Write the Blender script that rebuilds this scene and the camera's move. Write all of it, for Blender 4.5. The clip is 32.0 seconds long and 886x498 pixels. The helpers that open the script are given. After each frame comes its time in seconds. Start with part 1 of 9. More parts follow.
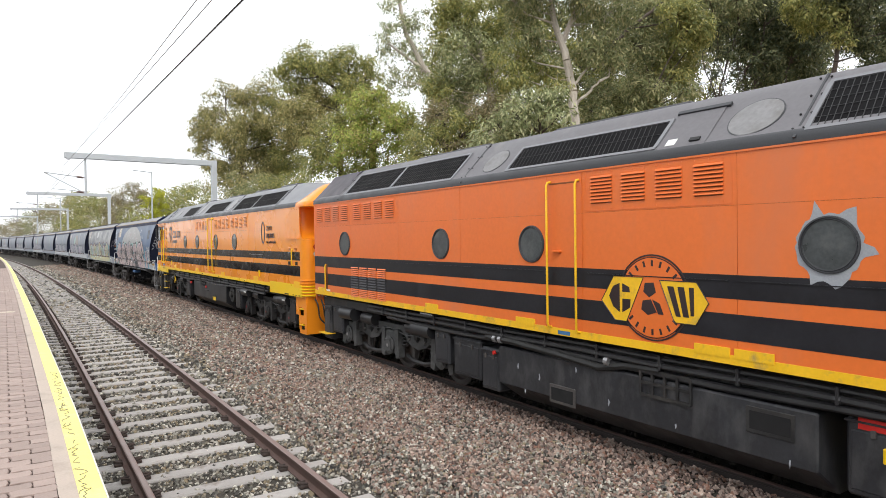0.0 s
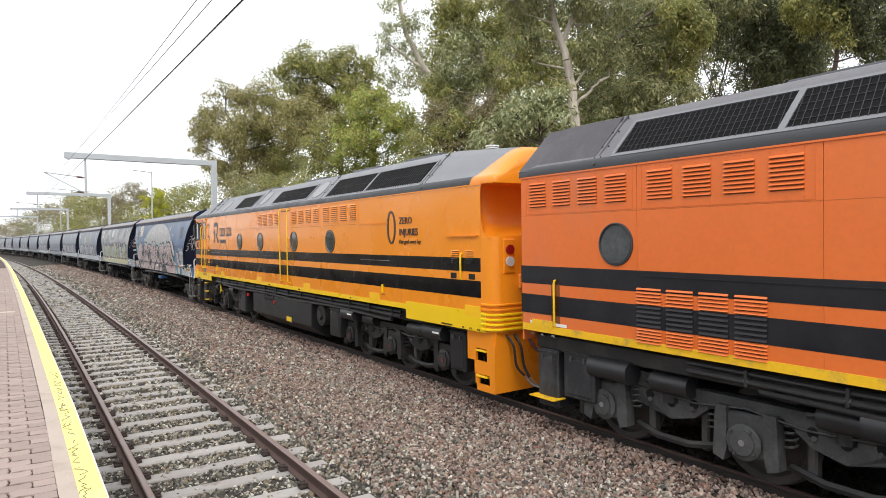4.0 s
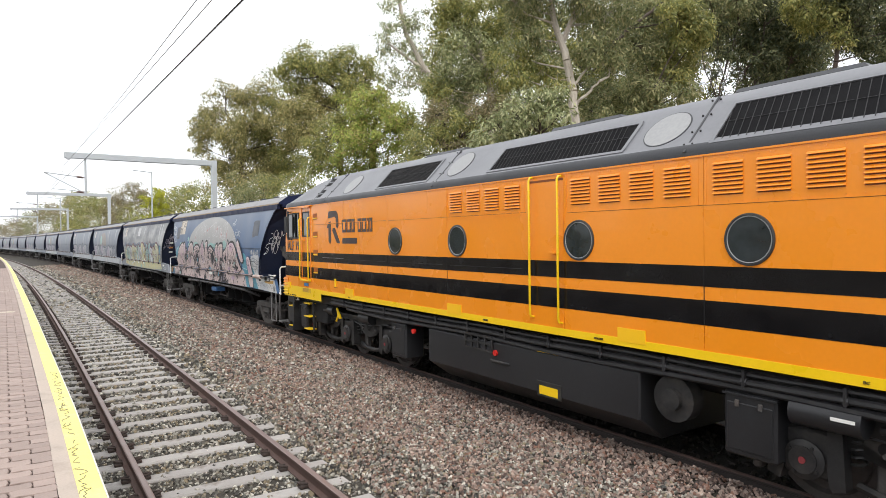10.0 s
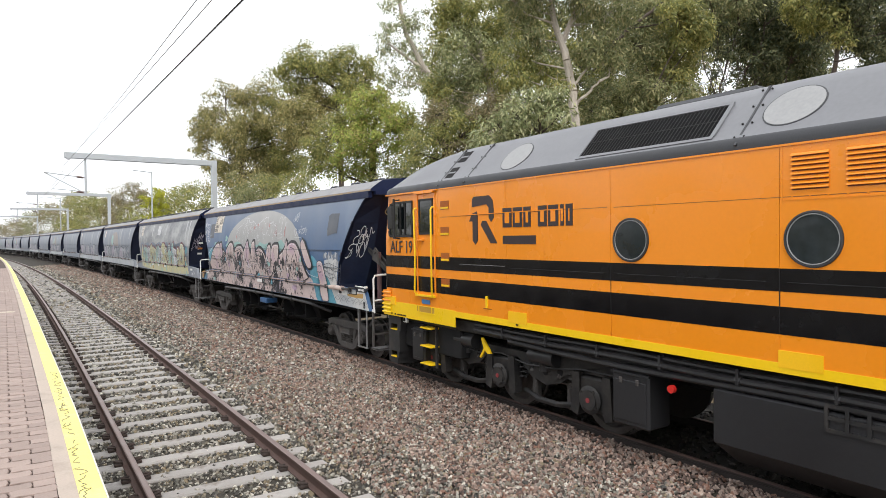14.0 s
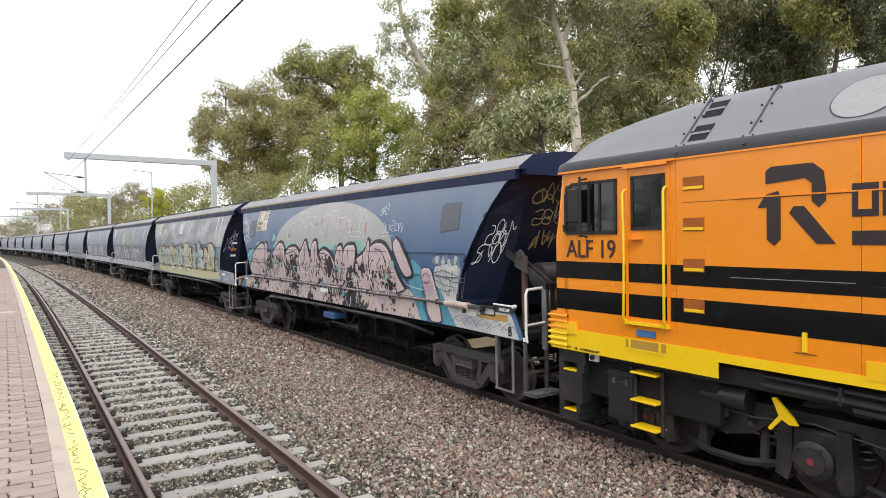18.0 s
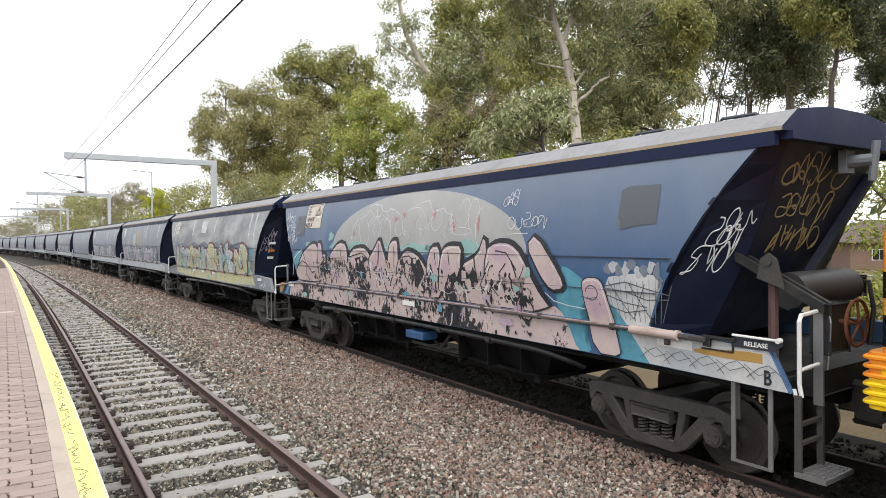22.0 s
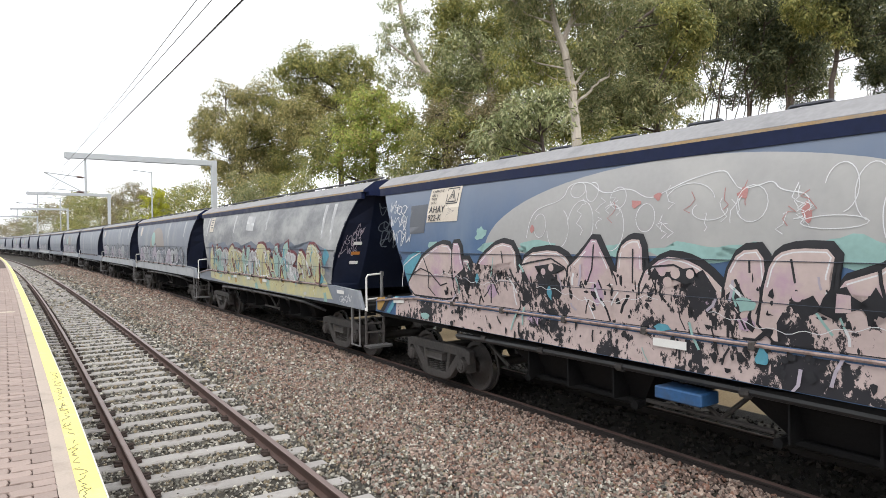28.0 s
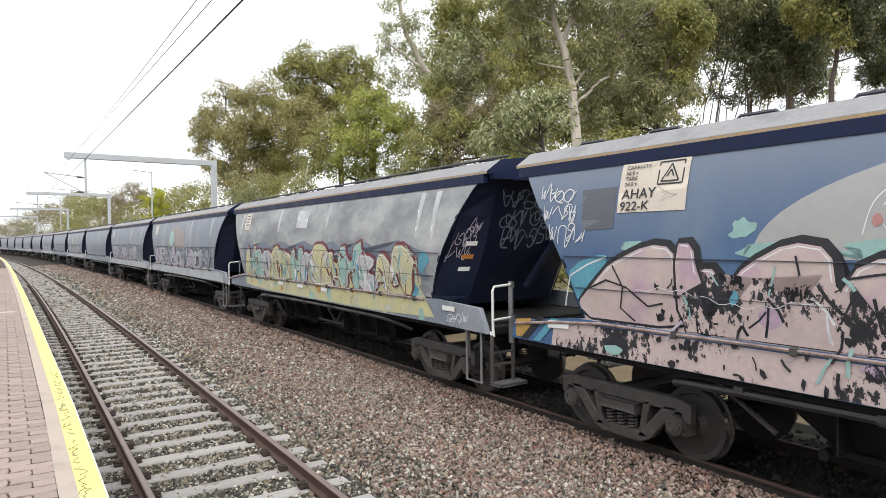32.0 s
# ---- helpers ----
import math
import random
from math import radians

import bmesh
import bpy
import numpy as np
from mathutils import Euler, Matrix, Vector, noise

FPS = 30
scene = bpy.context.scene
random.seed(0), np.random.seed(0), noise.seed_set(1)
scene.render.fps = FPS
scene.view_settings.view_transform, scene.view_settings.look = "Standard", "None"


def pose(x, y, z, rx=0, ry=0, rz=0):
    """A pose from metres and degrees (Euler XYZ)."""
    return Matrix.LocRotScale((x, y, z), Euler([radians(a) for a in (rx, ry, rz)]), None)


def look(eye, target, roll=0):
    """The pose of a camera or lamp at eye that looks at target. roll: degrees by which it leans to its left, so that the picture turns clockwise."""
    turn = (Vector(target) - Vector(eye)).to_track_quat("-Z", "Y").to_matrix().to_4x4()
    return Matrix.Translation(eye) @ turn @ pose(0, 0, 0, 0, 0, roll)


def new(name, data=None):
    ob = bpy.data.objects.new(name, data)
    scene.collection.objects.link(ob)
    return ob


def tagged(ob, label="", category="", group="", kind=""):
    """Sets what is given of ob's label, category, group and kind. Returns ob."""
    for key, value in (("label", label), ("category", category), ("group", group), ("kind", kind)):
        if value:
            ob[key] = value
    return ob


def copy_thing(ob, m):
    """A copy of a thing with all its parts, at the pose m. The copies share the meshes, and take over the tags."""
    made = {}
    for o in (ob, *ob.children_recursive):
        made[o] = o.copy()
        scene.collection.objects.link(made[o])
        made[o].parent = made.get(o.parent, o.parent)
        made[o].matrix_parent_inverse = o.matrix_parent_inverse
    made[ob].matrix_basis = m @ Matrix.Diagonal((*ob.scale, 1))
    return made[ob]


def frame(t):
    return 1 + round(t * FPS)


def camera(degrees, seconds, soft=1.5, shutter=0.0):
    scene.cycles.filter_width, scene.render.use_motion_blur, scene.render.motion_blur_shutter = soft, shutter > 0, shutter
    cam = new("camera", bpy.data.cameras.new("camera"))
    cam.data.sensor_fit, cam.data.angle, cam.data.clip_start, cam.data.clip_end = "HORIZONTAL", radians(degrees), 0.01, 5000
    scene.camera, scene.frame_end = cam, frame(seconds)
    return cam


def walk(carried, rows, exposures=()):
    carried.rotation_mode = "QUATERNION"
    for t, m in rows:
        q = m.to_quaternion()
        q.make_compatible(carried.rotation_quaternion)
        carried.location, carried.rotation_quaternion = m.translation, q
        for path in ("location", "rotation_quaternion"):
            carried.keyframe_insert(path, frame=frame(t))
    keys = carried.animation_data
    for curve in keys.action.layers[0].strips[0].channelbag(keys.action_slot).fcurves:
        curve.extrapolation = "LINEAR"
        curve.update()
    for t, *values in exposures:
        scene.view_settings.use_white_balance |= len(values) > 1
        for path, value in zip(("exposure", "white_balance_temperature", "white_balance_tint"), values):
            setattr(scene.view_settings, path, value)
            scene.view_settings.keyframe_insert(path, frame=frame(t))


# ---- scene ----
# One long train runs beside a station platform. y runs along the line, x away from the
# platform, z is measured from the rail tops of the freight line.
CLIP = 32.0
EYE = (0.0, 0.0, 2.605)
YAW, PITCH, ROLL = 33.595, -0.836, -0.398
X_TRAIN, X_NEAR, Z_NEAR = 7.366, 1.946, -0.07     # centre lines of the two tracks
BEND, BEND_FROM, CANT = 0.635e-3, 5.4, 0.5          # the line bends gently away to the left

cam = camera(69.69, CLIP, soft=0.35)
AIM = (EYE[0] + math.sin(radians(YAW)), EYE[1] + math.cos(radians(YAW)), EYE[2] + math.tan(radians(PITCH)))
walk(cam, [(0.0, look(EYE, AIM, ROLL)), (CLIP, look(EYE, AIM, ROLL))])

# ---------------------------------------------------------------- sky and sun
world = bpy.data.worlds.new("overcast_sky")
scene.world = world
world.use_nodes = True
wn, wl = world.node_tree.nodes, world.node_tree.links
wn.clear()
sky = wn.new("ShaderNodeTexSky")
sky.sky_type, sky.sun_disc = "NISHITA", False
sky.sun_elevation, sky.sun_rotation = radians(52), radians(200)
sky.dust_density, sky.air_density = 6.0, 1.0
cloud = wn.new("ShaderNodeMix")
cloud.data_type = "RGBA"
cloud.inputs[0].default_value = 0.86
cloud.inputs[7].default_value = (9.2, 9.35, 9.6, 1)
wl.new(sky.outputs[0], cloud.inputs[6])
wbg = wn.new("ShaderNodeBackground")
wbg.inputs[1].default_value = 0.165
wl.new(cloud.outputs[2], wbg.inputs[0])
wout = wn.new("ShaderNodeOutputWorld")
wl.new(wbg.outputs[0], wout.inputs[0])
sun = new("sun", bpy.data.lights.new("sun", "SUN"))
sun.data.energy, sun.data.angle, sun.data.color = 1.6, radians(25), (1.0, 0.96, 0.9)
sun.matrix_world = look((-30, -40, 65), (0, 0, 0))
scene.view_settings.exposure = 0.0


# ---------------------------------------------------------------- materials
def shader(name, base, rough=0.6, metal=0.0, spec=0.5, vary=0.12, scale=3.0, fine=60.0, bump=0.1, dirt=None,
           dirt_amount=0.0, dirt_scale=1.2, streak=1.0, island=0.0, piece=0.0, coat=0.0):
    """A painted or raw surface: base colour, slow and fine variation, patches of dirt, a fine relief."""
    m = bpy.data.materials.new(name)
    m.use_nodes = True
    n, l = m.node_tree.nodes, m.node_tree.links
    b = n["Principled BSDF"]
    co = n.new("ShaderNodeTexCoord")
    mp = n.new("ShaderNodeMapping")
    mp.inputs["Scale"].default_value = (1, 1, streak)
    l.new(co.outputs["Object"], mp.inputs[0])
    big, small = n.new("ShaderNodeTexNoise"), n.new("ShaderNodeTexNoise")
    big.inputs["Scale"].default_value, big.inputs["Detail"].default_value = scale, 6
    small.inputs["Scale"].default_value, small.inputs["Detail"].default_value = fine, 3
    l.new(mp.outputs[0], big.inputs["Vector"]), l.new(co.outputs["Object"], small.inputs["Vector"])
    add = n.new("ShaderNodeMath")
    add.operation = "ADD"
    l.new(big.outputs["Fac"], add.inputs[0]), l.new(small.outputs["Fac"], add.inputs[1])
    rng = n.new("ShaderNodeMapRange")
    rng.inputs[1].default_value, rng.inputs[2].default_value = 0.6, 1.4
    rng.inputs[3].default_value, rng.inputs[4].default_value = 1 - vary, 1 + vary
    l.new(add.outputs[0], rng.inputs[0])
    value = rng.outputs[0]
    for amount, node, out in ((island, "ShaderNodeNewGeometry", "Random Per Island"), (piece, "ShaderNodeObjectInfo", "Random")):
        if amount:
            g, r2, mul = n.new(node), n.new("ShaderNodeMapRange"), n.new("ShaderNodeMath")
            r2.inputs[3].default_value, r2.inputs[4].default_value = 1 - amount, 1 + amount
            l.new(g.outputs[out], r2.inputs[0])
            mul.operation = "MULTIPLY"
            l.new(value, mul.inputs[0]), l.new(r2.outputs[0], mul.inputs[1])
            value = mul.outputs[0]
    mul = n.new("ShaderNodeVectorMath")
    mul.operation = "MULTIPLY"
    mul.inputs[0].default_value = base[:3]
    l.new(value, mul.inputs[1])
    colour = mul.outputs[0]
    if dirt:
        spots, edge, mix = n.new("ShaderNodeTexNoise"), n.new("ShaderNodeMapRange"), n.new("ShaderNodeMix")
        spots.inputs["Scale"].default_value, spots.inputs["Detail"].default_value = dirt_scale, 8
        spots.inputs["Roughness"].default_value = 0.65
        l.new(mp.outputs[0], spots.inputs["Vector"])
        edge.inputs[1].default_value, edge.inputs[2].default_value = 0.62 - 0.3 * dirt_amount, 0.75
        l.new(spots.outputs["Fac"], edge.inputs[0])
        mix.data_type = "RGBA"
        mix.inputs[7].default_value = (*dirt, 1)
        l.new(edge.outputs[0], mix.inputs[0]), l.new(colour, mix.inputs[6])
        colour = mix.outputs[2]
    l.new(colour, b.inputs["Base Color"])
    rr = n.new("ShaderNodeMapRange")
    rr.inputs[1].default_value, rr.inputs[2].default_value = 0.3, 0.7
    rr.inputs[3].default_value, rr.inputs[4].default_value = max(rough - 0.1, 0.02), min(rough + 0.1, 1)
    l.new(big.outputs["Fac"], rr.inputs[0]), l.new(rr.outputs[0], b.inputs["Roughness"])
    b.inputs["Metallic"].default_value = metal
    b.inputs["Specular IOR Level"].default_value = spec
    b.inputs["Coat Weight"].default_value = coat
    if bump:
        bp = n.new("ShaderNodeBump")
        bp.inputs["Strength"].default_value, bp.inputs["Distance"].default_value = bump, 0.01
        l.new(add.outputs[0], bp.inputs["Height"]), l.new(bp.outputs[0], b.inputs["Normal"])
    return m


def speckled(name, colours, rough=0.9, by="Random Per Island", fine=90.0, bump=0.3):
    """Each loose piece takes one of several colours; fine grain on top."""
    m = shader(name, (1, 1, 1), rough, vary=0.18, fine=fine, bump=bump, spec=0.3)
    n, l = m.node_tree.nodes, m.node_tree.links
    g = n.new("ShaderNodeNewGeometry" if by == "Random Per Island" else "ShaderNodeObjectInfo")
    ramp = n.new("ShaderNodeValToRGB")
    ramp.color_ramp.interpolation = "CONSTANT"
    while len(ramp.color_ramp.elements) < len(colours):
        ramp.color_ramp.elements.new(0.5)
    for i, c in enumerate(colours):
        e = ramp.color_ramp.elements[i]
        e.position, e.color = i / len(colours), (*c, 1)
    l.new(g.outputs[by], ramp.inputs[0])
    mul = [k for k in n if k.bl_idname == "ShaderNodeVectorMath"][0]
    l.new(ramp.outputs[0], mul.inputs[0])
    return m


ORANGE = shader("orange_paint", (0.84, 0.27, 0.012), 0.28, vary=0.035, scale=0.9, fine=25, bump=0.008, coat=0.25)
ORANGE_OLD = shader("faded_orange_paint", (0.72, 0.158, 0.028), 0.42, vary=0.07, scale=0.7, fine=18, bump=0.02,
                    dirt=(0.62, 0.17, 0.06), dirt_amount=0.35, dirt_scale=0.8, streak=0.4)
BLACK_PAINT = shader("black_stripe_paint", (0.007, 0.007, 0.008), 0.2, spec=0.3, vary=0.2, fine=30, bump=0.006)
BLACK_OLD = shader("worn_black_stripe_paint", (0.017, 0.017, 0.021), 0.38, spec=0.3, vary=0.25, fine=20, bump=0.02)
YELLOW = shader("yellow_paint", (0.86, 0.56, 0.008), 0.35, vary=0.05, fine=30, bump=0.01)
YELLOW_OLD = shader("chipped_yellow_paint", (0.8, 0.47, 0.01), 0.5, vary=0.1, fine=25, dirt=(0.35, 0.24, 0.08), dirt_amount=0.25, dirt_scale=5)
ROOF_GREY = shader("grey_roof_paint", (0.175, 0.18, 0.195), 0.42, vary=0.08, scale=1.3, fine=22, bump=0.02)
ROOF_DARK = shader("dark_roof_band", (0.035, 0.037, 0.042), 0.45, vary=0.15)
ROOF_OLD = shader("weathered_roof_paint", (0.13, 0.127, 0.137), 0.55, vary=0.14, scale=1.5, fine=20, dirt=(0.2, 0.195, 0.19), dirt_amount=0.2)
PALE_DISC = shader("pale_grey_disc", (0.29, 0.295, 0.3), 0.5, vary=0.12, scale=4, fine=25)
MESH_BLACK = shader("black_grille", (0.008, 0.008, 0.009), 0.9, spec=0.15, vary=0.2)
GRILLE_BAR = shader("dark_grille_bar", (0.022, 0.022, 0.024), 0.7, vary=0.2)
UNDER = shader("black_underframe", (0.015, 0.015, 0.016), 0.55, vary=0.35, scale=2, fine=30, bump=0.08, dirt=(0.055, 0.05, 0.046), dirt_amount=0.5, dirt_scale=3)
TANK = shader("grey_black_tank_paint", (0.018, 0.0185, 0.021), 0.42, vary=0.15, scale=1.2, fine=20, bump=0.03)
BOGIE = shader("grimy_cast_steel", (0.06, 0.055, 0.053), 0.68, vary=0.35, scale=3, fine=35, bump=0.15, dirt=(0.1, 0.085, 0.075), dirt_amount=0.3, dirt_scale=4)
WHEEL = shader("wheel_steel", (0.075, 0.068, 0.066), 0.55, metal=0.3, vary=0.25, fine=30)
TREAD = shader("bright_tread", (0.42, 0.41, 0.4), 0.28, metal=0.9, vary=0.1)
STEEL = shader("bare_steel", (0.36, 0.36, 0.37), 0.38, metal=0.7, vary=0.1)
PIPE = shader("dark_pipe", (0.022, 0.022, 0.024), 0.42, vary=0.2)
RED = shader("red_paint", (0.55, 0.02, 0.015), 0.4)
BLUE = shader("blue_sign", (0.05, 0.16, 0.36), 0.4)
WHITE = shader("white_paint", (0.75, 0.75, 0.73), 0.45, vary=0.05)
RUBBER = shader("black_rubber", (0.012, 0.012, 0.012), 0.6)
HOSE = shader("maroon_hose", (0.09, 0.03, 0.035), 0.55)
DEEP = shader("dark_interior", (0.006, 0.006, 0.007), 0.9, vary=0.1)
LAMP_RED = shader("red_lens", (0.28, 0.01, 0.012), 0.15)
LAMP_CLEAR = shader("clear_lens", (0.55, 0.56, 0.55), 0.12)


def glass(name, tint, rough=0.06):
    m = shader(name, tint, rough, vary=0.45, scale=2.2, fine=9, bump=0.004, spec=0.5, coat=0.4)
    return m


PANE = glass("dark_window_pane", (0.005, 0.007, 0.008), 0.03)
PANE_DULL = shader("dusty_porthole_pane", (0.055, 0.062, 0.066), 0.35, vary=0.35, scale=5, fine=30, dirt=(0.1, 0.105, 0.105), dirt_amount=0.4, dirt_scale=5)
PORTHOLE = glass("grey_porthole_pane", (0.022, 0.029, 0.034), 0.1)


# ---------------------------------------------------------------- mesh helpers
def finish(name, bm, material, smooth=False):
    me = bpy.data.meshes.new(name)
    bmesh.ops.recalc_face_normals(bm, faces=bm.faces)
    bm.to_mesh(me)
    bm.free()
    for mat in material if isinstance(material, (list, tuple)) else (material,):
        me.materials.append(mat)
    if smooth:
        me.shade_smooth()
        me.set_sharp_from_angle(angle=radians(38))
    return me


def part(name, bm, material, parent, label="", smooth=False):
    ob = new(name, finish(name, bm, material, smooth))
    ob.parent = parent
    return tagged(ob, label)


def thing(name, label, category, m=None, group="", kind=""):
    ob = new(name)
    ob.empty_display_size = 0.3
    if m is not None:
        ob.matrix_basis = m
    return tagged(ob, label, category, group, kind)


def solid(name, bm, material, label, category, group="", kind="", smooth=False):
    return tagged(new(name, finish(name, bm, material, smooth)), label, category, group, kind)


def box(bm, x0, x1, y0, y1, z0, z1, bevel=0.0):
    r = bmesh.ops.create_cube(bm, size=1)
    for v in r["verts"]:
        v.co = Vector((x0 + (v.co.x + 0.5) * (x1 - x0), y0 + (v.co.y + 0.5) * (y1 - y0), z0 + (v.co.z + 0.5) * (z1 - z0)))
    if bevel:
        edges = list({e for v in r["verts"] for e in v.link_edges})
        bmesh.ops.bevel(bm, geom=edges, offset=bevel, segments=1, affect="EDGES", clamp_overlap=True)
    return bm


def rod(bm, a, b, r, seg=8, r2=None, caps=True):
    a, b = Vector(a), Vector(b)
    d = b - a
    if d.length < 1e-6:
        return bm
    m = Matrix.Translation((a + b) / 2) @ d.to_track_quat("Z", "Y").to_matrix().to_4x4()
    bmesh.ops.create_cone(bm, cap_ends=caps, cap_tris=False, segments=seg, radius1=r, radius2=r if r2 is None else r2, depth=d.length, matrix=m)
    return bm


def tube(bm, pts, r, seg=6):
    """A bent tube through the points; its rings turn as little as they can from one to the next."""
    pts = [Vector(p) for p in pts]
    rings, side = [], None
    for i, p in enumerate(pts):
        d = (pts[min(i + 1, len(pts) - 1)] - pts[max(i - 1, 0)]).normalized()
        if side is None:
            side = d.orthogonal()
        side = side - d * side.dot(d)
        side = side.normalized() if side.length > 1e-5 else d.orthogonal().normalized()
        up = d.cross(side)
        rings.append([bm.verts.new(p + side * (r * math.cos(k * math.tau / seg)) + up * (r * math.sin(k * math.tau / seg))) for k in range(seg)])
    for a, b in zip(rings, rings[1:]):
        for k in range(seg):
            bm.faces.new((a[k], a[(k + 1) % seg], b[(k + 1) % seg], b[k]))
    bm.faces.new(rings[0]), bm.faces.new(rings[-1])
    return bm


def extrude(bm, profile, y0, y1, closed=True):
    """A profile of (x, z) pairs drawn along y."""
    a = [bm.verts.new((x, y0, z)) for x, z in profile]
    b = [bm.verts.new((x, y1, z)) for x, z in profile]
    n = len(profile)
    for i in range(n if closed else n - 1):
        j = (i + 1) % n
        bm.faces.new((a[i], a[j], b[j], b[i]))
    if closed:
        bm.faces.new(a), bm.faces.new(list(reversed(b)))
    return bm


def plate(bm, outline, x0, x1):
    """A flat shape given as (y, z) pairs, as a slab between x0 and x1."""
    a = [bm.verts.new((x0, y, z)) for y, z in outline]
    b = [bm.verts.new((x1, y, z)) for y, z in outline]
    n = len(outline)
    for i in range(n):
        j = (i + 1) % n
        bm.faces.new((a[i], a[j], b[j], b[i]))
    bm.faces.new(a), bm.faces.new(list(reversed(b)))
    return bm


def loft(bm, sections):
    """Joins closed rings of equal length, given as lists of points, and caps the ends."""
    rings = [[bm.verts.new(p) for p in s] for s in sections]
    n = len(rings[0])
    for a, b in zip(rings, rings[1:]):
        for i in range(n):
            bm.faces.new((a[i], a[(i + 1) % n], b[(i + 1) % n], b[i]))
    bm.faces.new(rings[0]), bm.faces.new(list(reversed(rings[-1])))
    return bm


def bend(y):
    return -BEND / 2 * max(0.0, y - BEND_FROM) ** 2


def along(bm, profile, x_mid, y0, y1, step=3.0, ends=True):
    """A profile of (x, z) pairs swept along the bending line."""
    n = max(1, int((y1 - y0) / step))
    ys = [y0 + (y1 - y0) * i / n for i in range(n + 1)]
    return loft(bm, [[(x_mid + bend(y) + x, y, z) for x, z in profile] for y in ys])


def lettering(name, text, size, parent, material, m, spread=1.0, label="", depth=0.004, bold=0.0):
    """Letters as a thin raised mesh, in Blender's own font."""
    cu = bpy.data.curves.new(name, "FONT")
    cu.body, cu.size, cu.extrude, cu.offset = text, size, depth, bold
    cu.resolution_u = 3
    tmp = bpy.data.objects.new(name, cu)
    scene.collection.objects.link(tmp)
    bpy.context.view_layer.update()
    me = bpy.data.meshes.new_from_object(tmp.evaluated_get(bpy.context.evaluated_depsgraph_get()))
    bpy.data.objects.remove(tmp)
    bpy.data.curves.remove(cu)
    me.name = name
    me.transform(Matrix.Diagonal((spread, 1, 1, 1)))
    me.transform(m)
    me.materials.clear()
    me.materials.append(material)
    ob = new(name, me)
    ob.parent = parent
    return tagged(ob, label)


def on_side(y, z, x=-1.478):
    """Lettering stands upright on the platform side of a vehicle; it reads with y falling."""
    return Matrix.Translation((x, y, z)) @ Matrix(((0, 0, -1, 0), (-1, 0, 0, 0), (0, 1, 0, 0), (0, 0, 0, 1)))

# ---------------------------------------------------------------- ground, tracks, platform
rnd = random.Random(7)
GRASS = shader("dry_grass_ground", (0.15, 0.11, 0.06), 0.95, vary=0.4, scale=0.6, fine=20, bump=0.5, dirt=(0.16, 0.13, 0.09), dirt_amount=0.5)
BALLAST = shader("ballast_bed", (0.06, 0.055, 0.047), 0.95, vary=0.45, scale=12, fine=55, bump=0.9, spec=0.2)
STONES = speckled("ballast_stone", [(0.15, 0.147, 0.13), (0.3, 0.29, 0.25), (0.22, 0.2, 0.16), (0.55, 0.53, 0.47), (0.075, 0.073, 0.068), (0.27, 0.225, 0.155), (0.41, 0.39, 0.345), (0.19, 0.18, 0.16)])
RED_STONES = speckled("reddish_ballast_stone", [(0.22, 0.155, 0.13), (0.33, 0.24, 0.2), (0.14, 0.1, 0.087), (0.43, 0.335, 0.28), (0.095, 0.075, 0.068), (0.27, 0.215, 0.185), (0.25, 0.145, 0.11), (0.3, 0.24, 0.205)])
# oily black; the shade under the train is put into this colour too
OILY_SHADED_BED = shader("oily_shaded_ballast_bed", (0.02, 0.018, 0.017), 0.9, vary=0.4, scale=12, fine=55, bump=0.9, spec=0.2)
OILY_SHADED = speckled("oily_shaded_stone", [(0.02, 0.018, 0.017), (0.035, 0.03, 0.028), (0.014, 0.013, 0.013), (0.05, 0.042, 0.038)])
SLEEPER = shader("weathered_concrete_sleeper", (0.36, 0.345, 0.33), 0.88, vary=0.14, scale=4, fine=60, bump=0.2, dirt=(0.16, 0.13, 0.11), dirt_amount=0.2, dirt_scale=4, piece=0.08)
RAIL = shader("rusty_rail_side", (0.085, 0.05, 0.042), 0.75, vary=0.25, scale=4, fine=50, bump=0.1)
RAIL_BLACK = shader("dark_freight_rail", (0.03, 0.023, 0.021), 0.7, vary=0.25, scale=4, fine=50, bump=0.1)
RAIL_TOP = shader("brown_polished_rail_head", (0.23, 0.17, 0.155), 0.42, metal=0.35, vary=0.12, scale=2)
CLIP_MAT = shader("rusty_rail_clip", (0.05, 0.035, 0.03), 0.8, vary=0.3)
PAVER = shader("pinkish_brick_paver", (0.31, 0.243, 0.215), 0.85, vary=0.12, scale=7, fine=90, bump=0.2, piece=0.13, island=0.1)
JOINT = shader("paver_joint_sand", (0.075, 0.05, 0.042), 0.95, vary=0.2)
COPING = shader("concrete_coping", (0.45, 0.38, 0.325), 0.85, vary=0.1, scale=5, fine=60, bump=0.15, dirt=(0.3, 0.25, 0.21), dirt_amount=0.3, dirt_scale=2)
EDGE_YELLOW = shader("worn_yellow_edge_paint", (0.78, 0.7, 0.23), 0.65, vary=0.1, scale=3, fine=40, dirt=(0.62, 0.57, 0.36), dirt_amount=0.25, dirt_scale=2.2, streak=1)
CRACK = shader("worn_through_crack", (0.2, 0.18, 0.11), 0.8)
PALE_MARK = shader("pale_line_paint", (0.62, 0.55, 0.46), 0.7)
EDGE_WHITE = shader("white_edge_paint", (0.72, 0.7, 0.62), 0.6, vary=0.1)

bm = bmesh.new()
bmesh.ops.create_grid(bm, x_segments=8, y_segments=8, size=2500)
for v in bm.verts:
    v.co.z = -0.9
solid("ground", bm, GRASS, "dry grassy ground beside the railway line", "ground", kind="structure")

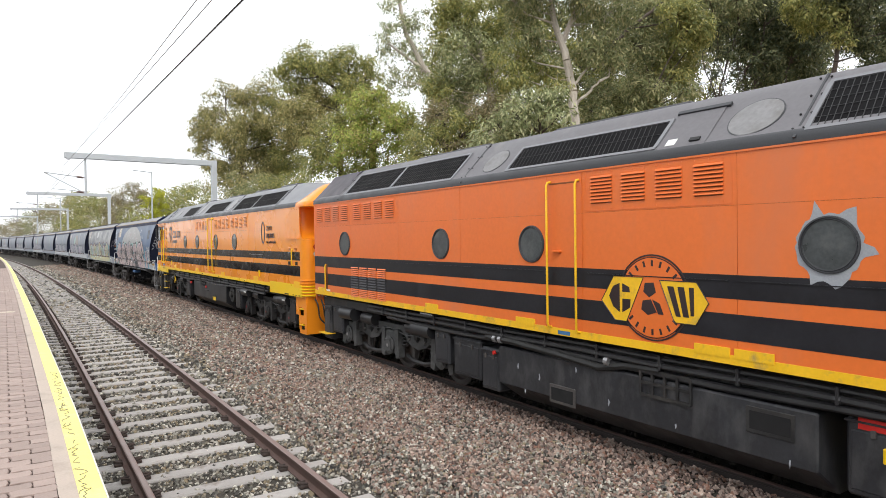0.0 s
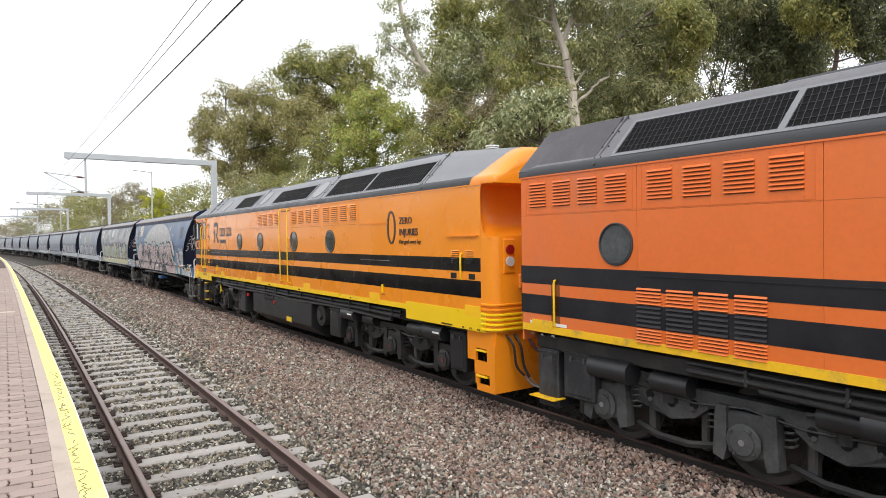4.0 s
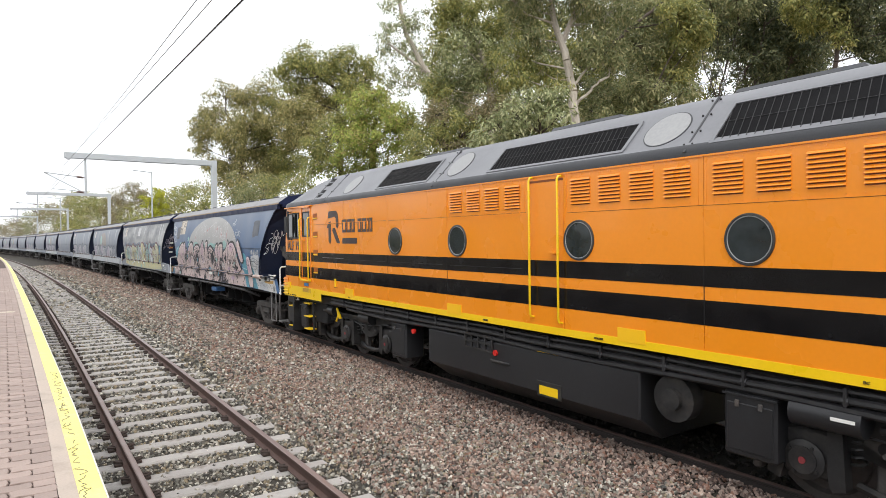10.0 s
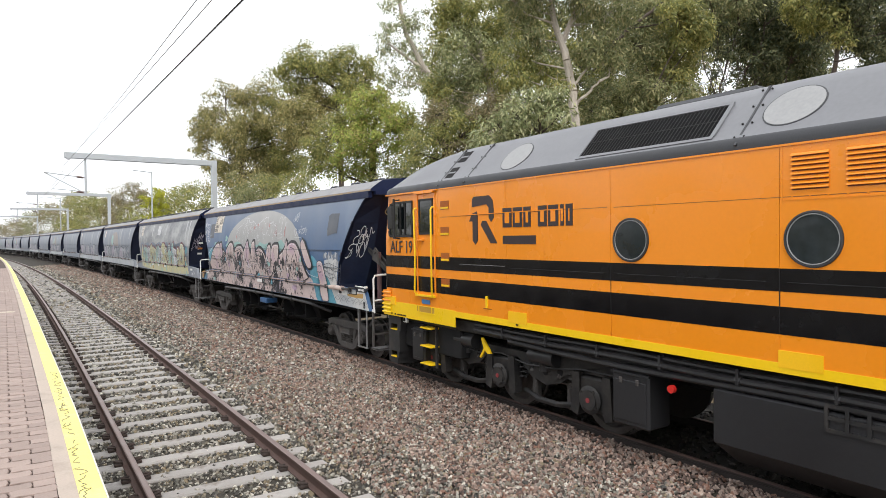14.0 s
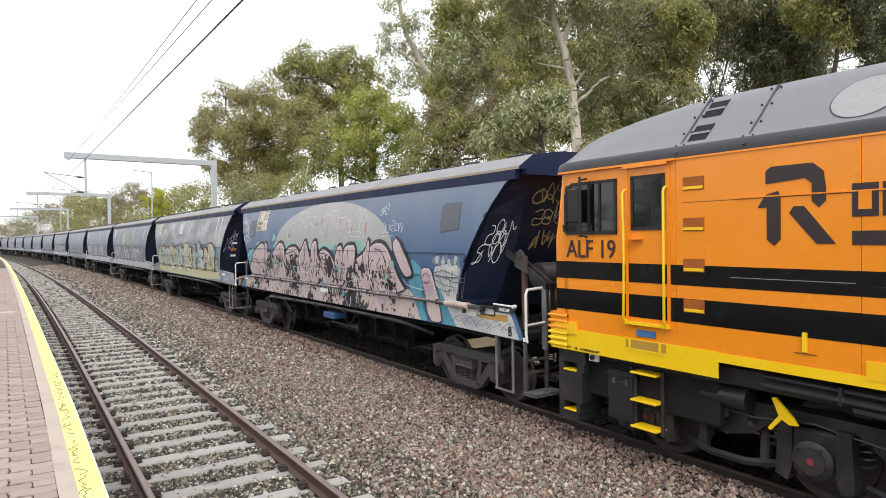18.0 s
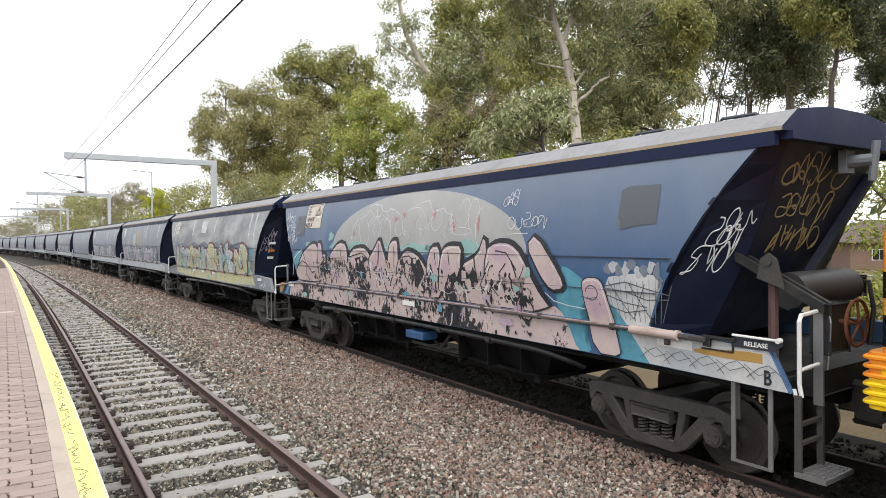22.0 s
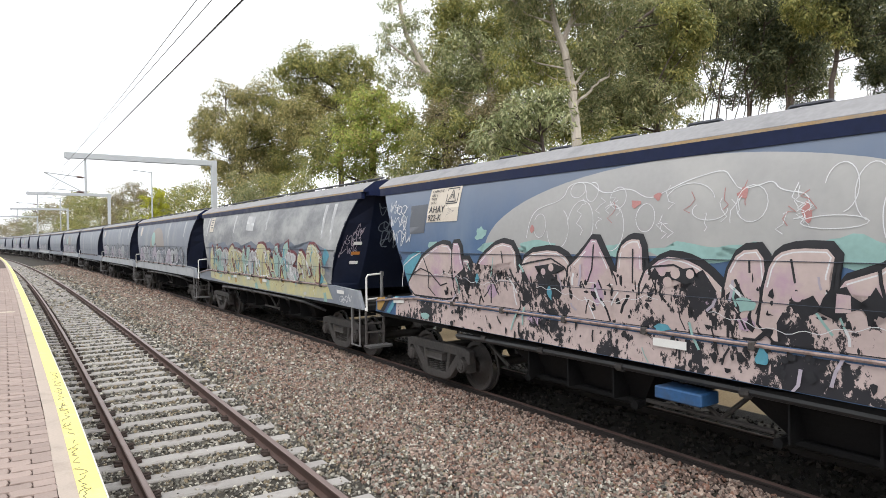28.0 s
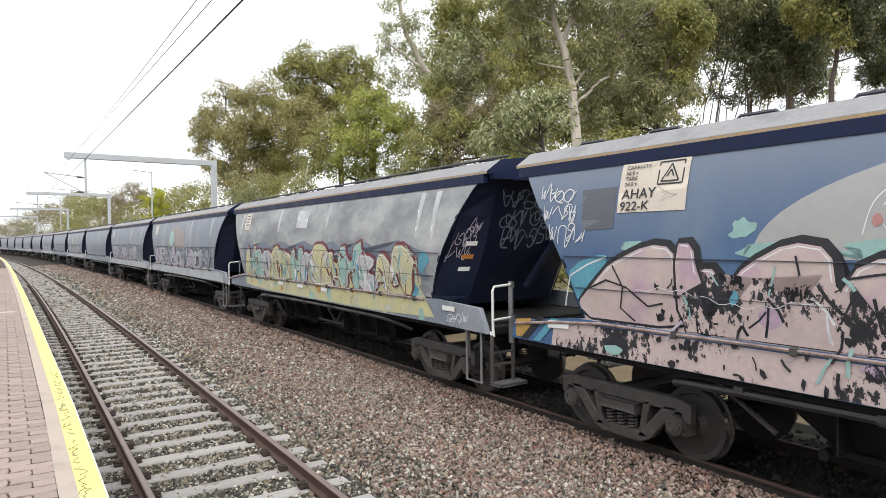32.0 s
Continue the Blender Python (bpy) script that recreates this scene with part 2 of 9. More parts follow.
bm = bmesh.new()
along(bm, [(-7.2, -0.24), (-6.4, -0.272), (-4.5, -0.268), (-3.4, -0.22), (-1.6, -0.15), (-0.9, -0.13), (-0.8, -0.19), (0.8, -0.19), (1.6, -0.14), (2.4, -0.2), (3.8, -0.8), (-7.2, -0.95)], X_TRAIN, -40, 430, 4)
solid("ballast_bed", bm, BALLAST, "crushed stone ballast bed under both railway tracks", "ballast", kind="structure")


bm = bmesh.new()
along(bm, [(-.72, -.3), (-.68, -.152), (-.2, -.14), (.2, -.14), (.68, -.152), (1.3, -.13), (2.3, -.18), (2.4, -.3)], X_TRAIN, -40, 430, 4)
solid("oily_track_bed", bm, OILY_SHADED_BED, "oily black ballast between the freight rails, shade under the train in its colour", "ballast", kind="structure")


def rail_profile(x, top):
    return [(x - 0.07, top - 0.159), (x - 0.07, top - 0.148), (x - 0.016, top - 0.128), (x - 0.011, top - 0.05), (x - 0.036, top - 0.036),
            (x - 0.036, top - 0.008), (x - 0.026, top), (x + 0.026, top), (x + 0.036, top - 0.008), (x + 0.036, top - 0.036), (x + 0.011, top - 0.05),
            (x + 0.016, top - 0.128), (x + 0.07, top - 0.148), (x + 0.07, top - 0.159)]


for mid, half, top, what in ((X_NEAR, 0.835, Z_NEAR, "platform track"), (X_TRAIN, 0.7525, 0.0, "freight track")):
    track = thing("railway_track", "rusty steel rails of the %s on concrete sleepers" % what, "railway track", kind="structure")
    for side in (-1, 1):
        bm = bmesh.new()
        along(bm, rail_profile(side * half, top), mid, -40, 430, 2.5)
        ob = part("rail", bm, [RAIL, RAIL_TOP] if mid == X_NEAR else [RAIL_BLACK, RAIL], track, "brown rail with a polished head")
        for p in ob.data.polygons:
            if p.normal.z > 0.6 and p.center.z > top - 0.012:
                p.material_index = 1
    bm = bmesh.new()
    box(bm, -1.3, 1.3, -0.115, 0.115, top - 0.38, top - 0.168, 0.02)
    sl = finish("sleeper", bm, SLEEPER)
    far = bmesh.new()
    for i in range(-6, 420):
        y = i * 0.667 + 0.3
        if (-1 < y < 95 and mid == X_NEAR) or (2 < y < 60 and mid != X_NEAR):
            ob = new("sleeper", sl)
            ob.parent, ob.matrix_basis = track, pose(mid + bend(y) + rnd.uniform(-.02, .02), y, rnd.uniform(-.008, .008), 0, 0, rnd.uniform(-.6, .6))
        else:
            box(far, mid + bend(y) - 1.3, mid + bend(y) + 1.3, y - .115, y + .115, top - .38, top - .168)
    tagged(part("far_sleepers", far, SLEEPER, track), kind="stuff")
    bm = bmesh.new()
    for i in range(0, 75):
        y = i * 0.667 + 0.3
        for side in (-1, 1):
            for o in (-1, 1):
                x = mid + bend(y) + side * half + o * 0.11
                box(bm, x - .05, x + .05, y - .055, y + .055, top - .17, top - .125, .012)
                tube(bm, [(x - .045 * o, y - .05, top - .115), (x + .05 * o, y - .03, top - .1), (x + .05 * o, y + .03, top - .11), (x - .045 * o, y + .05, top - .115)], .014, 5)
    tagged(part("rail_clips", bm, CLIP_MAT, track, "rusty spring clips"), kind="stuff")

# loose stones of the ballast
STONE = np.array([(-1, -.7, -.7), (.8, -1, -.7), (1, .8, -.7), (-.8, 1, -.7), (-.62, -.5, .5), (.5, -.6, .75), (.62, .5, .45), (-.42, .6, .7)]) * 0.5
STONE_FACES = [(4, 5, 6, 7), (0, 1, 5, 4), (1, 2, 6, 5), (2, 3, 7, 6), (3, 0, 4, 7)]


def bed_height(x):
    xs = [-7.2, -6.4, -4.5, -3.4, -1.6, -0.86, -0.8, 0.8, 1.6, 2.2, 3.6]
    return np.interp(x - X_TRAIN, xs, [-.255, -.282, -.278, -.22, -.15, -.1, -.16, -.19, -.14, -.2, -.95])


def stones(name, label, material, x, y, size, rng):
    n = len(x)
    turn = rng.uniform(0, math.tau, n)
    tip = rng.normal(size=(n, 2)) * .28
    q = np.stack([np.cos(turn / 2), tip[:, 0], tip[:, 1], np.sin(turn / 2)], 1)
    q /= np.linalg.norm(q, axis=1)[:, None]
    w, a, b, c = q.T
    rot = np.stack([np.stack([1 - 2 * (b * b + c * c), 2 * (a * b - c * w), 2 * (a * c + b * w)], -1),
                    np.stack([2 * (a * b + c * w), 1 - 2 * (a * a + c * c), 2 * (b * c - a * w)], -1),
                    np.stack([2 * (a * c - b * w), 2 * (b * c + a * w), 1 - 2 * (a * a + b * b)], -1)], 1)
    dims = size[:, None] * rng.uniform(0.6, 1.3, (n, 3)) * np.array([1, 1, 1.15])
    v = STONE[None] * dims[:, None, :] * rng.uniform(0.75, 1.25, (n, 8, 1))
    v = np.einsum("nij,nkj->nki", rot, v)
    z = (bed_height(x) if material is not OILY_SHADED else np.full(n, -.15)) + rng.uniform(0.0, 0.04, n) ** 1.0
    sway = np.array([bend(t) for t in y])
    v += np.stack([x + sway, y, z], -1)[:, None, :]
    f = np.array(STONE_FACES)[None] + 8 * np.arange(n)[:, None, None]
    me = bpy.data.meshes.new(name)
    me.from_pydata(v.reshape(-1, 3), [], f.reshape(-1, 4))
    me.materials.append(material)
    tagged(new(name, me), label, "ballast", kind="stuff")


rng = np.random.default_rng(4)
for name, label, mat, count, x0, x1, y0, y1, s in (
        ("ballast_stones", "tan and grey crushed ballast stones between the rails", STONES, 30000, 0.6, 5.2, 1.5, 12, 0.042),
        ("ballast_stones", "tan and grey crushed ballast stones between the rails", STONES, 15000, 0.3, 5.2, 12, 32, 0.066),
        ("ballast_stones", "grey crushed ballast stones far along the line", STONES, 7000, 0.3, 5.3, 32, 90, 0.12),
        ("ballast_stones", "reddish brown ballast stones beside the freight track", RED_STONES, 30000, 4.2, 6.56, 1.5, 13, 0.042),
        ("ballast_stones", "reddish brown ballast stones beside the freight track", RED_STONES, 13000, 4.4, 6.56, 13, 34, 0.062),
        ("ballast_stones", "reddish brown ballast stones beside the freight track", RED_STONES, 6000, 4.6, 6.56, 34, 90, 0.12),
        ("ballast_stones", "oily black ballast stones, shade under the train in their colour", OILY_SHADED, 4500, 6.68, 9.2, 1.5, 20, 0.06),
        ("ballast_stones", "oily black ballast stones, shade under the train in their colour", OILY_SHADED, 2000, 6.68, 9.2, 20, 60, 0.09)):
    x = rng.uniform(x0, x1, count)
    if mat is RED_STONES:
        x = np.where(rng.uniform(size=count) < 0.25, rng.uniform(x0 - 0.9, x0 + 0.6, count), x)
    elif mat is STONES:
        x = np.where(rng.uniform(size=count) < 0.12, rng.uniform(x1 - 0.3, x1 + 0.8, count), x)
    y = y0 + (y1 - y0) * rng.uniform(size=count) ** 1.25
    if mat is STONES:                     # few stones lie on the sleepers
        off = np.abs((y - .3 + .3335) % .667 - .3335)
        keep = (np.abs(x - X_NEAR) > 1.3) | (off > .12) | (rng.uniform(size=count) < .14)
        x, y = x[keep], y[keep]
        count = len(x)
    if mat is RED_STONES:
        x = np.minimum(x, 6.57)
    stones(name, label, mat, x, y, s * rng.uniform(0.55, 1.2, count), rng)

bm = bmesh.new()
box(bm, -.17, .17, -.035, .035, -.015, .012, .004)
ob = solid("timber_offcut", bm, SLEEPER, "pale weathered board lying on the ballast", "board")
ob.matrix_basis = pose(4.08 + bend(21.5), 21.2, -.2, 4, 3, 12)

# platform
Z_PLAT, X_EDGE = 1.25, 0.38


def edge_line(y):
    """The platform's edge draws away from its track a little as it goes."""
    return float(np.interp(y, [5, 10, 15, 26, 41, 80], [0, -.08, -.145, -.28, -.37, -.5]))


def beside(bm, profile, y0, y1, step=2.5):
    """A profile of (x, z) pairs swept along the platform's edge."""
    n = max(1, int((y1 - y0) / step))
    ys = [y0 + (y1 - y0) * i / n for i in range(n + 1)]
    return loft(bm, [[(bend(y) + edge_line(y) + x, y, z) for x, z in profile] for y in ys])


plat = thing("platform", "station platform with brick pavers and a yellow edge", "platform", kind="structure")
bm = bmesh.new()
beside(bm, [(-7, -.95), (.33, -.95), (.33, Z_PLAT - .07), (.14, Z_PLAT - .07), (.14, Z_PLAT - .012), (-7, Z_PLAT - .012)], -14, 240)
part("platform_body", bm, [JOINT], plat)
bm = bmesh.new()
beside(bm, [(.155, Z_PLAT - .068), (X_EDGE, Z_PLAT - .068), (X_EDGE, Z_PLAT - .012), (X_EDGE - .012, Z_PLAT), (.155, Z_PLAT)], -14, 240)
part("coping", bm, COPING, plat, "pale concrete coping")
bm = bmesh.new()
beside(bm, [(.246, Z_PLAT), (.366, Z_PLAT), (.366, Z_PLAT + .003), (.246, Z_PLAT + .003)], -14, 240)
part("yellow_line", bm, EDGE_YELLOW, plat, "worn yellow painted edge line")
bm = bmesh.new()
beside(bm, [(.367, Z_PLAT), (.376, Z_PLAT - .002), (.376, Z_PLAT + .001), (.367, Z_PLAT + .003)], -14, 240)
part("white_line", bm, EDGE_WHITE, plat, "thin white edge")
g = random.Random(12)
for k in range(26):                       # cracks where the paint has worn through, close to its inner edge
    y = 3.4 + k * .17 + g.uniform(-.05, .05)
    bm = bmesh.new()
    p = [(.275 + .018 * math.sin(k * 1.3 + j) + g.uniform(-.022, .022), y + j * .03 + g.uniform(-.014, .014), Z_PLAT + .004) for j in range(g.randint(4, 8))]
    tube(bm, p, g.uniform(.0018, .0032), 4)
    part("paint_crack", bm, CRACK, plat)
for y in (14.95, 15.1, 21.6):
    bm = box(bmesh.new(), -2.2, -.1, y - .03, y + .03, Z_PLAT + .001, Z_PLAT + .005)
    part("platform_mark", bm, PALE_MARK, plat, "pale painted line across the platform")

# ---------------------------------------------------------------- electrification masts, wires, sign
GALV = shader("pale_galvanised_steel", (0.5, 0.53, 0.56), 0.5, metal=0.15, vary=0.08, scale=2, fine=20)
WIRE = shader("dark_wire", (0.03, 0.03, 0.032), 0.5)
WIRE_THIN = shader("copper_grey_wire", (0.22, 0.22, 0.22), 0.5)
INSUL = shader("brown_insulator", (0.12, 0.07, 0.06), 0.35)


def portal(x_post, x_tip, y, top, label):
    p = thing("overhead_line_mast", label, "mast", group="overhead line masts")
    bm = box(bmesh.new(), x_post - .15, x_post + .15, y - .15, y + .15, -.9, top, .02)
    part("post", bm, GALV, p, "square steel post")
    bm = box(bmesh.new(), x_post - .3, x_post + .3, y - .3, y + .3, -.9, -.75, .02)
    part("base_plate", bm, GALV, p)
    bm = box(bmesh.new(), x_tip, x_post + .16, y - .13, y + .13, top - .34, top - .02, .02)
    part("beam", bm, GALV, p, "pale steel cantilever beam")
    bm = bmesh.new()
    box(bm, x_tip + .1, x_tip + .3, y - .17, y + .17, top - .4, top - .02, .01)
    part("beam_clamp", bm, GALV, p)
    xd = x_tip + 1.0
    bm = rod(bmesh.new(), (xd, y, top - .34), (xd, y, top - 2.3), .055, 8)
    d = part("drop_post", bm, GALV, p)
    bm = bmesh.new()
    rod(bm, (xd, y, top - 1.35), (xd - 1.9, y, top - 1.15), .028, 6), rod(bm, (xd, y, top - 2.2), (xd - 1.9, y, top - 1.15), .028, 6), rod(bm, (xd, y, top - 2.1), (xd - 1.5, y, top - 2.0), .022, 6)
    part("registration_arm", bm, GALV, p)
    for z in (1.35, 2.15):
        bm = rod(bmesh.new(), (xd - .1, y, top - z), (xd - .42, y, top - z + .03), .055, 8)
        part("insulator", bm, INSUL, d)
    return p


portal(9.75, 2.0, 39.5, 7.45, "pale grey steel cantilever mast beside the freight track")
portal(8.35, .6, 80.0, 8.0, "pale grey steel cantilever mast further along the line")
portal(6.6, -1.3, 122, 8.2, "pale grey steel mast far along the line")
portal(3.2, -4.6, 165, 8.4, "pale grey steel mast far along the line")
for x, y, h in ((9.9, 62, 9.8), (4.6, 100, 9.5)):
    pole = thing("lighting_pole", "thin pale pole beside the line", "pole", pose(x, y, -.9))
    part("pole_shaft", rod(bmesh.new(), (0, 0, 0), (0, 0, h), .08, 8, .05), GALV, pole)
    part("pole_arm", rod(bmesh.new(), (0, 0, h - .1), (-1.6, 0, h + .05), .04, 6), GALV, pole)


def hung_wire(a, b, sag, r, mat, label, n=14):
    bm = bmesh.new()
    a, b = Vector(a), Vector(b)
    tube(bm, [a.lerp(b, k / n) - Vector((0, 0, sag * 4 * (k / n) * (1 - k / n))) for k in range(n + 1)], r, 5)
    return solid("overhead_wire", bm, mat, label, "wire", "overhead wires")


hung_wire((2.32, -8, 5.2), (2.32, 28.4, 6.05), .0, .012, WIRE, "black overhead contact wire above the platform track")
hung_wire((2.32, 28.4, 6.05), (1.9, 39.5, 5.95), .05, .012, WIRE, "black overhead contact wire above the platform track")
hung_wire((1.95, -8, 4.99), (1.95, 39.5, 6.68), .07, .006, WIRE_THIN, "thin overhead wire above the platform track")
hung_wire((1.95, -8, 5.55), (1.95, 39.5, 6.66), .22, .006, WIRE_THIN, "thin overhead wire above the platform track")
hung_wire((1.9, 39.5, 6.0), (.5, 80, 6.4), .3, .012, WIRE_THIN, "thin overhead wire along the line")
hung_wire((2.0, 39.5, 6.5), (.5, 80, 7.2), .8, .012, WIRE_THIN, "thin overhead wire along the line")
hung_wire((.5, 80, 6.4), (-1.5, 122, 6.4), .3, .014, WIRE_THIN, "thin overhead wire along the line")
hung_wire((-1.5, 122, 6.4), (-4.8, 165, 6.4), .3, .014, WIRE_THIN, "thin overhead wire along the line")
sg = thing("platform_sign", "grey hanging platform sign on a post", "sign")
part("sign_board", box(bmesh.new(), -1.1, -.205, 9.96, 10.04, 3.3, 3.65, .01), GALV, sg)
part("sign_post", box(bmesh.new(), -1.0, -.9, 9.95, 10.05, Z_PLAT, 3.3, .01), GALV, sg)

# ---------------------------------------------------------------- hopper wagons
NAVY = shader("faded_blue_wagon_paint", (0.055, 0.12, 0.245), 0.5, vary=0.1, scale=0.8, fine=14, bump=0.03, dirt=(0.13, 0.2, 0.3), dirt_amount=0.3, dirt_scale=0.7, streak=0.3)
GREYBLUE = shader("grey_blue_wagon_paint", (0.2, 0.225, 0.27), 0.55, vary=0.12, scale=0.8, fine=14, bump=0.03, dirt=(0.38, 0.39, 0.4), dirt_amount=0.5, dirt_scale=0.8, streak=0.3)
NAVY_DARK = shader("dark_navy_paint", (0.01, 0.017, 0.055), 0.5, spec=0.25, vary=0.2, fine=14)
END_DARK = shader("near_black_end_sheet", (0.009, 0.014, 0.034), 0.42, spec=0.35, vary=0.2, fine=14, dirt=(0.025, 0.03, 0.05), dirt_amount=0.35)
WHEEL_RUST = shader("rust_brown_iron", (0.16, 0.06, 0.025), 0.75, vary=0.3)
GREY_TANK = shader("dull_grey_tank", (0.05, 0.05, 0.053), 0.5, vary=0.2)
LEVER = shader("pale_grey_blue_lever", (0.2, 0.23, 0.26), 0.5, vary=0.15)
EAVE = shader("weathered_grey_eave", (0.27, 0.27, 0.28), 0.75, vary=0.16, scale=2, fine=16, dirt=(0.16, 0.165, 0.175), dirt_amount=0.3, dirt_scale=1.6, streak=1.2)
EAVE_LINE = shader("rusty_yellow_line", (0.42, 0.29, 0.15), 0.7, vary=0.3, scale=3, dirt=(0.33, 0.31, 0.29), dirt_amount=0.7, dirt_scale=2.5)
ROOFTOP = shader("dusty_dark_roof", (0.07, 0.075, 0.09), 0.7, vary=0.2)

UNDER_BLACK = shader("near_black_underside", (0.011, 0.011, 0.012), 0.75, spec=0.25, vary=0.35, scale=3, fine=30, bump=0.1)
OVERSPRAY = shader("oversprayed_grey_side", (0.2, 0.21, 0.225), 0.6, vary=0.15, scale=0.9, fine=14, bump=0.02, dirt=(0.5, 0.51, 0.51), dirt_amount=0.75, dirt_scale=0.75, streak=1.7)
SILL_PIPE = shader("spattered_rusty_pipe", (0.33, 0.25, 0.23), 0.6, vary=0.3, scale=5, fine=25, dirt=(0.1, 0.06, 0.05), dirt_amount=0.6, dirt_scale=6)
SEAM_LINE = shader("dull_seam_line", (0.05, 0.06, 0.085), 0.6, vary=0.3)
RUST_POST = shader("rusty_maroon_post", (0.11, 0.06, 0.06), 0.7, vary=0.2)

def grey_with_height(m, colour, z0, z1, most):
    """The coat turns greyer and paler towards the eave, in uneven streaks."""
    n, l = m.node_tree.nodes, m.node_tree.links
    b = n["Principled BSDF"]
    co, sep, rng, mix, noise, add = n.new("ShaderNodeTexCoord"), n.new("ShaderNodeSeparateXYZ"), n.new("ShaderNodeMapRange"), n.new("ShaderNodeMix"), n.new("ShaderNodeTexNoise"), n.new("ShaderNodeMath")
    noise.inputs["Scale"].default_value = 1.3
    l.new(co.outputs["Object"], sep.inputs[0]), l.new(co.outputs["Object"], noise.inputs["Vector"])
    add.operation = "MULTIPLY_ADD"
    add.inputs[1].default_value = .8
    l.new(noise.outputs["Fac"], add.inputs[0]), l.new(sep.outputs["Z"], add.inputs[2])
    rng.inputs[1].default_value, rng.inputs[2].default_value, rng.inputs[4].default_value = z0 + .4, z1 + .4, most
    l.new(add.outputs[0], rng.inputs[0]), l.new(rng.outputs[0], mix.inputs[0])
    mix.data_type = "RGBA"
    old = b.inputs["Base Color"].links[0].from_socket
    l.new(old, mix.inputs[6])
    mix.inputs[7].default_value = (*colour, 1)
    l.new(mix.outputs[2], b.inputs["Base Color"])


grey_with_height(NAVY, (0.165, 0.195, 0.25), 2.2, 3.5, .85)
SLATE_BOARD = shader("slate_board_paint", (0.03, 0.036, 0.05), 0.5, vary=0.2)
CYLINDER = shader("pale_pink_grey_paint", (0.5, 0.4, 0.36), 0.5, vary=0.15, dirt=(0.3, 0.2, 0.15), dirt_amount=0.3)

SIDE = [(1.235, 3.66), (1.33, 3.42), (1.40, 3.15), (1.45, 2.85), (1.475, 2.5), (1.475, 2.15), (1.455, 1.85), (1.425, 1.62)]
HALF = 6.83                                     # half the length of the body at the sill


def side_x(z):
    zs = [p[1] for p in reversed(SIDE)]
    return float(np.interp(z, zs, [p[0] for p in reversed(SIDE)]))


def end_y(z):
    """How far from the middle the sloping end sheet stands at that height."""
    return float(np.interp(z, [1.62, 2.3, 3.0, 3.66], [5.42, 5.72, 6.2, 6.72]))


def fold_y(z):
    """Where the flat middle of the end sheet stands; its corners slope back to the sides."""
    return float(np.interp(z, [1.5, 1.65, 2.5, 3.66], [5.8, 5.88, 6.33, 6.74]))


def wheelset(parent, y, r, label, face=0.78):
    bm = bmesh.new()
    prof = [(0.0, face + .02), (.11, face + .02), (.13, face - .01), (r * .45, face - .05), (r * .78, face - .05), (r * .84, face - .005), (r, face - .005),
            (r, face - .1), (r + .028, face - .11), (r + .028, face - .135), (r * .8, face - .135), (.1, face - .1), (.085, face - .1), (.085, 0)]
    seg = 28
    for s in (-1, 1):
        rings = [[bm.verts.new((s * x, q * math.cos(k * math.tau / seg), q * math.sin(k * math.tau / seg))) for k in range(seg)] if q else None for q, x in prof]
        hub = bm.verts.new((s * prof[0][1], 0, 0))
        for k in range(seg):
            j = (k + 1) % seg
            bm.faces.new((hub, rings[1][k], rings[1][j]))
            for a, b in zip(rings[1:], rings[2:]):
                f = bm.faces.new((a[k], a[j], b[j], b[k]))
        for k in range(5):
            w = k * math.tau / 5
            rod(bm, (s * (face + .02), .075 * math.cos(w), .075 * math.sin(w)), (s * (face + .04), .075 * math.cos(w), .075 * math.sin(w)), .016, 6)
        for k in range(3):
            w = k * math.tau / 3 + .4
            rod(bm, (s * (face - .052), r * .62 * math.cos(w), r * .62 * math.sin(w)), (s * (face - .046), r * .62 * math.cos(w), r * .62 * math.sin(w)), .05, 10)
    ob = part("wheelset", bm, [WHEEL, TREAD], parent, label, True)
    for p in ob.data.polygons:
        c = p.center
        if abs(math.hypot(c.y, c.z) - r) < .004:
            p.material_index = 1
    ob.matrix_basis = pose(0, y, r)
    ob["rolls"] = r
    return ob


def spring(bm, x, y, z0, z1, r=.045, turns=5):
    n = turns * 8
    tube(bm, [(x + r * math.cos(k * math.tau / 8), y + r * math.sin(k * math.tau / 8), z0 + (z1 - z0) * k / n) for k in range(n + 1)], .013, 5)


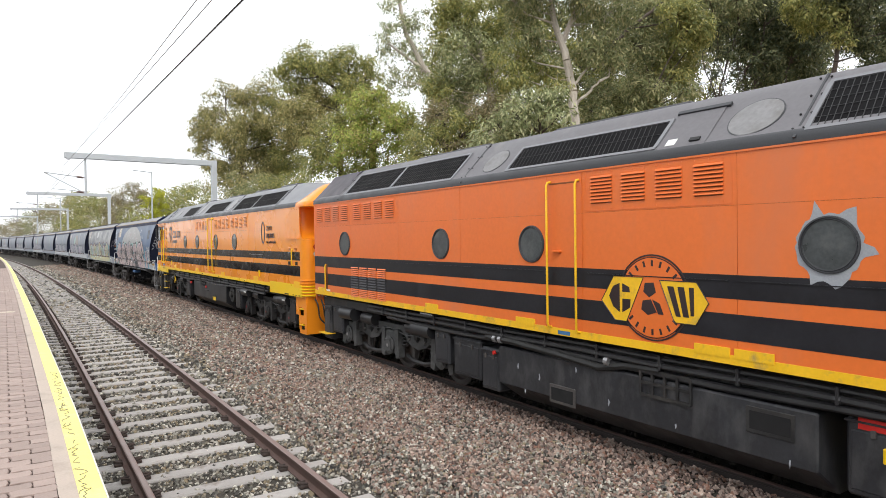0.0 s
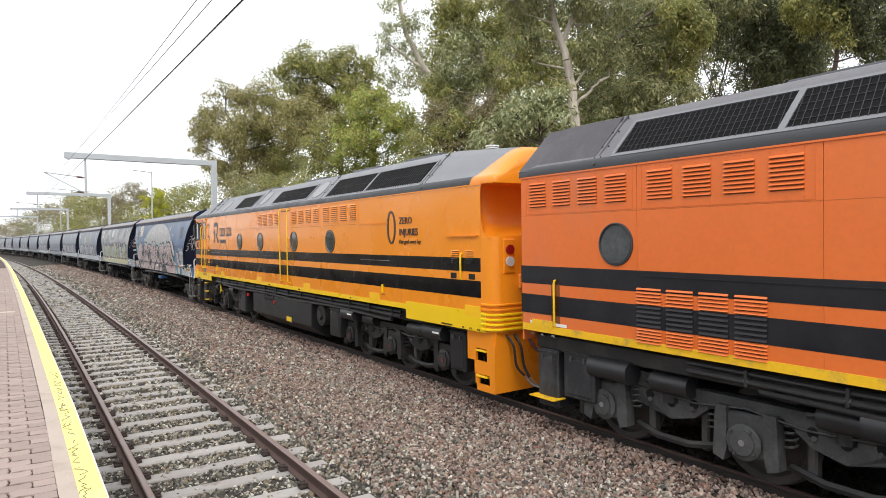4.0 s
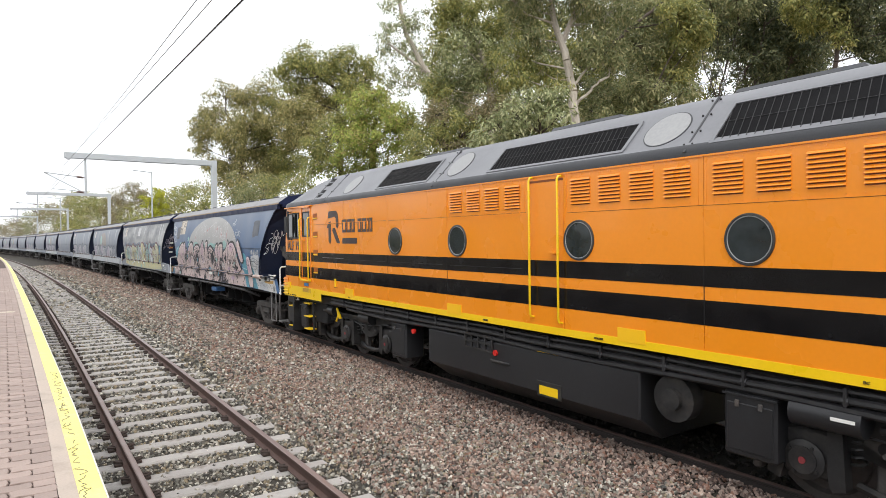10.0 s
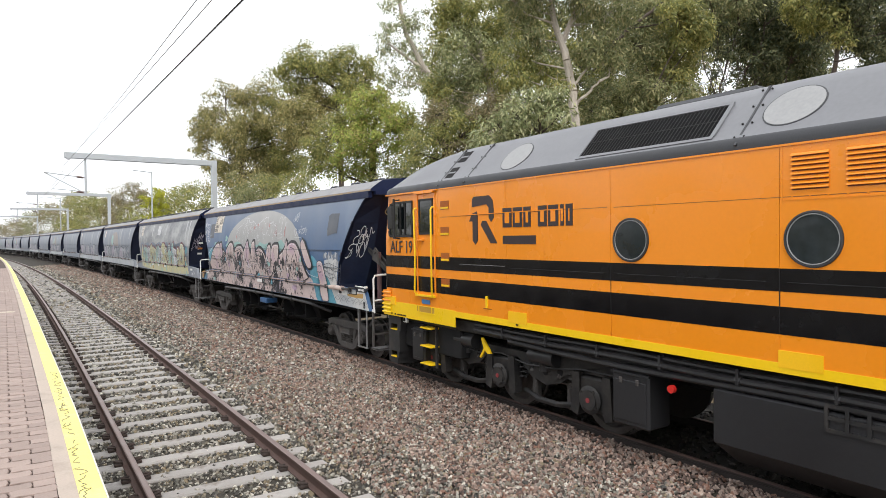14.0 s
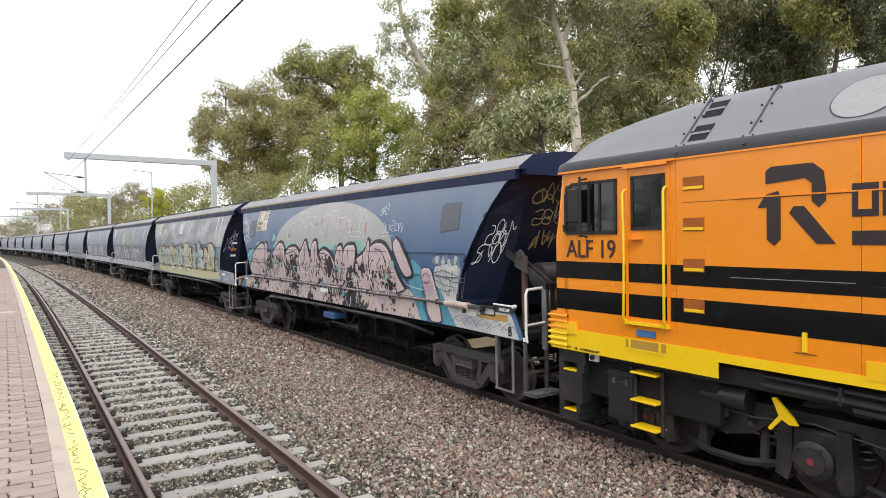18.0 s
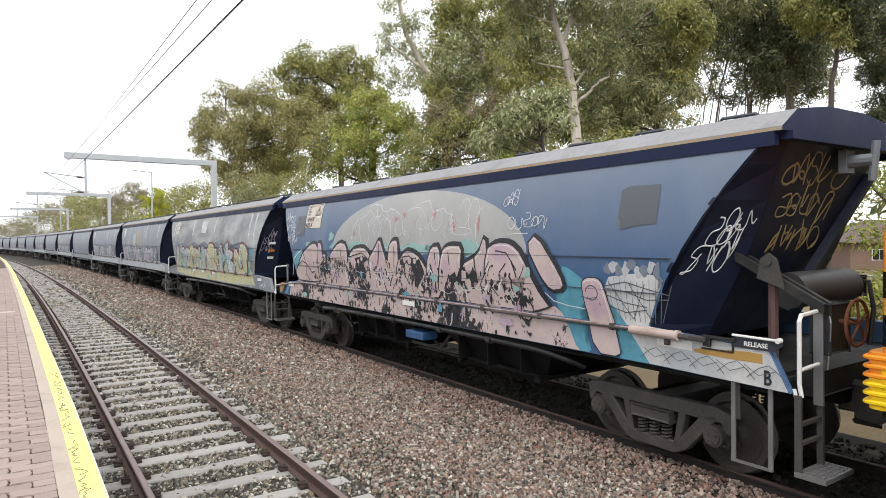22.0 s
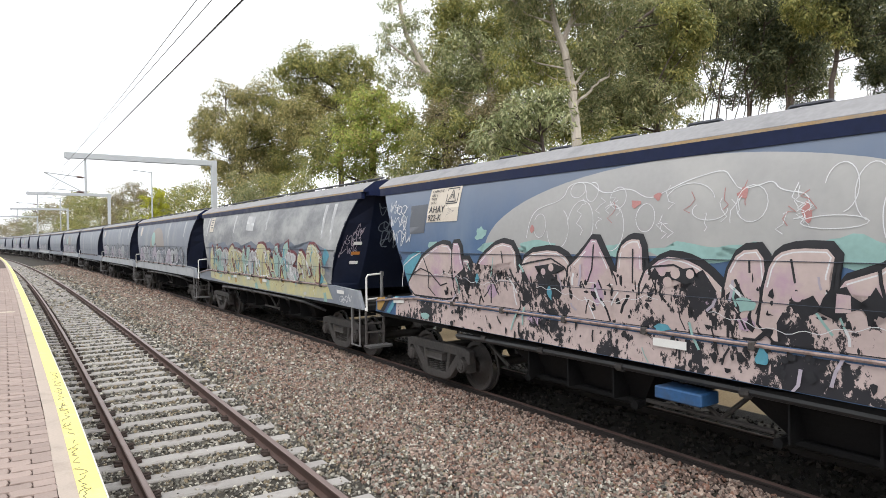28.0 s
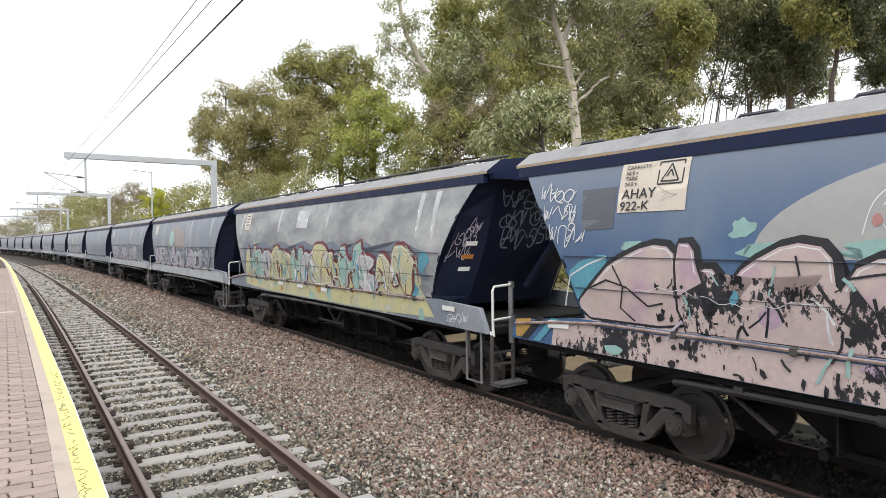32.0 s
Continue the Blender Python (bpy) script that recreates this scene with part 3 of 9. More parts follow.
def freight_bogie(wagon, y):
    """Three-piece cast bogie: side frames with two openings, springs, axle boxes."""
    bogie = part("bogie", box(bmesh.new(), -.85, .85, y - .17, y + .17, .48, .72, .03), BOGIE, wagon, "grimy cast steel bogie")
    for s in (-1, 1):
        bm = bmesh.new()
        x0, x1 = s * .98, s * 1.1
        # top chord, tension members, pedestals
        plate(bm, [(y - 1.01, .5), (y - 1.02, .72), (y - .82, .77), (y + .82, .77), (y + 1.02, .72), (y + 1.01, .5), (y + .95, .5), (y + .9, .63), (y - .9, .63), (y - .95, .5)], x0, x1)
        for d in (-1, 1):
            plate(bm, [(y + d * .86, .66), (y + d * .66, .66), (y + d * .25, .2), (y + d * .45, .2)], x0, x1)
            plate(bm, [(y + d * .36, .66), (y + d * .46, .66), (y + d * .38, .3), (y + d * .28, .24)], x0, x1)
        plate(bm, [(y - .45, .2), (y - .3, .13), (y + .3, .13), (y + .45, .2), (y + .34, .27), (y - .34, .27)], x0, x1)
        bmesh.ops.bevel(bm, geom=bm.edges, offset=.012, segments=1, affect="EDGES")
        part("side_frame", bm, BOGIE, bogie)
        bm = bmesh.new()
        box(bm, s * .95, s * 1.14, y - .27, y + .27, .47, .6, .02)
        part("bolster_end", bm, BOGIE, bogie)
        for k in (-.17, 0, .17):
            bm = bmesh.new()
            spring(bm, s * 1.06, y + k, .27, .48, .055)
            part("spring", bm, BOGIE, bogie)
        for d in (-1, 1):
            bm = bmesh.new()
            ya = y + d * .82
            box(bm, s * .93, s * 1.08, ya - .13, ya + .13, .36, .58, .02)
            rod(bm, (s * 1.05, ya, .46), (s * 1.15, ya, .46), .115, 14)
            rod(bm, (s * 1.15, ya, .46), (s * 1.17, ya, .46), .085, 14)
            for k in range(3):
                w = k * math.tau / 3 + .5
                rod(bm, (s * 1.17, ya + .05 * math.cos(w), .46 + .05 * math.sin(w)), (s * 1.185, ya + .05 * math.cos(w), .46 + .05 * math.sin(w)), .016, 6)
            part("axle_box", bm, BOGIE, bogie)
    for d in (-1, 1):
        wheelset(wagon, y + d * .82, .425, "worn steel wheelset")
    return bogie


def handrail(bm, x, y0, y1, z0, z1, r=.02, lean=0.0):
    tube(bm, [(x, y0, z0), (x, y0, z1 - .06), (x, y0 + (y1 - y0) * .12, z1), (x, y1 - (y1 - y0) * .12, z1), (x, y1, z1 - .06), (x, y1, z0)], r, 7)


def hopper_wagon(label, paint, detail=True):
    w = thing("hopper_wagon", label, "hopper wagon", group="grain hopper wagons of the train")
    ring_z = [p[1] for p in SIDE]
    bm = bmesh.new()
    secs = []
    for f in (-1, -.999, -.5, 0, .5, .999, 1):
        ring = [(-x, f * end_y(z), z) for x, z in SIDE[::-1]] + [(x, f * end_y(z), z) for x, z in SIDE]
        secs.append(ring)
    loft(bm, secs)
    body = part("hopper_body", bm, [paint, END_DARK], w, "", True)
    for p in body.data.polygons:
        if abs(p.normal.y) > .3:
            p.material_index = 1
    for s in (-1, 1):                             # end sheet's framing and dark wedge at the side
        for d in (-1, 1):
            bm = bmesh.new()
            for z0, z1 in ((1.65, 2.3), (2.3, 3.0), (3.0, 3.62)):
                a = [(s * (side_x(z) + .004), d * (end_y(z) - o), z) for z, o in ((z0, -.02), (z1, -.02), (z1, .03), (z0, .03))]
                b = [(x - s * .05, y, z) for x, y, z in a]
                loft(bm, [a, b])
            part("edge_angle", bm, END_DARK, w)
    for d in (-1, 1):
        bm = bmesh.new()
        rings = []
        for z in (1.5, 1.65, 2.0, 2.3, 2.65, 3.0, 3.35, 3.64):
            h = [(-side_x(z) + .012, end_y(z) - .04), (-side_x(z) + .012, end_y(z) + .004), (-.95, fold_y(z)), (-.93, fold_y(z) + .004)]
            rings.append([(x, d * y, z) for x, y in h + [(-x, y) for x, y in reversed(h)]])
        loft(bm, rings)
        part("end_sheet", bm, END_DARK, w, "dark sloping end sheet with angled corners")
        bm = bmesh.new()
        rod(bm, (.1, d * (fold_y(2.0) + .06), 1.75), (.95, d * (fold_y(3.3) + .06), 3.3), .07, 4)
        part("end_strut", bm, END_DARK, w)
        bm = bmesh.new()
        plate(bm, [(d * 6.78, 3.56), (d * 6.9, 3.56), (d * 6.9, 3.64), (d * 6.78, 3.64)], -1.2, 1.2)
        part("end_gutter", bm, NAVY_DARK, w)
        bm = bmesh.new()
        rod(bm, (.2, d * 6.74, 3.42), (.2, d * 7.02, 3.42), .07, 10), rod(bm, (.2, d * 7.0, 3.2), (.2, d * 7.04, 3.62), .045, 8), box(bm, .1, .3, d * 6.72, d * 6.78, 3.3, 3.54, .01)
        part("hatch_lever", bm, LEVER, w, "pale grey roof hatch lever")
    # roof
    bm = bmesh.new()
    extrude(bm, [(-1.3, 3.64), (-1.3, 3.68), (-1.02, 3.87), (-.4, 3.95), (.4, 3.95), (1.02, 3.87), (1.3, 3.68), (1.3, 3.64)], -6.85, 6.85)
    roof = part("roof", bm, [ROOFTOP, EAVE, NAVY_DARK], w, "weathered grey roof with a pale eave")
    for p in roof.data.polygons:
        if abs(p.normal.y) > .5:
            p.material_index = 2
        if abs(p.normal.x) > .35:
            p.material_index = 1
    bm = bmesh.new()
    for s in (-1, 1):
        plate(bm, [(-6.84, 3.64), (6.84, 3.64), (6.84, 3.672), (-6.84, 3.672)], s * 1.29, s * 1.306)
    part("eave_line", bm, EAVE_LINE, w, "rusty yellow line under the eave")
    bm = bmesh.new()
    for s in (-1, 1):
        plate(bm, [(-6.78, 3.5), (6.78, 3.5), (6.78, 3.64), (-6.78, 3.64)], s * 1.235, s * 1.315)
    part("eave_band", bm, NAVY_DARK, w, "dark navy eave band")
    for k in range(-5, 6):
        bm = box(bmesh.new(), -.42, .42, k * 1.2 - .22, k * 1.2 + .22, 3.94, 3.99, .02)
        tube(bm, [(-.62, k * 1.2 - .27, 3.9), (-.62, k * 1.2 - .2, 3.965), (-.62, k * 1.2 + .2, 3.97), (-.62, k * 1.2 + .27, 3.9)], .02, 5)
        part("roof_hatch", bm, ROOFTOP, w)
    bm = bmesh.new()
    tube(bm, [(-.72, -6.7, 3.97), (-.72, 6.7, 3.97)], .022, 5)
    for k in range(-6, 7):
        rod(bm, (-.72, k * 1.1, 3.88), (-.72, k * 1.1, 3.97), .015, 5)
    part("roof_rail", bm, GREY_TANK, w)
    bm = bmesh.new()
    for s in (-1, 1):
        for z in (2.395, 2.0):
            plate(bm, [(-end_y(z) + .06, z), (end_y(z) - .06, z), (end_y(z) - .06, z + .006), (-end_y(z) + .06, z + .006)], s * 1.46, s * (side_x(z) + .0235))
    part("side_seam", bm, SEAM_LINE, w)
    # sill
    for s in (-1, 1):
        bm = bmesh.new()
        plate(bm, [(-6.99, 1.165), (-5.6, 1.19), (5.6, 1.195), (HALF, 1.2), (HALF - .05, 1.46), (5.5, 1.6), (-5.5, 1.6), (-6.79, 1.55)], s * 1.36, s * 1.44)
        bmesh.ops.bevel(bm, geom=bm.edges, offset=.005, segments=1, affect="EDGES")
        part("side_sill", bm, paint, w)
        bm = bmesh.new()
        tube(bm, [(s * 1.46, y, 1.575 - .12 * max(0, abs(y) - 5.4)) for y in np.linspace(-5.2, HALF - .1, 16)], .02, 6)
        pipe = part("side_pipe", bm, SILL_PIPE, w, "rusty, paint-spattered pipe along the sill")
        for y in np.arange(-4.9, 5.3, 1.28) if s < 0 else ():
            part("pipe_clip", box(bmesh.new(), s * 1.47 - .032, s * 1.47 + .032, y - .03, y + .03, 1.53, 1.61, .008), BOGIE, pipe)
        bm = bmesh.new()
        tube(bm, smooth_line([(s * .95, 4.35, .95), (s * 1.2, 4.2, .98), (s * 1.3, 3.9, 1.03), (s * 1.3, 1.5, 1.07), (s * 1.3, -1.2, 1.08), (s * 1.28, -3.2, 1.06), (s * 1.15, -3.7, .98), (s * .9, -3.9, .85)], 6), .048, 8)
        pipe = part("brake_pipe", bm, PIPE, w, "thick black brake pipe", True)
        for y in (3.4, 2.1, .7, -.9, -2.3) if s < 0 else ():
            part("pipe_coupling", rod(bmesh.new(), (s * 1.3, y - .05, 1.065), (s * 1.3, y + .05, 1.065), .062, 10), BOGIE, pipe)
            part("pipe_bracket", box(bmesh.new(), s * 1.3 - .012, s * 1.3 + .012, y + .2, y + .24, 1.05, 1.2), BOGIE, pipe)
        bm = box(bmesh.new(), min(s * 1.2, s * 1.34), max(s * 1.2, s * 1.34), -4.3, 4.4, 1.1, 1.185, .01)
        part("sole_bar", bm, UNDER_BLACK, w)
    # frame and hopper bottoms
    bm = bmesh.new()
    box(bm, -1.34, 1.34, -HALF, HALF, 1.1, 1.24, .02)
    box(bm, -.3, .3, -HALF - .1, HALF + .1, .86, 1.12, .03)
    part("underframe", bm, UNDER_BLACK, w)
    for k in (-2.05, 1.75):
        bm = bmesh.new()
        loft(bm, [[(-1.15, k - 1.5, 1.15), (1.15, k - 1.5, 1.15), (1.15, k + 1.5, 1.15), (-1.15, k + 1.5, 1.15)], [(-.8, k - 1.0, .58), (.8, k - 1.0, .58), (.8, k + 1.0, .58), (-.8, k + 1.0, .58)]])
        chute = part("discharge_chute", bm, UNDER_BLACK, w, "black discharge chute")
        for q in (-.8, 0, .8):
            part("chute_rib", plate(bmesh.new(), [(k + q - .012, 1.1), (k + q + .012, 1.1), (k + q + .012, .6), (k + q - .012, .6)], -1.16, -.86), UNDER_BLACK, chute)
        bm = box(bmesh.new(), -.86, .86, k - 1.05, k + 1.05, .5, .57, .012)
        for q in (-1.0, 1.0):
            rod(bm, (-.95, k + q, .53), (.95, k + q, .53), .035, 8), rod(bm, (-1.0, k + q, .53), (-.93, k + q, .53), .055, 10)
        part("chute_door", bm, UNDER_BLACK, chute)
    for a, b in (((-.95, -.4, .62), (-.95, .35, 1.1)), ((-.95, -.9, 1.1), (-.95, -.4, .62)), ((-1.0, 3.2, .62), (-1.0, 3.9, 1.05)), ((-.95, -1.0, .62), (-.95, .6, .62))):
        part("rigging_rod", rod(bmesh.new(), a, b, .028, 6), BOGIE, w)
    for y in (-5.18, 5.14):
        freight_bogie(w, y)
    for d in (-1, 1):
        bm = bmesh.new()                          # end platform, coupler, posts of the end sheet
        box(bm, -1.32, 1.32, d * 5.5, d * (HALF - .04), 1.24, 1.3, .01)
        part("end_platform", bm, UNDER, w)
        bm = bmesh.new()
        box(bm, -.11, .11, d * HALF, d * (HALF + .33), .8, 1.0, .03)
        box(bm, -.17, .17, d * (HALF + .2), d * (HALF + .36), .72, 1.08, .05)
        part("coupler", bm, BOGIE, w)
        if d > 0:
            continue
        bm = bmesh.new()
        for x in (-1.02, -.9):
            loft(bm, [[(x - .025, d * y, z - .05), (x + .025, d * y, z - .05), (x + .025, d * y, z + .05), (x - .025, d * y, z + .05)] for y, z in ((6.2, 2.42), (7.1, 1.93))])
        part("end_brace", bm, UNDER, w, "dark channel brace")
        bm = rod(bmesh.new(), (-.98, d * 6.58, 1.3), (-.98, d * 6.58, 2.36), .05, 8)
        part("brake_strut", bm, RUST_POST, w, "rusty maroon strut")
        bm = plate(bmesh.new(), [(d * 6.46, 2.2), (d * 6.74, 2.1), (d * 6.66, 2.4), (d * 6.58, 2.46), (d * 6.5, 2.4)], -1.08, -1.05)
        rod(bm, (-1.1, d * 6.58, 2.37), (-1.04, d * 6.58, 2.37), .045, 8)
        part("strut_plate", bm, BOGIE, w)
        bm = rod(bmesh.new(), (-.75, d * 6.6, 2.06), (.5, d * 6.6, 2.06), .19, 18)
        part("air_reservoir", bm, GREY_TANK, w, "dull grey air reservoir", True)
        bm = box(bmesh.new(), .5, .62, d * 6.55, d * 6.75, 1.95, 2.15, .02)
        tube(bm, [(.5, d * 6.6, 2.1), (.6, d * 6.8, 2.1), (.6, d * 6.85, 1.8), (.5, d * 6.85, 1.4)], .025, 6)
        part("reservoir_pipe", bm, PIPE, w)
        y = d * 7.27
        bm = tube(bmesh.new(), [(-.78 + .22 * math.cos(k * math.tau / 20), y, 1.8 + .22 * math.sin(k * math.tau / 20)) for k in range(21)], .017, 6)
        for k in range(5):
            q = k * math.tau / 5 + .3
            rod(bm, (-.78, y + d * .02, 1.8), (-.78 + .21 * math.cos(q), y, 1.8 + .21 * math.sin(q)), .013, 5)
        rod(bm, (-.78, y + d * .03, 1.8), (-.78, d * 7.08, 1.8), .025, 8)
        part("handbrake_wheel", bm, WHEEL_RUST, w, "rusty brown handbrake wheel")
        bm = box(bmesh.new(), -.98, -.6, d * 6.95, d * 7.12, 1.5, 1.97, .015)
        box(bm, -.9, .9, d * 6.8, d * 6.98, 1.05, 1.3, .01), box(bm, -.97, -.93, d * 6.95, d * 7.05, 1.2, 1.55)
        part("handbrake_box", bm, UNDER, w)
        tube(bm := bmesh.new(), [(-.95, d * 7.1, 1.92), (-1.0, d * 7.14, 1.8), (-.97, d * 7.12, 1.6), (-.98, d * 7.1, 1.35)], .008, 5)
        part("brake_chain", bm, STEEL, w)
        for s in (-1, 1):
            y = -7.03
            bm = bmesh.new()                      # corner handrail, ladder and step
            tube(bm, [(s * 1.36, y + .05, 1.2), (s * 1.37, y + .02, 1.11), (s * 1.36, y - .02, 1.14), (s * 1.36, y, 1.25), (s * 1.36, y, 1.83), (s * 1.33, y, 1.89), (s * 1.0, y, 1.91)], .021, 7)
            tube(bm, [(s * 1.36, y, 1.38), (s * 1.0, y, 1.4)], .019, 6)
            part("corner_handrail", bm, WHITE if s < 0 else STEEL, w, "white tubular handrail")
            bm = bmesh.new()
            box(bm, s * 1.0 - .012, s * 1.0 + .012, y - .045, y + .045, 1.0, 1.96), box(bm, s * 1.0 - .03, s * 1.0 + .03, y - .05, y - .04, 1.86, 1.95), box(bm, s * 1.0 - .03, s * 1.0 + .03, y - .05, y - .04, 1.35, 1.44)
            part("handrail_post", bm, STEEL, w, "pale flat bar")
            bm = bmesh.new()
            for x in (1.38, .97):
                box(bm, s * x - .015, s * x + .015, y - .03, y + .03, .43, 1.15)
            for z in (.86, .68):
                box(bm, min(s * 1.38, s * .97), max(s * 1.38, s * .97), y - .02, y + .02, z, z + .03)
            part("step_ladder", bm, BOGIE, w, "dark bolted ladder")
            bm = bmesh.new()
            xa, xb = sorted((s * 1.42, s * .9))
            ya, yb = y - .26, y + .02
            for k in range(9):
                box(bm, xa + k * (xb - xa - .012) / 8, xa + k * (xb - xa - .012) / 8 + .012, ya, yb, .412, .432)
            for k in range(6):
                box(bm, xa, xb, ya + k * (yb - ya - .012) / 5, ya + k * (yb - ya - .012) / 5 + .012, .414, .434)
            for q in (xa, xb - .02):
                box(bm, q, q + .02, ya, yb, .395, .44)
            box(bm, xa, xb, ya, ya + .02, .395, .44)
            part("step_tread", bm, STEEL, w, "pale grated step")
            bm = bmesh.new()
            for q in (-6.4, -6.78):
                box(bm, s * 1.4 - .008, s * 1.4 + .008, q - .022, q + .022, .38, 1.18)
            box(bm, s * 1.4 - .02, s * 1.4 + .02, -6.8, -6.38, .37, .39)
            part("stirrup", bm, STEEL, w, "pale square steel stirrup step")
            bm = box(bmesh.new(), s * 1.38 - .01, s * 1.38 + .01, -6.46, -6.38, .8, 1.18)
            part("stirrup_bracket", bm, BOGIE, w)
        bm = rod(bmesh.new(), (-1.5, -5.2, 1.57), (-1.5, -5.82, 1.57), .052, 14)
        rod(bm, (-1.5, -5.8, 1.57), (-1.5, -5.84, 1.57), .06, 14)
        part("release_cylinder", bm, CYLINDER, w, "pale release cylinder on the sill", True)
        bm = rod(bmesh.new(), (-1.5, -5.84, 1.57), (-1.5, -6.1, 1.57), .03, 8)
        box(bm, -1.53, -1.47, -6.16, -5.96, 1.545, 1.6, .01), rod(bm, (-1.5, -2.6, 1.55), (-1.5, -5.2, 1.57), .014, 6), box(bm, -1.5, -1.44, -5.7, -5.64, 1.45, 1.54, .01)
        part("release_rod", bm, BOGIE, w, "rusty release rod")
        bm = box(bmesh.new(), -1.46, -1.44, -6.44, -6.08, 1.465, 1.48, .002)
        box(bm, -1.5, -1.44, -6.46, -6.1, 1.585, 1.615, .004), box(bm, -1.46, -1.44, -6.44, -6.42, 1.47, 1.6), box(bm, -1.5, -1.46, -6.2, -6.12, 1.5, 1.6, .004)
        part("release_link", bm, UNDER, w)
        part("release_board", plate(bmesh.new(), [(-6.43, 1.535), (-6.84, 1.535), (-6.92, 1.6), (-6.92, 1.655), (-6.43, 1.63)], -1.462, -1.44), SLATE_BOARD, w, "slate release board")
        bm = rod(bmesh.new(), (-1.48, -6.44, 1.655), (-1.48, -6.9, 1.65), .013, 6)
        rod(bm, (-1.5, -6.9, 1.65), (-1.44, -6.9, 1.65), .026, 8)
        part("release_handle", bm, WHITE, w, "white release handle")
    return w

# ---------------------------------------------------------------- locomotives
# darker orange that carries the shade in seams, slots and recesses
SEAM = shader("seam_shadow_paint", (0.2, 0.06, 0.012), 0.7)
OLD_DISC = shader("dirty_grey_disc", (0.2, 0.2, 0.205), 0.6, vary=0.2, scale=4, fine=20, dirt=(0.13, 0.125, 0.12), dirt_amount=0.4, dirt_scale=3)
PLUM = shader("sooty_plum_roof_paint", (0.05, 0.043, 0.052), 0.5, vary=0.2, scale=2, fine=20, dirt=(0.09, 0.08, 0.09), dirt_amount=0.3)
GREY_PATCH = shader("bare_grey_patch", (0.3, 0.32, 0.35), 0.6, vary=0.15)
DUSTY_TANK = shader("scuffed_dusty_tank_paint", (0.021, 0.022, 0.026), 0.5, vary=0.3, scale=2.5, fine=22, bump=0.05, dirt=(0.07, 0.07, 0.072), dirt_amount=0.45, dirt_scale=3.5, streak=.5)
# darker orange: the shade inside the step holes is put into the colour
HOLE = shader("shaded_orange_hole", (0.33, 0.085, 0.006), 0.7, vary=0.3, scale=6)
HUB_RED = shader("dull_red_hub_paint", (0.22, 0.03, 0.035), 0.6, vary=0.4)
DUSTY = shader("dusty_grey_frame", (0.05, 0.051, 0.052), 0.7, vary=0.4, scale=3, fine=30, bump=0.12, dirt=(0.1, 0.1, 0.1), dirt_amount=0.5, dirt_scale=4)
LOGO_DARK = shader("dark_brown_decal", (0.03, 0.018, 0.02), 0.4)
EDGE_LO, EDGE_HI = (1.44, 3.57), (0.84, 4.18)     # the sloping roof panel, from its lower to its upper edge


def roof_at(y, q, off=0.0, s=-1):
    x = EDGE_LO[0] + q * (EDGE_HI[0] - EDGE_LO[0])
    z = EDGE_LO[1] + q * (EDGE_HI[1] - EDGE_LO[1])
    return Vector((s * (x + off * .713), y, z + off * .701))


def roof_quad(bm, y0, y1, q0, q1, lo, hi):
    ring = lambda o: [roof_at(y0, q0, o), roof_at(y1, q0, o), roof_at(y1, q1, o), roof_at(y0, q1, o)]
    return loft(bm, [ring(lo), ring(hi)])


def roof_grille(w, y0, y1, q0, q1, bars=0.085, slant=0.0, net=False, divide=()):
    bm = roof_quad(bmesh.new(), y0, y1, q0, q1, -.02, .004)
    g = part("roof_grille", bm, MESH_BLACK, w, "black roof grille")
    bm = bmesh.new()
    n = int((y1 - y0) / bars)
    for k in range(1, n):
        y = y0 + k * (y1 - y0) / n
        a, b = roof_at(y, q0, .012), roof_at(y + slant, q1, .012)
        rod(bm, a, b, .0045, 4)
    rows = (q1 - q0) / (5 if net else 2)
    for k in range(1, 5 if net else 2):
        rod(bm, roof_at(y0, q0 + rows * k, .012), roof_at(y1, q0 + rows * k, .012), .004, 4)
    tagged(part("grille_mesh", bm, GRILLE_BAR, g), kind="stuff")
    bm = bmesh.new()
    for a, b, c, d in ((y0 - .04, y1 + .04, q0 - .05, q0), (y0 - .04, y1 + .04, q1, q1 + .05), (y0 - .05, y0, q0, q1), (y1, y1 + .05, q0, q1), *((d - .035, d + .035, q0, q1) for d in divide)):
        roof_quad(bm, a, b, c, d, -.01, .018)
    part("grille_frame", bm, ROOF_GREY, g)


def roof_disc(w, y, q, r, rim=ROOF_DARK, face=None):
    n = Vector((-.713, 0, .701))
    c = roof_at(y, q, .0)
    bm = bmesh.new()
    rod(bm, c - n * .02, c + n * .006, r + .014, 32)
    d = part("roof_disc", bm, rim, w, "pale round cover on the roof slope", True)
    bm = bmesh.new()
    rod(bm, c - n * .01, c + n * .01, r, 32)
    part("disc_face", bm, face or PALE_DISC, d)


def louvre(w, y, z0, z1, width, paint, slats=8):
    """Pressed slats that stand out from the sheet; dark strips paint the shade of their slots."""
    bm = bmesh.new()
    h = (z1 - z0) / slats
    for k in range(slats):
        z = z0 + k * h
        extrude(bm, [(-1.466, z + h * .95), (-1.478, z + h * .8), (-1.492, z + h * .36), (-1.488, z + h * .28), (-1.466, z + h * .5)], y - width / 2, y + width / 2)
    lv = part("louvre", bm, paint, w)
    bm = bmesh.new()
    for k in range(slats):
        z = z0 + k * h
        plate(bm, [(y - width / 2 + .006, z + h * .02), (y + width / 2 - .006, z + h * .02), (y + width / 2 - .006, z + h * .3), (y - width / 2 + .006, z + h * .3)], -1.46, -1.4718)
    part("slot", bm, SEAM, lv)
    return lv


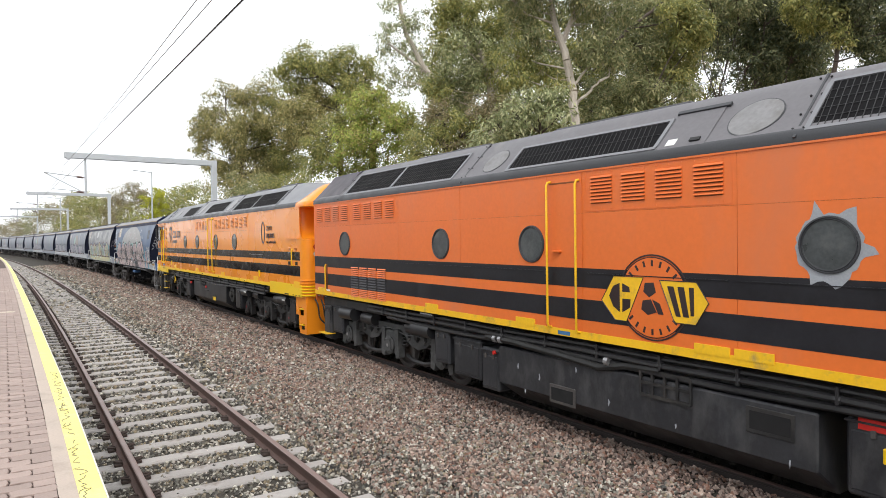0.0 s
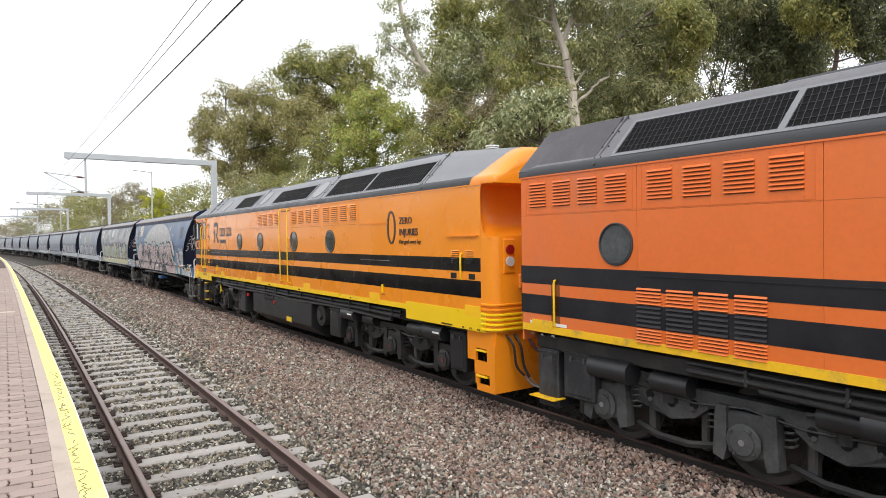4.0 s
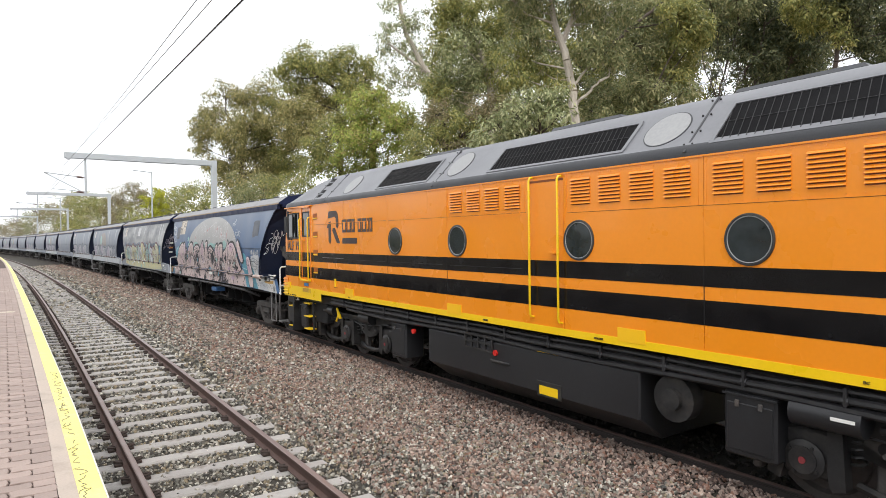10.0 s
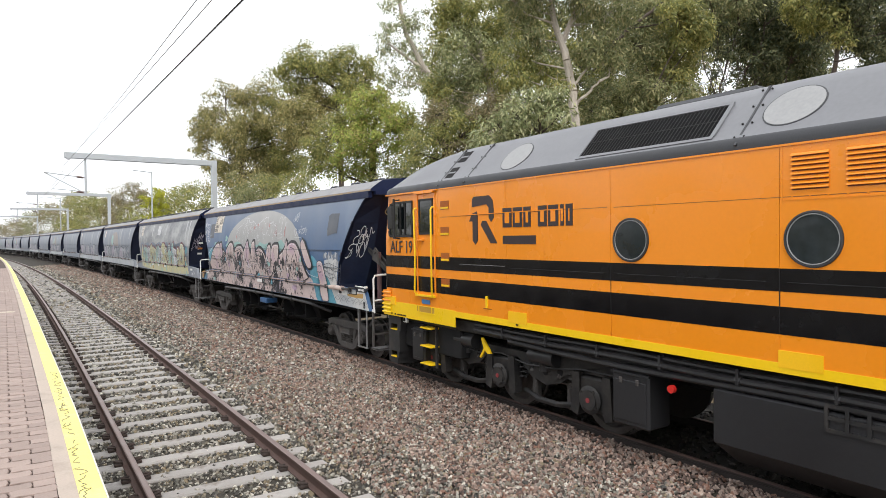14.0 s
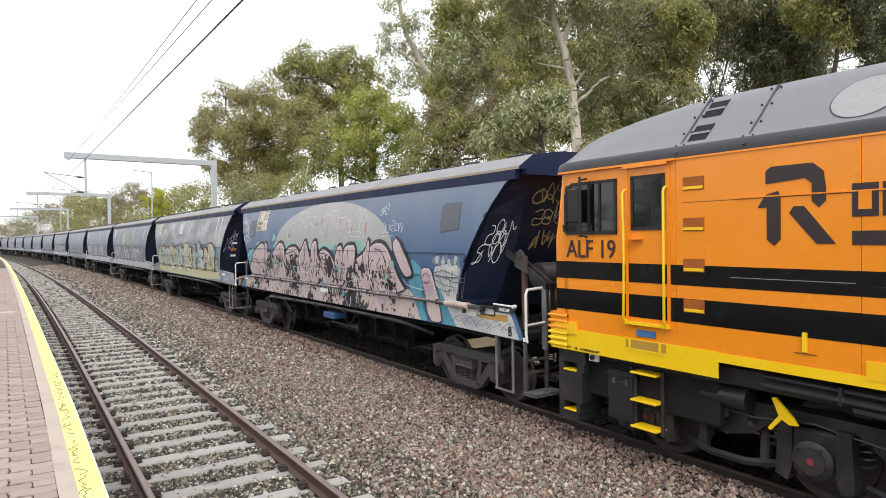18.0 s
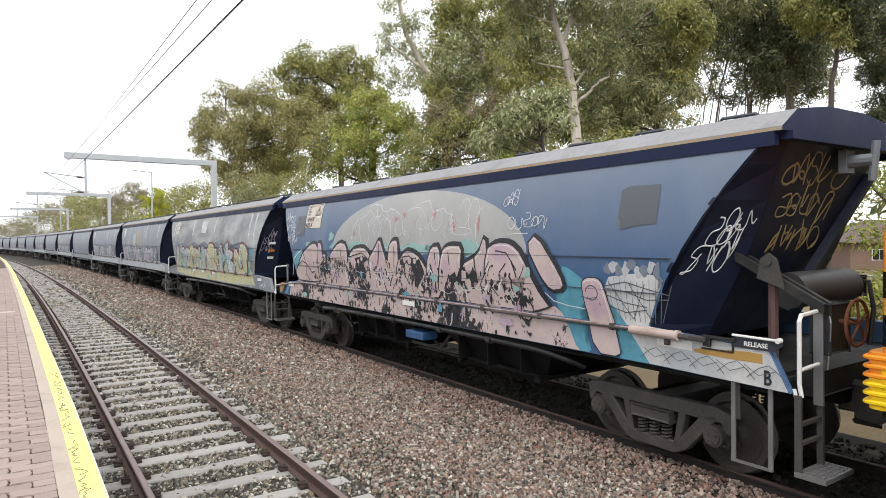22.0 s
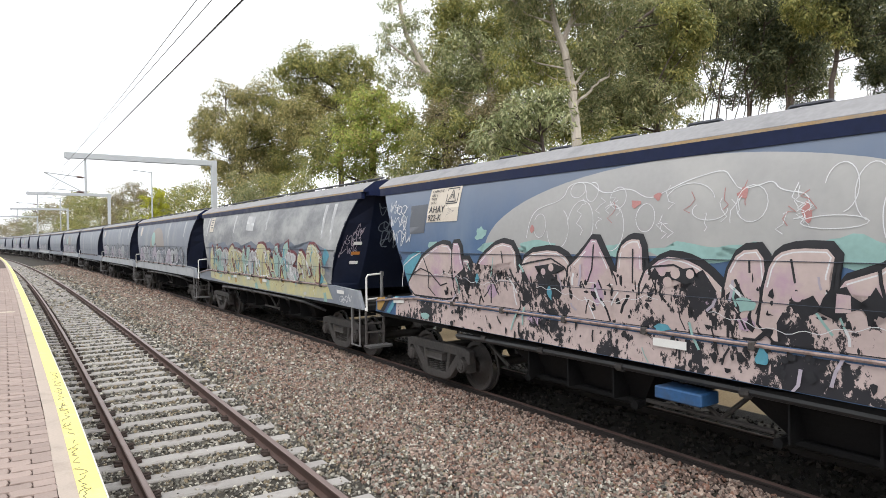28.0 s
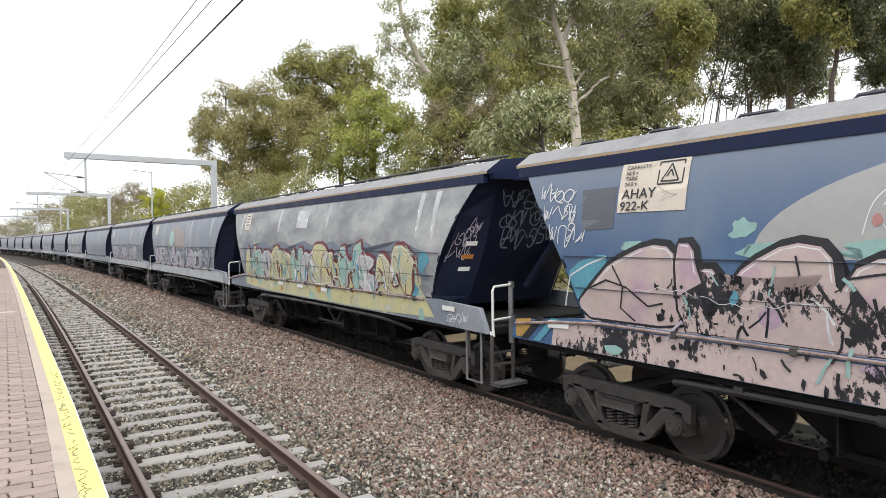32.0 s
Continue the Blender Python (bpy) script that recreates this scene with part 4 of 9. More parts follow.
def porthole(w, y, z, r=.238, pane=None, bead=None):
    bm = bmesh.new()
    n = 40
    prof = [(r + .02, -1.468), (r + .016, -1.488), (r + .002, -1.49), (r - .008, -1.47)]
    rings = [[(x, y + q * math.cos(k * math.tau / n), z + q * math.sin(k * math.tau / n)) for k in range(n)] for q, x in prof]
    vs = [[bm.verts.new(p) for p in g] for g in rings]
    for a, b in zip(vs, vs[1:]):
        for k in range(n):
            bm.faces.new((a[k], a[(k + 1) % n], b[(k + 1) % n], b[k]))
    h = part("porthole", bm, ROOF_DARK, w, "round porthole with a dark rubber rim", True)
    bm = bmesh.new()
    rod(bm, (-1.465, y, z), (-1.477, y, z), r, 40)
    part("pane", bm, pane or PORTHOLE, h, "dull grey pane")
    # added bead; in pale grey it paints the highlight on the rim
    bm = tube(bmesh.new(), [(-1.4795, y + (r - .012) * math.cos(k * math.tau / 40), z + (r - .012) * math.sin(k * math.tau / 40)) for k in range(41)], .006, 5)
    part("rim_bead", bm, bead or ROOF_DARK, h, "thin added bead along the rim", True)


def side_strip(w, name, y0, y1, z0, z1, material, out=.004, label=""):
    bm = bmesh.new()
    plate(bm, [(y0, z0), (y1, z0), (y1, z1), (y0, z1)], -1.464, -1.47 - out)
    return part(name, bm, material, w, label)


def grab_rail(w, y, z0, z1, material=YELLOW, out=.07, bow=.0):
    bm = bmesh.new()
    tube(bm, [(-1.46, y, z0), (-1.47 - out * .7, y, z0 + .01), (-1.47 - out, y, z0 + .05), (-1.47 - out - bow, y, (z0 + z1) / 2), (-1.47 - out, y, z1 - .05), (-1.47 - out * .7, y, z1 - .01), (-1.46, y, z1)], .016, 8)
    return part("grab_rail", bm, material, w, "yellow vertical grab rail", True)


def loco_bogie(w, y, hub):
    cast = DUSTY if hub is STEEL else UNDER
    bogie = part("bogie", box(bmesh.new(), -.9, .9, y - 2.3, y + 2.3, .6, .9, .04), UNDER, w, "black three-axle locomotive bogie")
    for s in (-1, 1):
        bm = bmesh.new()
        top = [(y + 2.45, .95), (y + 2.3, 1.02), (y + .9, 1.0), (y + .6, .93), (y - .6, .93), (y - .9, 1.0), (y - 2.3, 1.02), (y - 2.45, .95)]
        low = []
        for a in (-1.88, 0, 1.88):
            if a > -1.88:
                low += [(y + a - 1.25, .6), (y + a - .94, .52), (y + a - .63, .6)]
            low += [(y + a - .36, .82), (y + a + .36, .82)]
        plate(bm, [(y - 2.45, .75)] + low + [(y + 2.45, .75)] + top, s * 1.0, s * 1.1)
        bmesh.ops.triangulate(bm, faces=[f for f in bm.faces if len(f.verts) > 4])
        part("side_frame", bm, cast, bogie)
        if s > 0:
            continue
        for a in (-.94, .94):
            for d in (-.3, 0, .3):
                part("frame_hole", rod(bmesh.new(), (-1.098, y + a + d, .71 + .04 * abs(d) / .3), (-1.104, y + a + d, .71 + .04 * abs(d) / .3), .055, 14), DEEP, bogie)
        for a in (-1.88, 0, 1.88):
            bm = bmesh.new()
            box(bm, -1.16, -.95, y + a - .22, y + a + .22, .34, .8, .03)
            for d in (-1, 1):
                plate(bm, [(y + a + d * .2, .84), (y + a + d * .33, .84), (y + a + d * .36, .3), (y + a + d * .24, .26), (y + a + d * .2, .4)], -1.18, -1.04)
            rod(bm, (-1.15, y + a, .51), (-1.2, y + a, .51), .17, 20)
            rod(bm, (-1.2, y + a, .51), (-1.215, y + a, .51), .19, 20, .17)
            rod(bm, (-1.2, y + a, .51), (-1.235, y + a, .51), .13, 20)
            for k in range(4):
                t = k * math.tau / 4 + .6
                rod(bm, (-1.21, y + a + .15 * math.cos(t), .51 + .15 * math.sin(t)), (-1.235, y + a + .15 * math.cos(t), .51 + .15 * math.sin(t)), .018, 6)
            ab = part("axle_box", bm, cast, bogie, "round axle box cover", True)
            bm = bmesh.new()
            rod(bm, (-1.23, y + a, .51), (-1.242, y + a, .51), .034, 10)
            part("hub_mark", bm, hub, ab)
            for d in (-1, 1):
                bm = bmesh.new()
                spring(bm, -1.06, y + a + d * .42, .52, .8, .06, 4)
                part("axle_spring", bm, cast, bogie)
                bm = box(bmesh.new(), -1.0, -.88, y + a + d * .58 - .05, y + a + d * .58 + .05, .22, .66, .02)
                rod(bm, (-1.0, y + a + d * .6, .64), (-1.12, y + a + d * .66, .7), .03, 6)
                part("brake_block", bm, BOGIE, bogie)
        for a in (-1.25, .62):
            bm = bmesh.new()
            rod(bm, (-1.16, y + a, .95), (-1.16, y + a + .5, .95), .125, 16)
            rod(bm, (-1.16, y + a + .5, .95), (-1.16, y + a + .62, .93), .04, 8)
            part("brake_cylinder", bm, PIPE, bogie, "black brake cylinder", True)
        bm = bmesh.new()
        tube(bm, [(-1.15, y - 2.4, .88), (-1.14, y - 1.7, .87), (-1.15, y - 1.2, .8), (-1.15, y - .6, .77), (-1.15, y, .85), (-1.15, y + .6, .78), (-1.15, y + 1.3, .84), (-1.14, y + 2.4, .88)], .012, 5)
        part("sand_pipe", bm, PIPE, bogie)
        for a in (-.94, .94):
            bm = bmesh.new()
            box(bm, -1.17, -1.0, y + a - .2, y + a + .2, .92, 1.12, .02)
            rod(bm, (-1.1, y + a, .72), (-1.1, y + a, .95), .09, 10)
            part("damper", bm, UNDER, bogie)
            bm = bmesh.new()
            tube(bm, [(-1.0, y + a - .55, .33), (-1.05, y + a - .2, .27), (-1.05, y + a + .2, .27), (-1.0, y + a + .55, .33)], .045, 6)
            part("brake_rod", bm, UNDER, bogie)
    for a in (-1.88, 0, 1.88):
        wheelset(w, y + a, .51, "black locomotive wheelset")


def loco(label, y0, y1, paint, black, roof_paint, sill, stripes, joints, groups, holes, hub):
    """What both locomotives share: y0 and y1 are the ends of the body."""
    w = thing("diesel_locomotive", label, "locomotive", group="locomotives of the train")
    bm = bmesh.new()
    extrude(bm, [(-1.462, 1.362), (-1.462, 3.46), (1.462, 3.46), (1.462, 1.362)], y0 + (.27 if paint is ORANGE else 0), y1)
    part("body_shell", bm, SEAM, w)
    bm = bmesh.new()
    plate(bm, [(y0, 1.36), (y1, 1.36), (y1, 3.46), (y0, 3.46)], 1.462, 1.47)
    part("far_side_panel", bm, paint, w)
    edges = [y0] + joints + [y1]
    for a, b in zip(edges, edges[1:]):
        for z0, z1 in (((1.36, 3.462),) if paint is ORANGE else ((1.36, 2.938), (2.9405, 3.462))):
            bm = bmesh.new()
            plate(bm, [(a + .0025, z0), (b - .0025, z0), (b - .0025, z1), (a + .0025, z1)], -1.458, -1.47)
            part("side_panel", bm, paint, w)
    bm = bmesh.new()
    for e in joints:
        for k in range(14):
            z = 1.48 + k * .145
            if any(a - .02 < z < b + .02 for a, b in stripes):
                continue
            for d in (-.03, .03):
                rod(bm, (-1.469, e + d, z), (-1.4735, e + d, z), .007, 5)
    for k in range(int((y1 - y0) / .22)):
        for z in ((3.43,) if paint is ORANGE else (3.43, 2.97)):
            rod(bm, (-1.469, y0 + .1 + k * .22, z), (-1.4735, y0 + .1 + k * .22, z), .006, 5)
    tagged(part("rivets", bm, paint, w), kind="stuff")
    for z0, z1 in stripes:
        side_strip(w, "stripe", y0 + .005, y1 - .005, z0, z1, black, .003, "black painted stripe")
    side_strip(w, "yellow_sill", y0 + .01, y1 - .01, 1.355, 1.45, sill, .007, "yellow painted sill strip")
    bm = bmesh.new()
    plate(bm, [(y0, 3.455), (y1, 3.455), (y1, 3.475), (y0, 3.475)], -1.45, -1.482)
    part("drip_rail", bm, paint, w)
    for a, b in groups:
        for k in range(4):
            louvre(w, a + (b - a) * (k + .5) / 4, 3.045, 3.385, (b - a) / 4 * .7, paint)
        bm = bmesh.new()                          # riveted border of the louvre panel
        for c, d, z0, z1 in ((a - .02, b + .02, 2.955, 2.967), (a - .02, a - .008, 2.955, 3.45), (b + .008, b + .02, 2.955, 3.45)):
            plate(bm, [(c, z0), (d, z0), (d, z1), (c, z1)], -1.466, -1.4745)
        for k in range(12):
            for z in (2.985, 3.42):
                rod(bm, (-1.469, a + (b - a) * (k + .5) / 12, z), (-1.476, a + (b - a) * (k + .5) / 12, z), .009, 6)
        part("louvre_border", bm, paint, w)
    for y in holes:
        porthole(w, y, 2.6 if paint is ORANGE else 2.55, pane=PORTHOLE if paint is ORANGE else PANE_DULL, bead=PALE_DISC if paint is ORANGE else None)
    # underframe, pipes
    bm = bmesh.new()
    box(bm, -1.3, 1.3, y0 + .1, y1 - .1, 1.1, 1.3, .02)
    box(bm, -.45, .45, y0 + .3, y1 - .3, .75, 1.1, .02)
    part("underframe", bm, UNDER, w)
    for x, z, r in ((-1.38, 1.27, .026), (-1.39, 1.19, .034)):
        bm = bmesh.new()
        tube(bm, [(x, y, z + .008 * math.sin(y * 2.2)) for y in np.linspace(y0 + 2.6, y1 - 2.6, 30)], r, 7)
        part("pipe", bm, PIPE, w, "", True)
    bm = bmesh.new()
    tube(bm, [(-1.36, y, 1.1 + .02 * math.sin(y * 1.3)) for y in np.linspace(y0 + 3.0, y1 - 3.4, 24)], .04, 7)
    part("pipe", bm, PIPE, w, "", True)
    for y in np.arange(y0 + 2.9, y1 - 2.7, .93):
        bm = bmesh.new()
        box(bm, -1.432, -1.34, y - .016, y + .016, 1.14, 1.31, .006), rod(bm, (-1.39, y - .03, 1.19), (-1.39, y + .03, 1.19), .042, 8)
        part("pipe_clamp", bm, PIPE, w)
    for y in (-6, 6):
        loco_bogie(w, y, hub)
    for d, y in ((-1, y0), (1, y1)):
        bm = bmesh.new()
        box(bm, -.12, .12, min(y, y + d * .42), max(y, y + d * .42), .78, 1.0, .03)
        box(bm, -.19, .19, min(y + d * .26, y + d * .46), max(y + d * .26, y + d * .46), .7, 1.08, .06)
        part("coupler", bm, BOGIE, w)
    return w


def tank(w, y0, y1, z0=.2, z1=1.06, material=None):
    bm = bmesh.new()
    extrude(bm, [(-1.38, z0 + .3), (-1.38, z1 - .02), (-1.36, z1), (1.36, z1), (1.38, z1 - .02), (1.38, z0 + .3), (.95, z0), (-.95, z0)], y0, y1)
    bmesh.ops.bevel(bm, geom=[e for e in bm.edges if abs(e.verts[0].co.y - e.verts[1].co.y) < .01], offset=.02, segments=1, affect="EDGES")
    return part("fuel_tank", bm, material or TANK, w, "dark grey fuel tank")


def equipment_box(w, name, y0, y1, z0, z1, x=-1.36, depth=.4, material=None, label=""):
    """A box under the sill with a raised lid, two latches and a welded lip."""
    mat = material or TANK
    b = part(name, box(bmesh.new(), x, x + depth, y0, y1, z0, z1, .025), mat, w, label)
    part("lid", box(bmesh.new(), x - .012, x + .01, y0 + .04, y1 - .04, z0 + .06, z1 - .12, .008), mat, b)
    part("lip", box(bmesh.new(), x - .02, x + .05, y0 - .008, y1 + .008, z1 - .05, z1 - .03, .004), mat, b)
    for q in (.28, .72):
        part("latch", box(bmesh.new(), x - .028, x, y0 + (y1 - y0) * q - .02, y0 + (y1 - y0) * q + .02, z1 - .16, z1 - .09, .005), BOGIE, b)
    return b


def battery_bracket(w, y0, y1, z0, z1, x=-1.37):
    bm = bmesh.new()
    for z in (z0, z1, (z0 + z1) / 2):
        box(bm, x - .03, x + .12, y0, y1, z - .018, z + .018)
    for k in range(5):
        y = y0 + (y1 - y0) * k / 4
        box(bm, x - .032, x + .12, y - .016, y + .016, z0, z1)
    part("bracket", bm, UNDER, w, "black slotted bracket")


def roof_ring(y, xl, zl, xu, zu, zc, slant=0.0):
    """One rounded cross-section of a locomotive roof, with its top leaned along the body by slant."""
    n = (zu - zl) / (xl - xu)
    r = [(-xl - .03, 3.47), (-xl - .034, zl - .045), (-xl - .016, zl + .005), (-xl + .02, zl + .035), (-xl + .07, zl + .075 * n),
         (-xl + .2, zl + .2 * n), (-xu - .1, zu - .1 * n), (-xu + .03, zu), (-xu + .2, zu + .045), (-.3, zc)]
    r = [(x, y + slant * (z - 3.47), z) for x, z in r]
    return r + [(-x, yy, z) for x, yy, z in reversed(r)]


def roof_shell(w, secs, paint, name="roof"):
    """secs: (y, lower x, lower z, upper x, upper z, crown z)"""
    bm = bmesh.new()
    loft(bm, [roof_ring(*s) for s in secs])
    ob = part(name, bm, [paint, ROOF_DARK], w, "", True)
    # lowest faces go dark: part painted band, part shade of the rounded edge
    for p in ob.data.polygons:
        if p.center.z < 3.6 and abs(p.center.x) > 1.2 and abs(p.normal.y) < .8:
            p.material_index = 1
    return ob


def roof_joint(w, y):
    bm = roof_quad(bmesh.new(), y - .012, y + .012, -.08, 1.0, -.01, .006)
    j = part("roof_joint", bm, ROOF_DARK, w)
    bm = bmesh.new()
    for q in (.06, .3, .62, .92):
        for d in (-.05, .05):
            c = roof_at(y + d, q, .0)
            rod(bm, c, c + Vector((-.713, 0, .701)) * .016, .011, 6)
    part("joint_bolts", bm, RUBBER, j)


def smooth_line(pts, n=5):
    """A soft curve through the points of a hanging hose."""
    v = [Vector(p) for p in pts]
    out = []
    for i in range(len(v) - 1):
        a, b, c, d = v[max(i - 1, 0)], v[i], v[i + 1], v[min(i + 2, len(v) - 1)]
        out += [.5 * (2 * b + (c - a) * t + (2 * a - 5 * b + 4 * c - d) * t * t + (3 * b - a - 3 * c + d) * t ** 3) for t in (k / n for k in range(n))]
    return out + [v[-1]]


PAD = shader("orange_yellow_paint", (0.88, 0.5, 0.009), 0.4, vary=0.06)
# darkened yellow, with the shade of the recess in its colour
RECESS = shader("shaded_recess_yellow", (0.42, 0.24, 0.03), 0.6, vary=0.15)


# ------------------------------------------------ the second locomotive, bright orange, its cab away from the camera
def cab_loco():
    C = 24.7
    L = lambda s: s - C
    w = loco("bright orange diesel locomotive with black stripes and a yellow sill", L(15.36), L(33.66), ORANGE, BLACK_PAINT, ROOF_GREY, YELLOW,
             ((2.115, 2.33), (1.715, 1.975)), [L(s) for s in (19.5, 21.44, 23.47, 24.12, 26.17, 28.2, 30.16, 31.97)],
             [(L(19.55), L(21.4)), (L(21.52), L(23.4)), (L(24.25), L(26.13))], [L(s) for s in (20.95, 23.2, 25.87, 27.9)], HUB_RED)
    roof_shell(w, [(L(15.62), 1.44, 3.57, .835, 4.04, 4.095, -.5), (L(16.2), 1.44, 3.57, .84, 4.115, 4.175), (L(17.05), 1.44, 3.57, .84, 4.18, 4.24), (L(31.9), 1.44, 3.57, .84, 4.18, 4.24),
                   (L(32.2), 1.44, 3.57, .84, 4.165, 4.225), (L(32.6), 1.44, 3.57, .84, 4.13, 4.19), (L(33.0), 1.44, 3.57, .84, 4.085, 4.14), (L(33.4), 1.44, 3.57, .845, 4.02, 4.075),
                   (L(33.62), 1.438, 3.568, .85, 3.975, 4.03), (L(33.73), 1.43, 3.563, .87, 3.93, 3.985), (L(33.79), 1.41, 3.556, .9, 3.87, 3.91), (L(33.83), 1.37, 3.545, .95, 3.79, 3.82), (L(33.84), 1.3, 3.53, 1.0, 3.7, 3.72)], ROOF_GREY)
    for y in (17.05, 21.66, 26.6, 31.19, 31.96):
        roof_joint(w, L(y))
    roof_grille(w, L(17.2), L(21.36), .06, .74, .085, .1, divide=(L(19.4),))
    roof_grille(w, L(22.6), L(25.15), .14, .7, .075, .1)
    roof_grille(w, L(26.95), L(28.8), .14, .74, .05, .0)
    for s, q in ((22.1, .46), (26.2, .5), (30.24, .44)):
        roof_disc(w, L(s), q, .28)
    for q in (.12, .58):
        bm = roof_quad(bmesh.new(), L(31.68), L(31.9), q, q + .3, -.02, .005)
        v = part("roof_vent", bm, DEEP, w, "small square roof vent")
        bm = roof_quad(bmesh.new(), L(31.68), L(31.9), q + .12, q + .16, .0, .014)
        part("vent_bar", bm, ROOF_GREY, v)
    for y in (18.5, 21.0, 24.0, 27.6):
        part("roof_cover", box(bmesh.new(), -.55, .55, L(y) - .7, L(y) + .7, 4.2, 4.3, .05), ROOF_DARK, w)
    bm = bmesh.new()
    rod(bm, (-.55, L(16.2), 4.08), (-.55, L(16.2), 4.165), .09, 16), rod(bm, (-.55, L(16.2), 4.2), (-.55, L(16.2), 4.225), .115, 16), rod(bm, (-.55, L(16.2), 4.15), (-.55, L(16.2), 4.21), .06, 12), rod(bm, (-.55, L(16.2), 4.165), (-.55, L(16.2), 4.18), .115, 16)
    part("roof_ventilator", bm, WHITE, w, "white round roof ventilator", True)
    # rear end: scooped upper part under an orange visor, rounded lower part
    bm = bmesh.new()
    plan = [(-1.47, 15.36), (-1.47, 15.26), (-1.455, 15.17), (-1.41, 15.1), (-1.32, 15.05), (1.32, 15.05), (1.41, 15.1), (1.455, 15.17), (1.47, 15.26), (1.47, 15.36)]
    loft(bm, [[(x, L(s), z) for x, s in plan] for z in (1.2, 2.66)])
    part("end_lower", bm, ORANGE, w, "rounded orange end of the body", True)
    bm = bmesh.new()
    scoop = [(-1.458, 15.62), (-1.466, 15.36), (-1.455, 15.37), (-1.43, 15.4), (-1.38, 15.45), (-1.3, 15.5), (-1.16, 15.545), (-.95, 15.57)]
    scoop += [(-x, y) for x, y in reversed(scoop)]
    loft(bm, [[(x, L(15.1 + (y - 15.1) * q if 0 < k < 15 else y), z) for k, (x, y) in enumerate(scoop)] for z, q in ((2.64, .1), (2.66, .35), (2.7, .62), (2.78, .82), (2.9, .94), (3.05, 1), (3.3, 1), (3.42, .96), (3.475, .9))])
    bmesh.ops.triangulate(bm, faces=[f for f in bm.faces if len(f.verts) > 4])
    part("end_scoop", bm, ORANGE, w, "scooped upper part of the end", True)
    bm = bmesh.new()
    loft(bm, [roof_ring(L(s), xl, zl, xu, zu, zc, k) for s, xl, zl, xu, zu, zc, k in (
        (15.625, 1.441, 3.57, .835, 4.042, 4.098, -.5), (15.45, 1.441, 3.57, .838, 4.02, 4.07, -.4), (15.3, 1.441, 3.57, .845, 3.99, 4.04, -.3), (15.2, 1.44, 3.568, .86, 3.95, 4.0, -.2),
        (15.12, 1.432, 3.563, .9, 3.89, 3.93, -.1), (15.06, 1.41, 3.555, .98, 3.79, 3.82, -.05), (15.03, 1.37, 3.54, 1.08, 3.68, 3.7, 0))])
    part("end_visor", bm, ORANGE, w, "orange sloping end of the roof", True)
    for k in range(6):
        z = 1.22 + k * .075
        bm = bmesh.new()
        loft(bm, [[(x * (1 + o), L(s - o * 1.2 if s < 15.6 else s), z + dz) for x, s in plan] for o, dz in ((.0, 0), (.018, .012), (.018, .032), (0, .046))])
        part("end_rib", bm, YELLOW if k < 4 else ORANGE, w)
    side_strip(w, "yellow_valance", L(15.25), L(17.62), 1.19, 1.5, YELLOW, .009, "deep yellow valance at the end")
    side_strip(w, "yellow_valance", L(31.48), L(33.8), 1.19, 1.46, YELLOW, .009, "deep yellow valance under the cab")
    bm = bmesh.new()
    box(bm, -1.28, -1.06, L(15.03), L(15.06), 2.1, 2.62, .008)
    m = part("marker_light", bm, ORANGE, w, "marker light housing")
    for z, mat in ((2.46, LAMP_RED), (2.28, LAMP_CLEAR)):
        bm = bmesh.new()
        rod(bm, (-1.17, L(15.035), z), (-1.17, L(15.0), z), .075, 18)
        part("lens", bm, mat, m, "round lens", True)
    # pilot with two step holes
    for x0 in (-1.42, 1.38):
        for k, (a, b, c, d) in enumerate(((15.12, 15.8, .92, 1.2), (15.12, 15.3, .72, .92), (15.58, 15.8, .72, .92), (15.12, 15.62, .52, .72), (15.12, 15.24, .36, .52), (15.52, 15.6, .36, .52), (15.12, 15.56, .26, .36))):
            part("step_upright" if k in (1, 2, 4, 5) else "pilot_step", box(bmesh.new(), x0, x0 + .04, L(a), L(b), c, d), ORANGE, w)
    bm = bmesh.new()
    plate_pts = [(-1.42, .95), (-1.42, .27), (1.42, .27), (1.42, .95), (1.38, 1.2), (-1.38, 1.2)]
    loft(bm, [[(x, L(y), z) for x, z in plate_pts] for y in (15.1, 15.14)])
    part("pilot", bm, ORANGE, w, "orange pilot plate")
    for z in (.9, .5):
        bm = box(bmesh.new(), -1.44, -1.2, L(15.3), L(15.56), z - .03, z, .004)
        part("step_edge", bm, YELLOW, w)
    # hoses on the end
    for k, (pts, r, mat) in enumerate((
            ([(-.85, 15.03, 1.95), (-1.0, 14.92, 1.9), (-1.02, 14.85, 1.6), (-.98, 14.86, 1.2), (-.9, 14.75, .95), (-.75, 14.6, .9)], .035, HOSE),
            ([(-1.2, 15.08, 1.15), (-1.18, 14.95, 1.0), (-1.15, 14.92, .7), (-1.05, 14.85, .55)], .025, RUBBER),
            ([(-1.05, 15.08, 1.15), (-1.05, 14.94, 1.0), (-1.02, 14.9, .7), (-.98, 14.82, .52)], .025, RUBBER),
            ([(-1.05, 14.85, .55), (-.95, 14.75, .4), (-.8, 14.6, .42), (-.75, 14.5, .7), (-.85, 14.45, .95)], .018, STEEL),
            ([(-.98, 14.82, .52), (-.85, 14.7, .36), (-.7, 14.6, .4), (-.62, 14.5, .75), (-.7, 14.45, 1.0)], .018, STEEL))):
        pts = smooth_line([(x, L(s), z) for x, s, z in pts])
        bm = tube(bmesh.new(), pts, r * .8, 8)
        part("hose", bm, mat, w, "hanging brake hose", True)
    bm = bmesh.new()
    rod(bm, (-.85, L(15.05), 1.95), (-.95, L(14.9), 1.92), .07, 10)
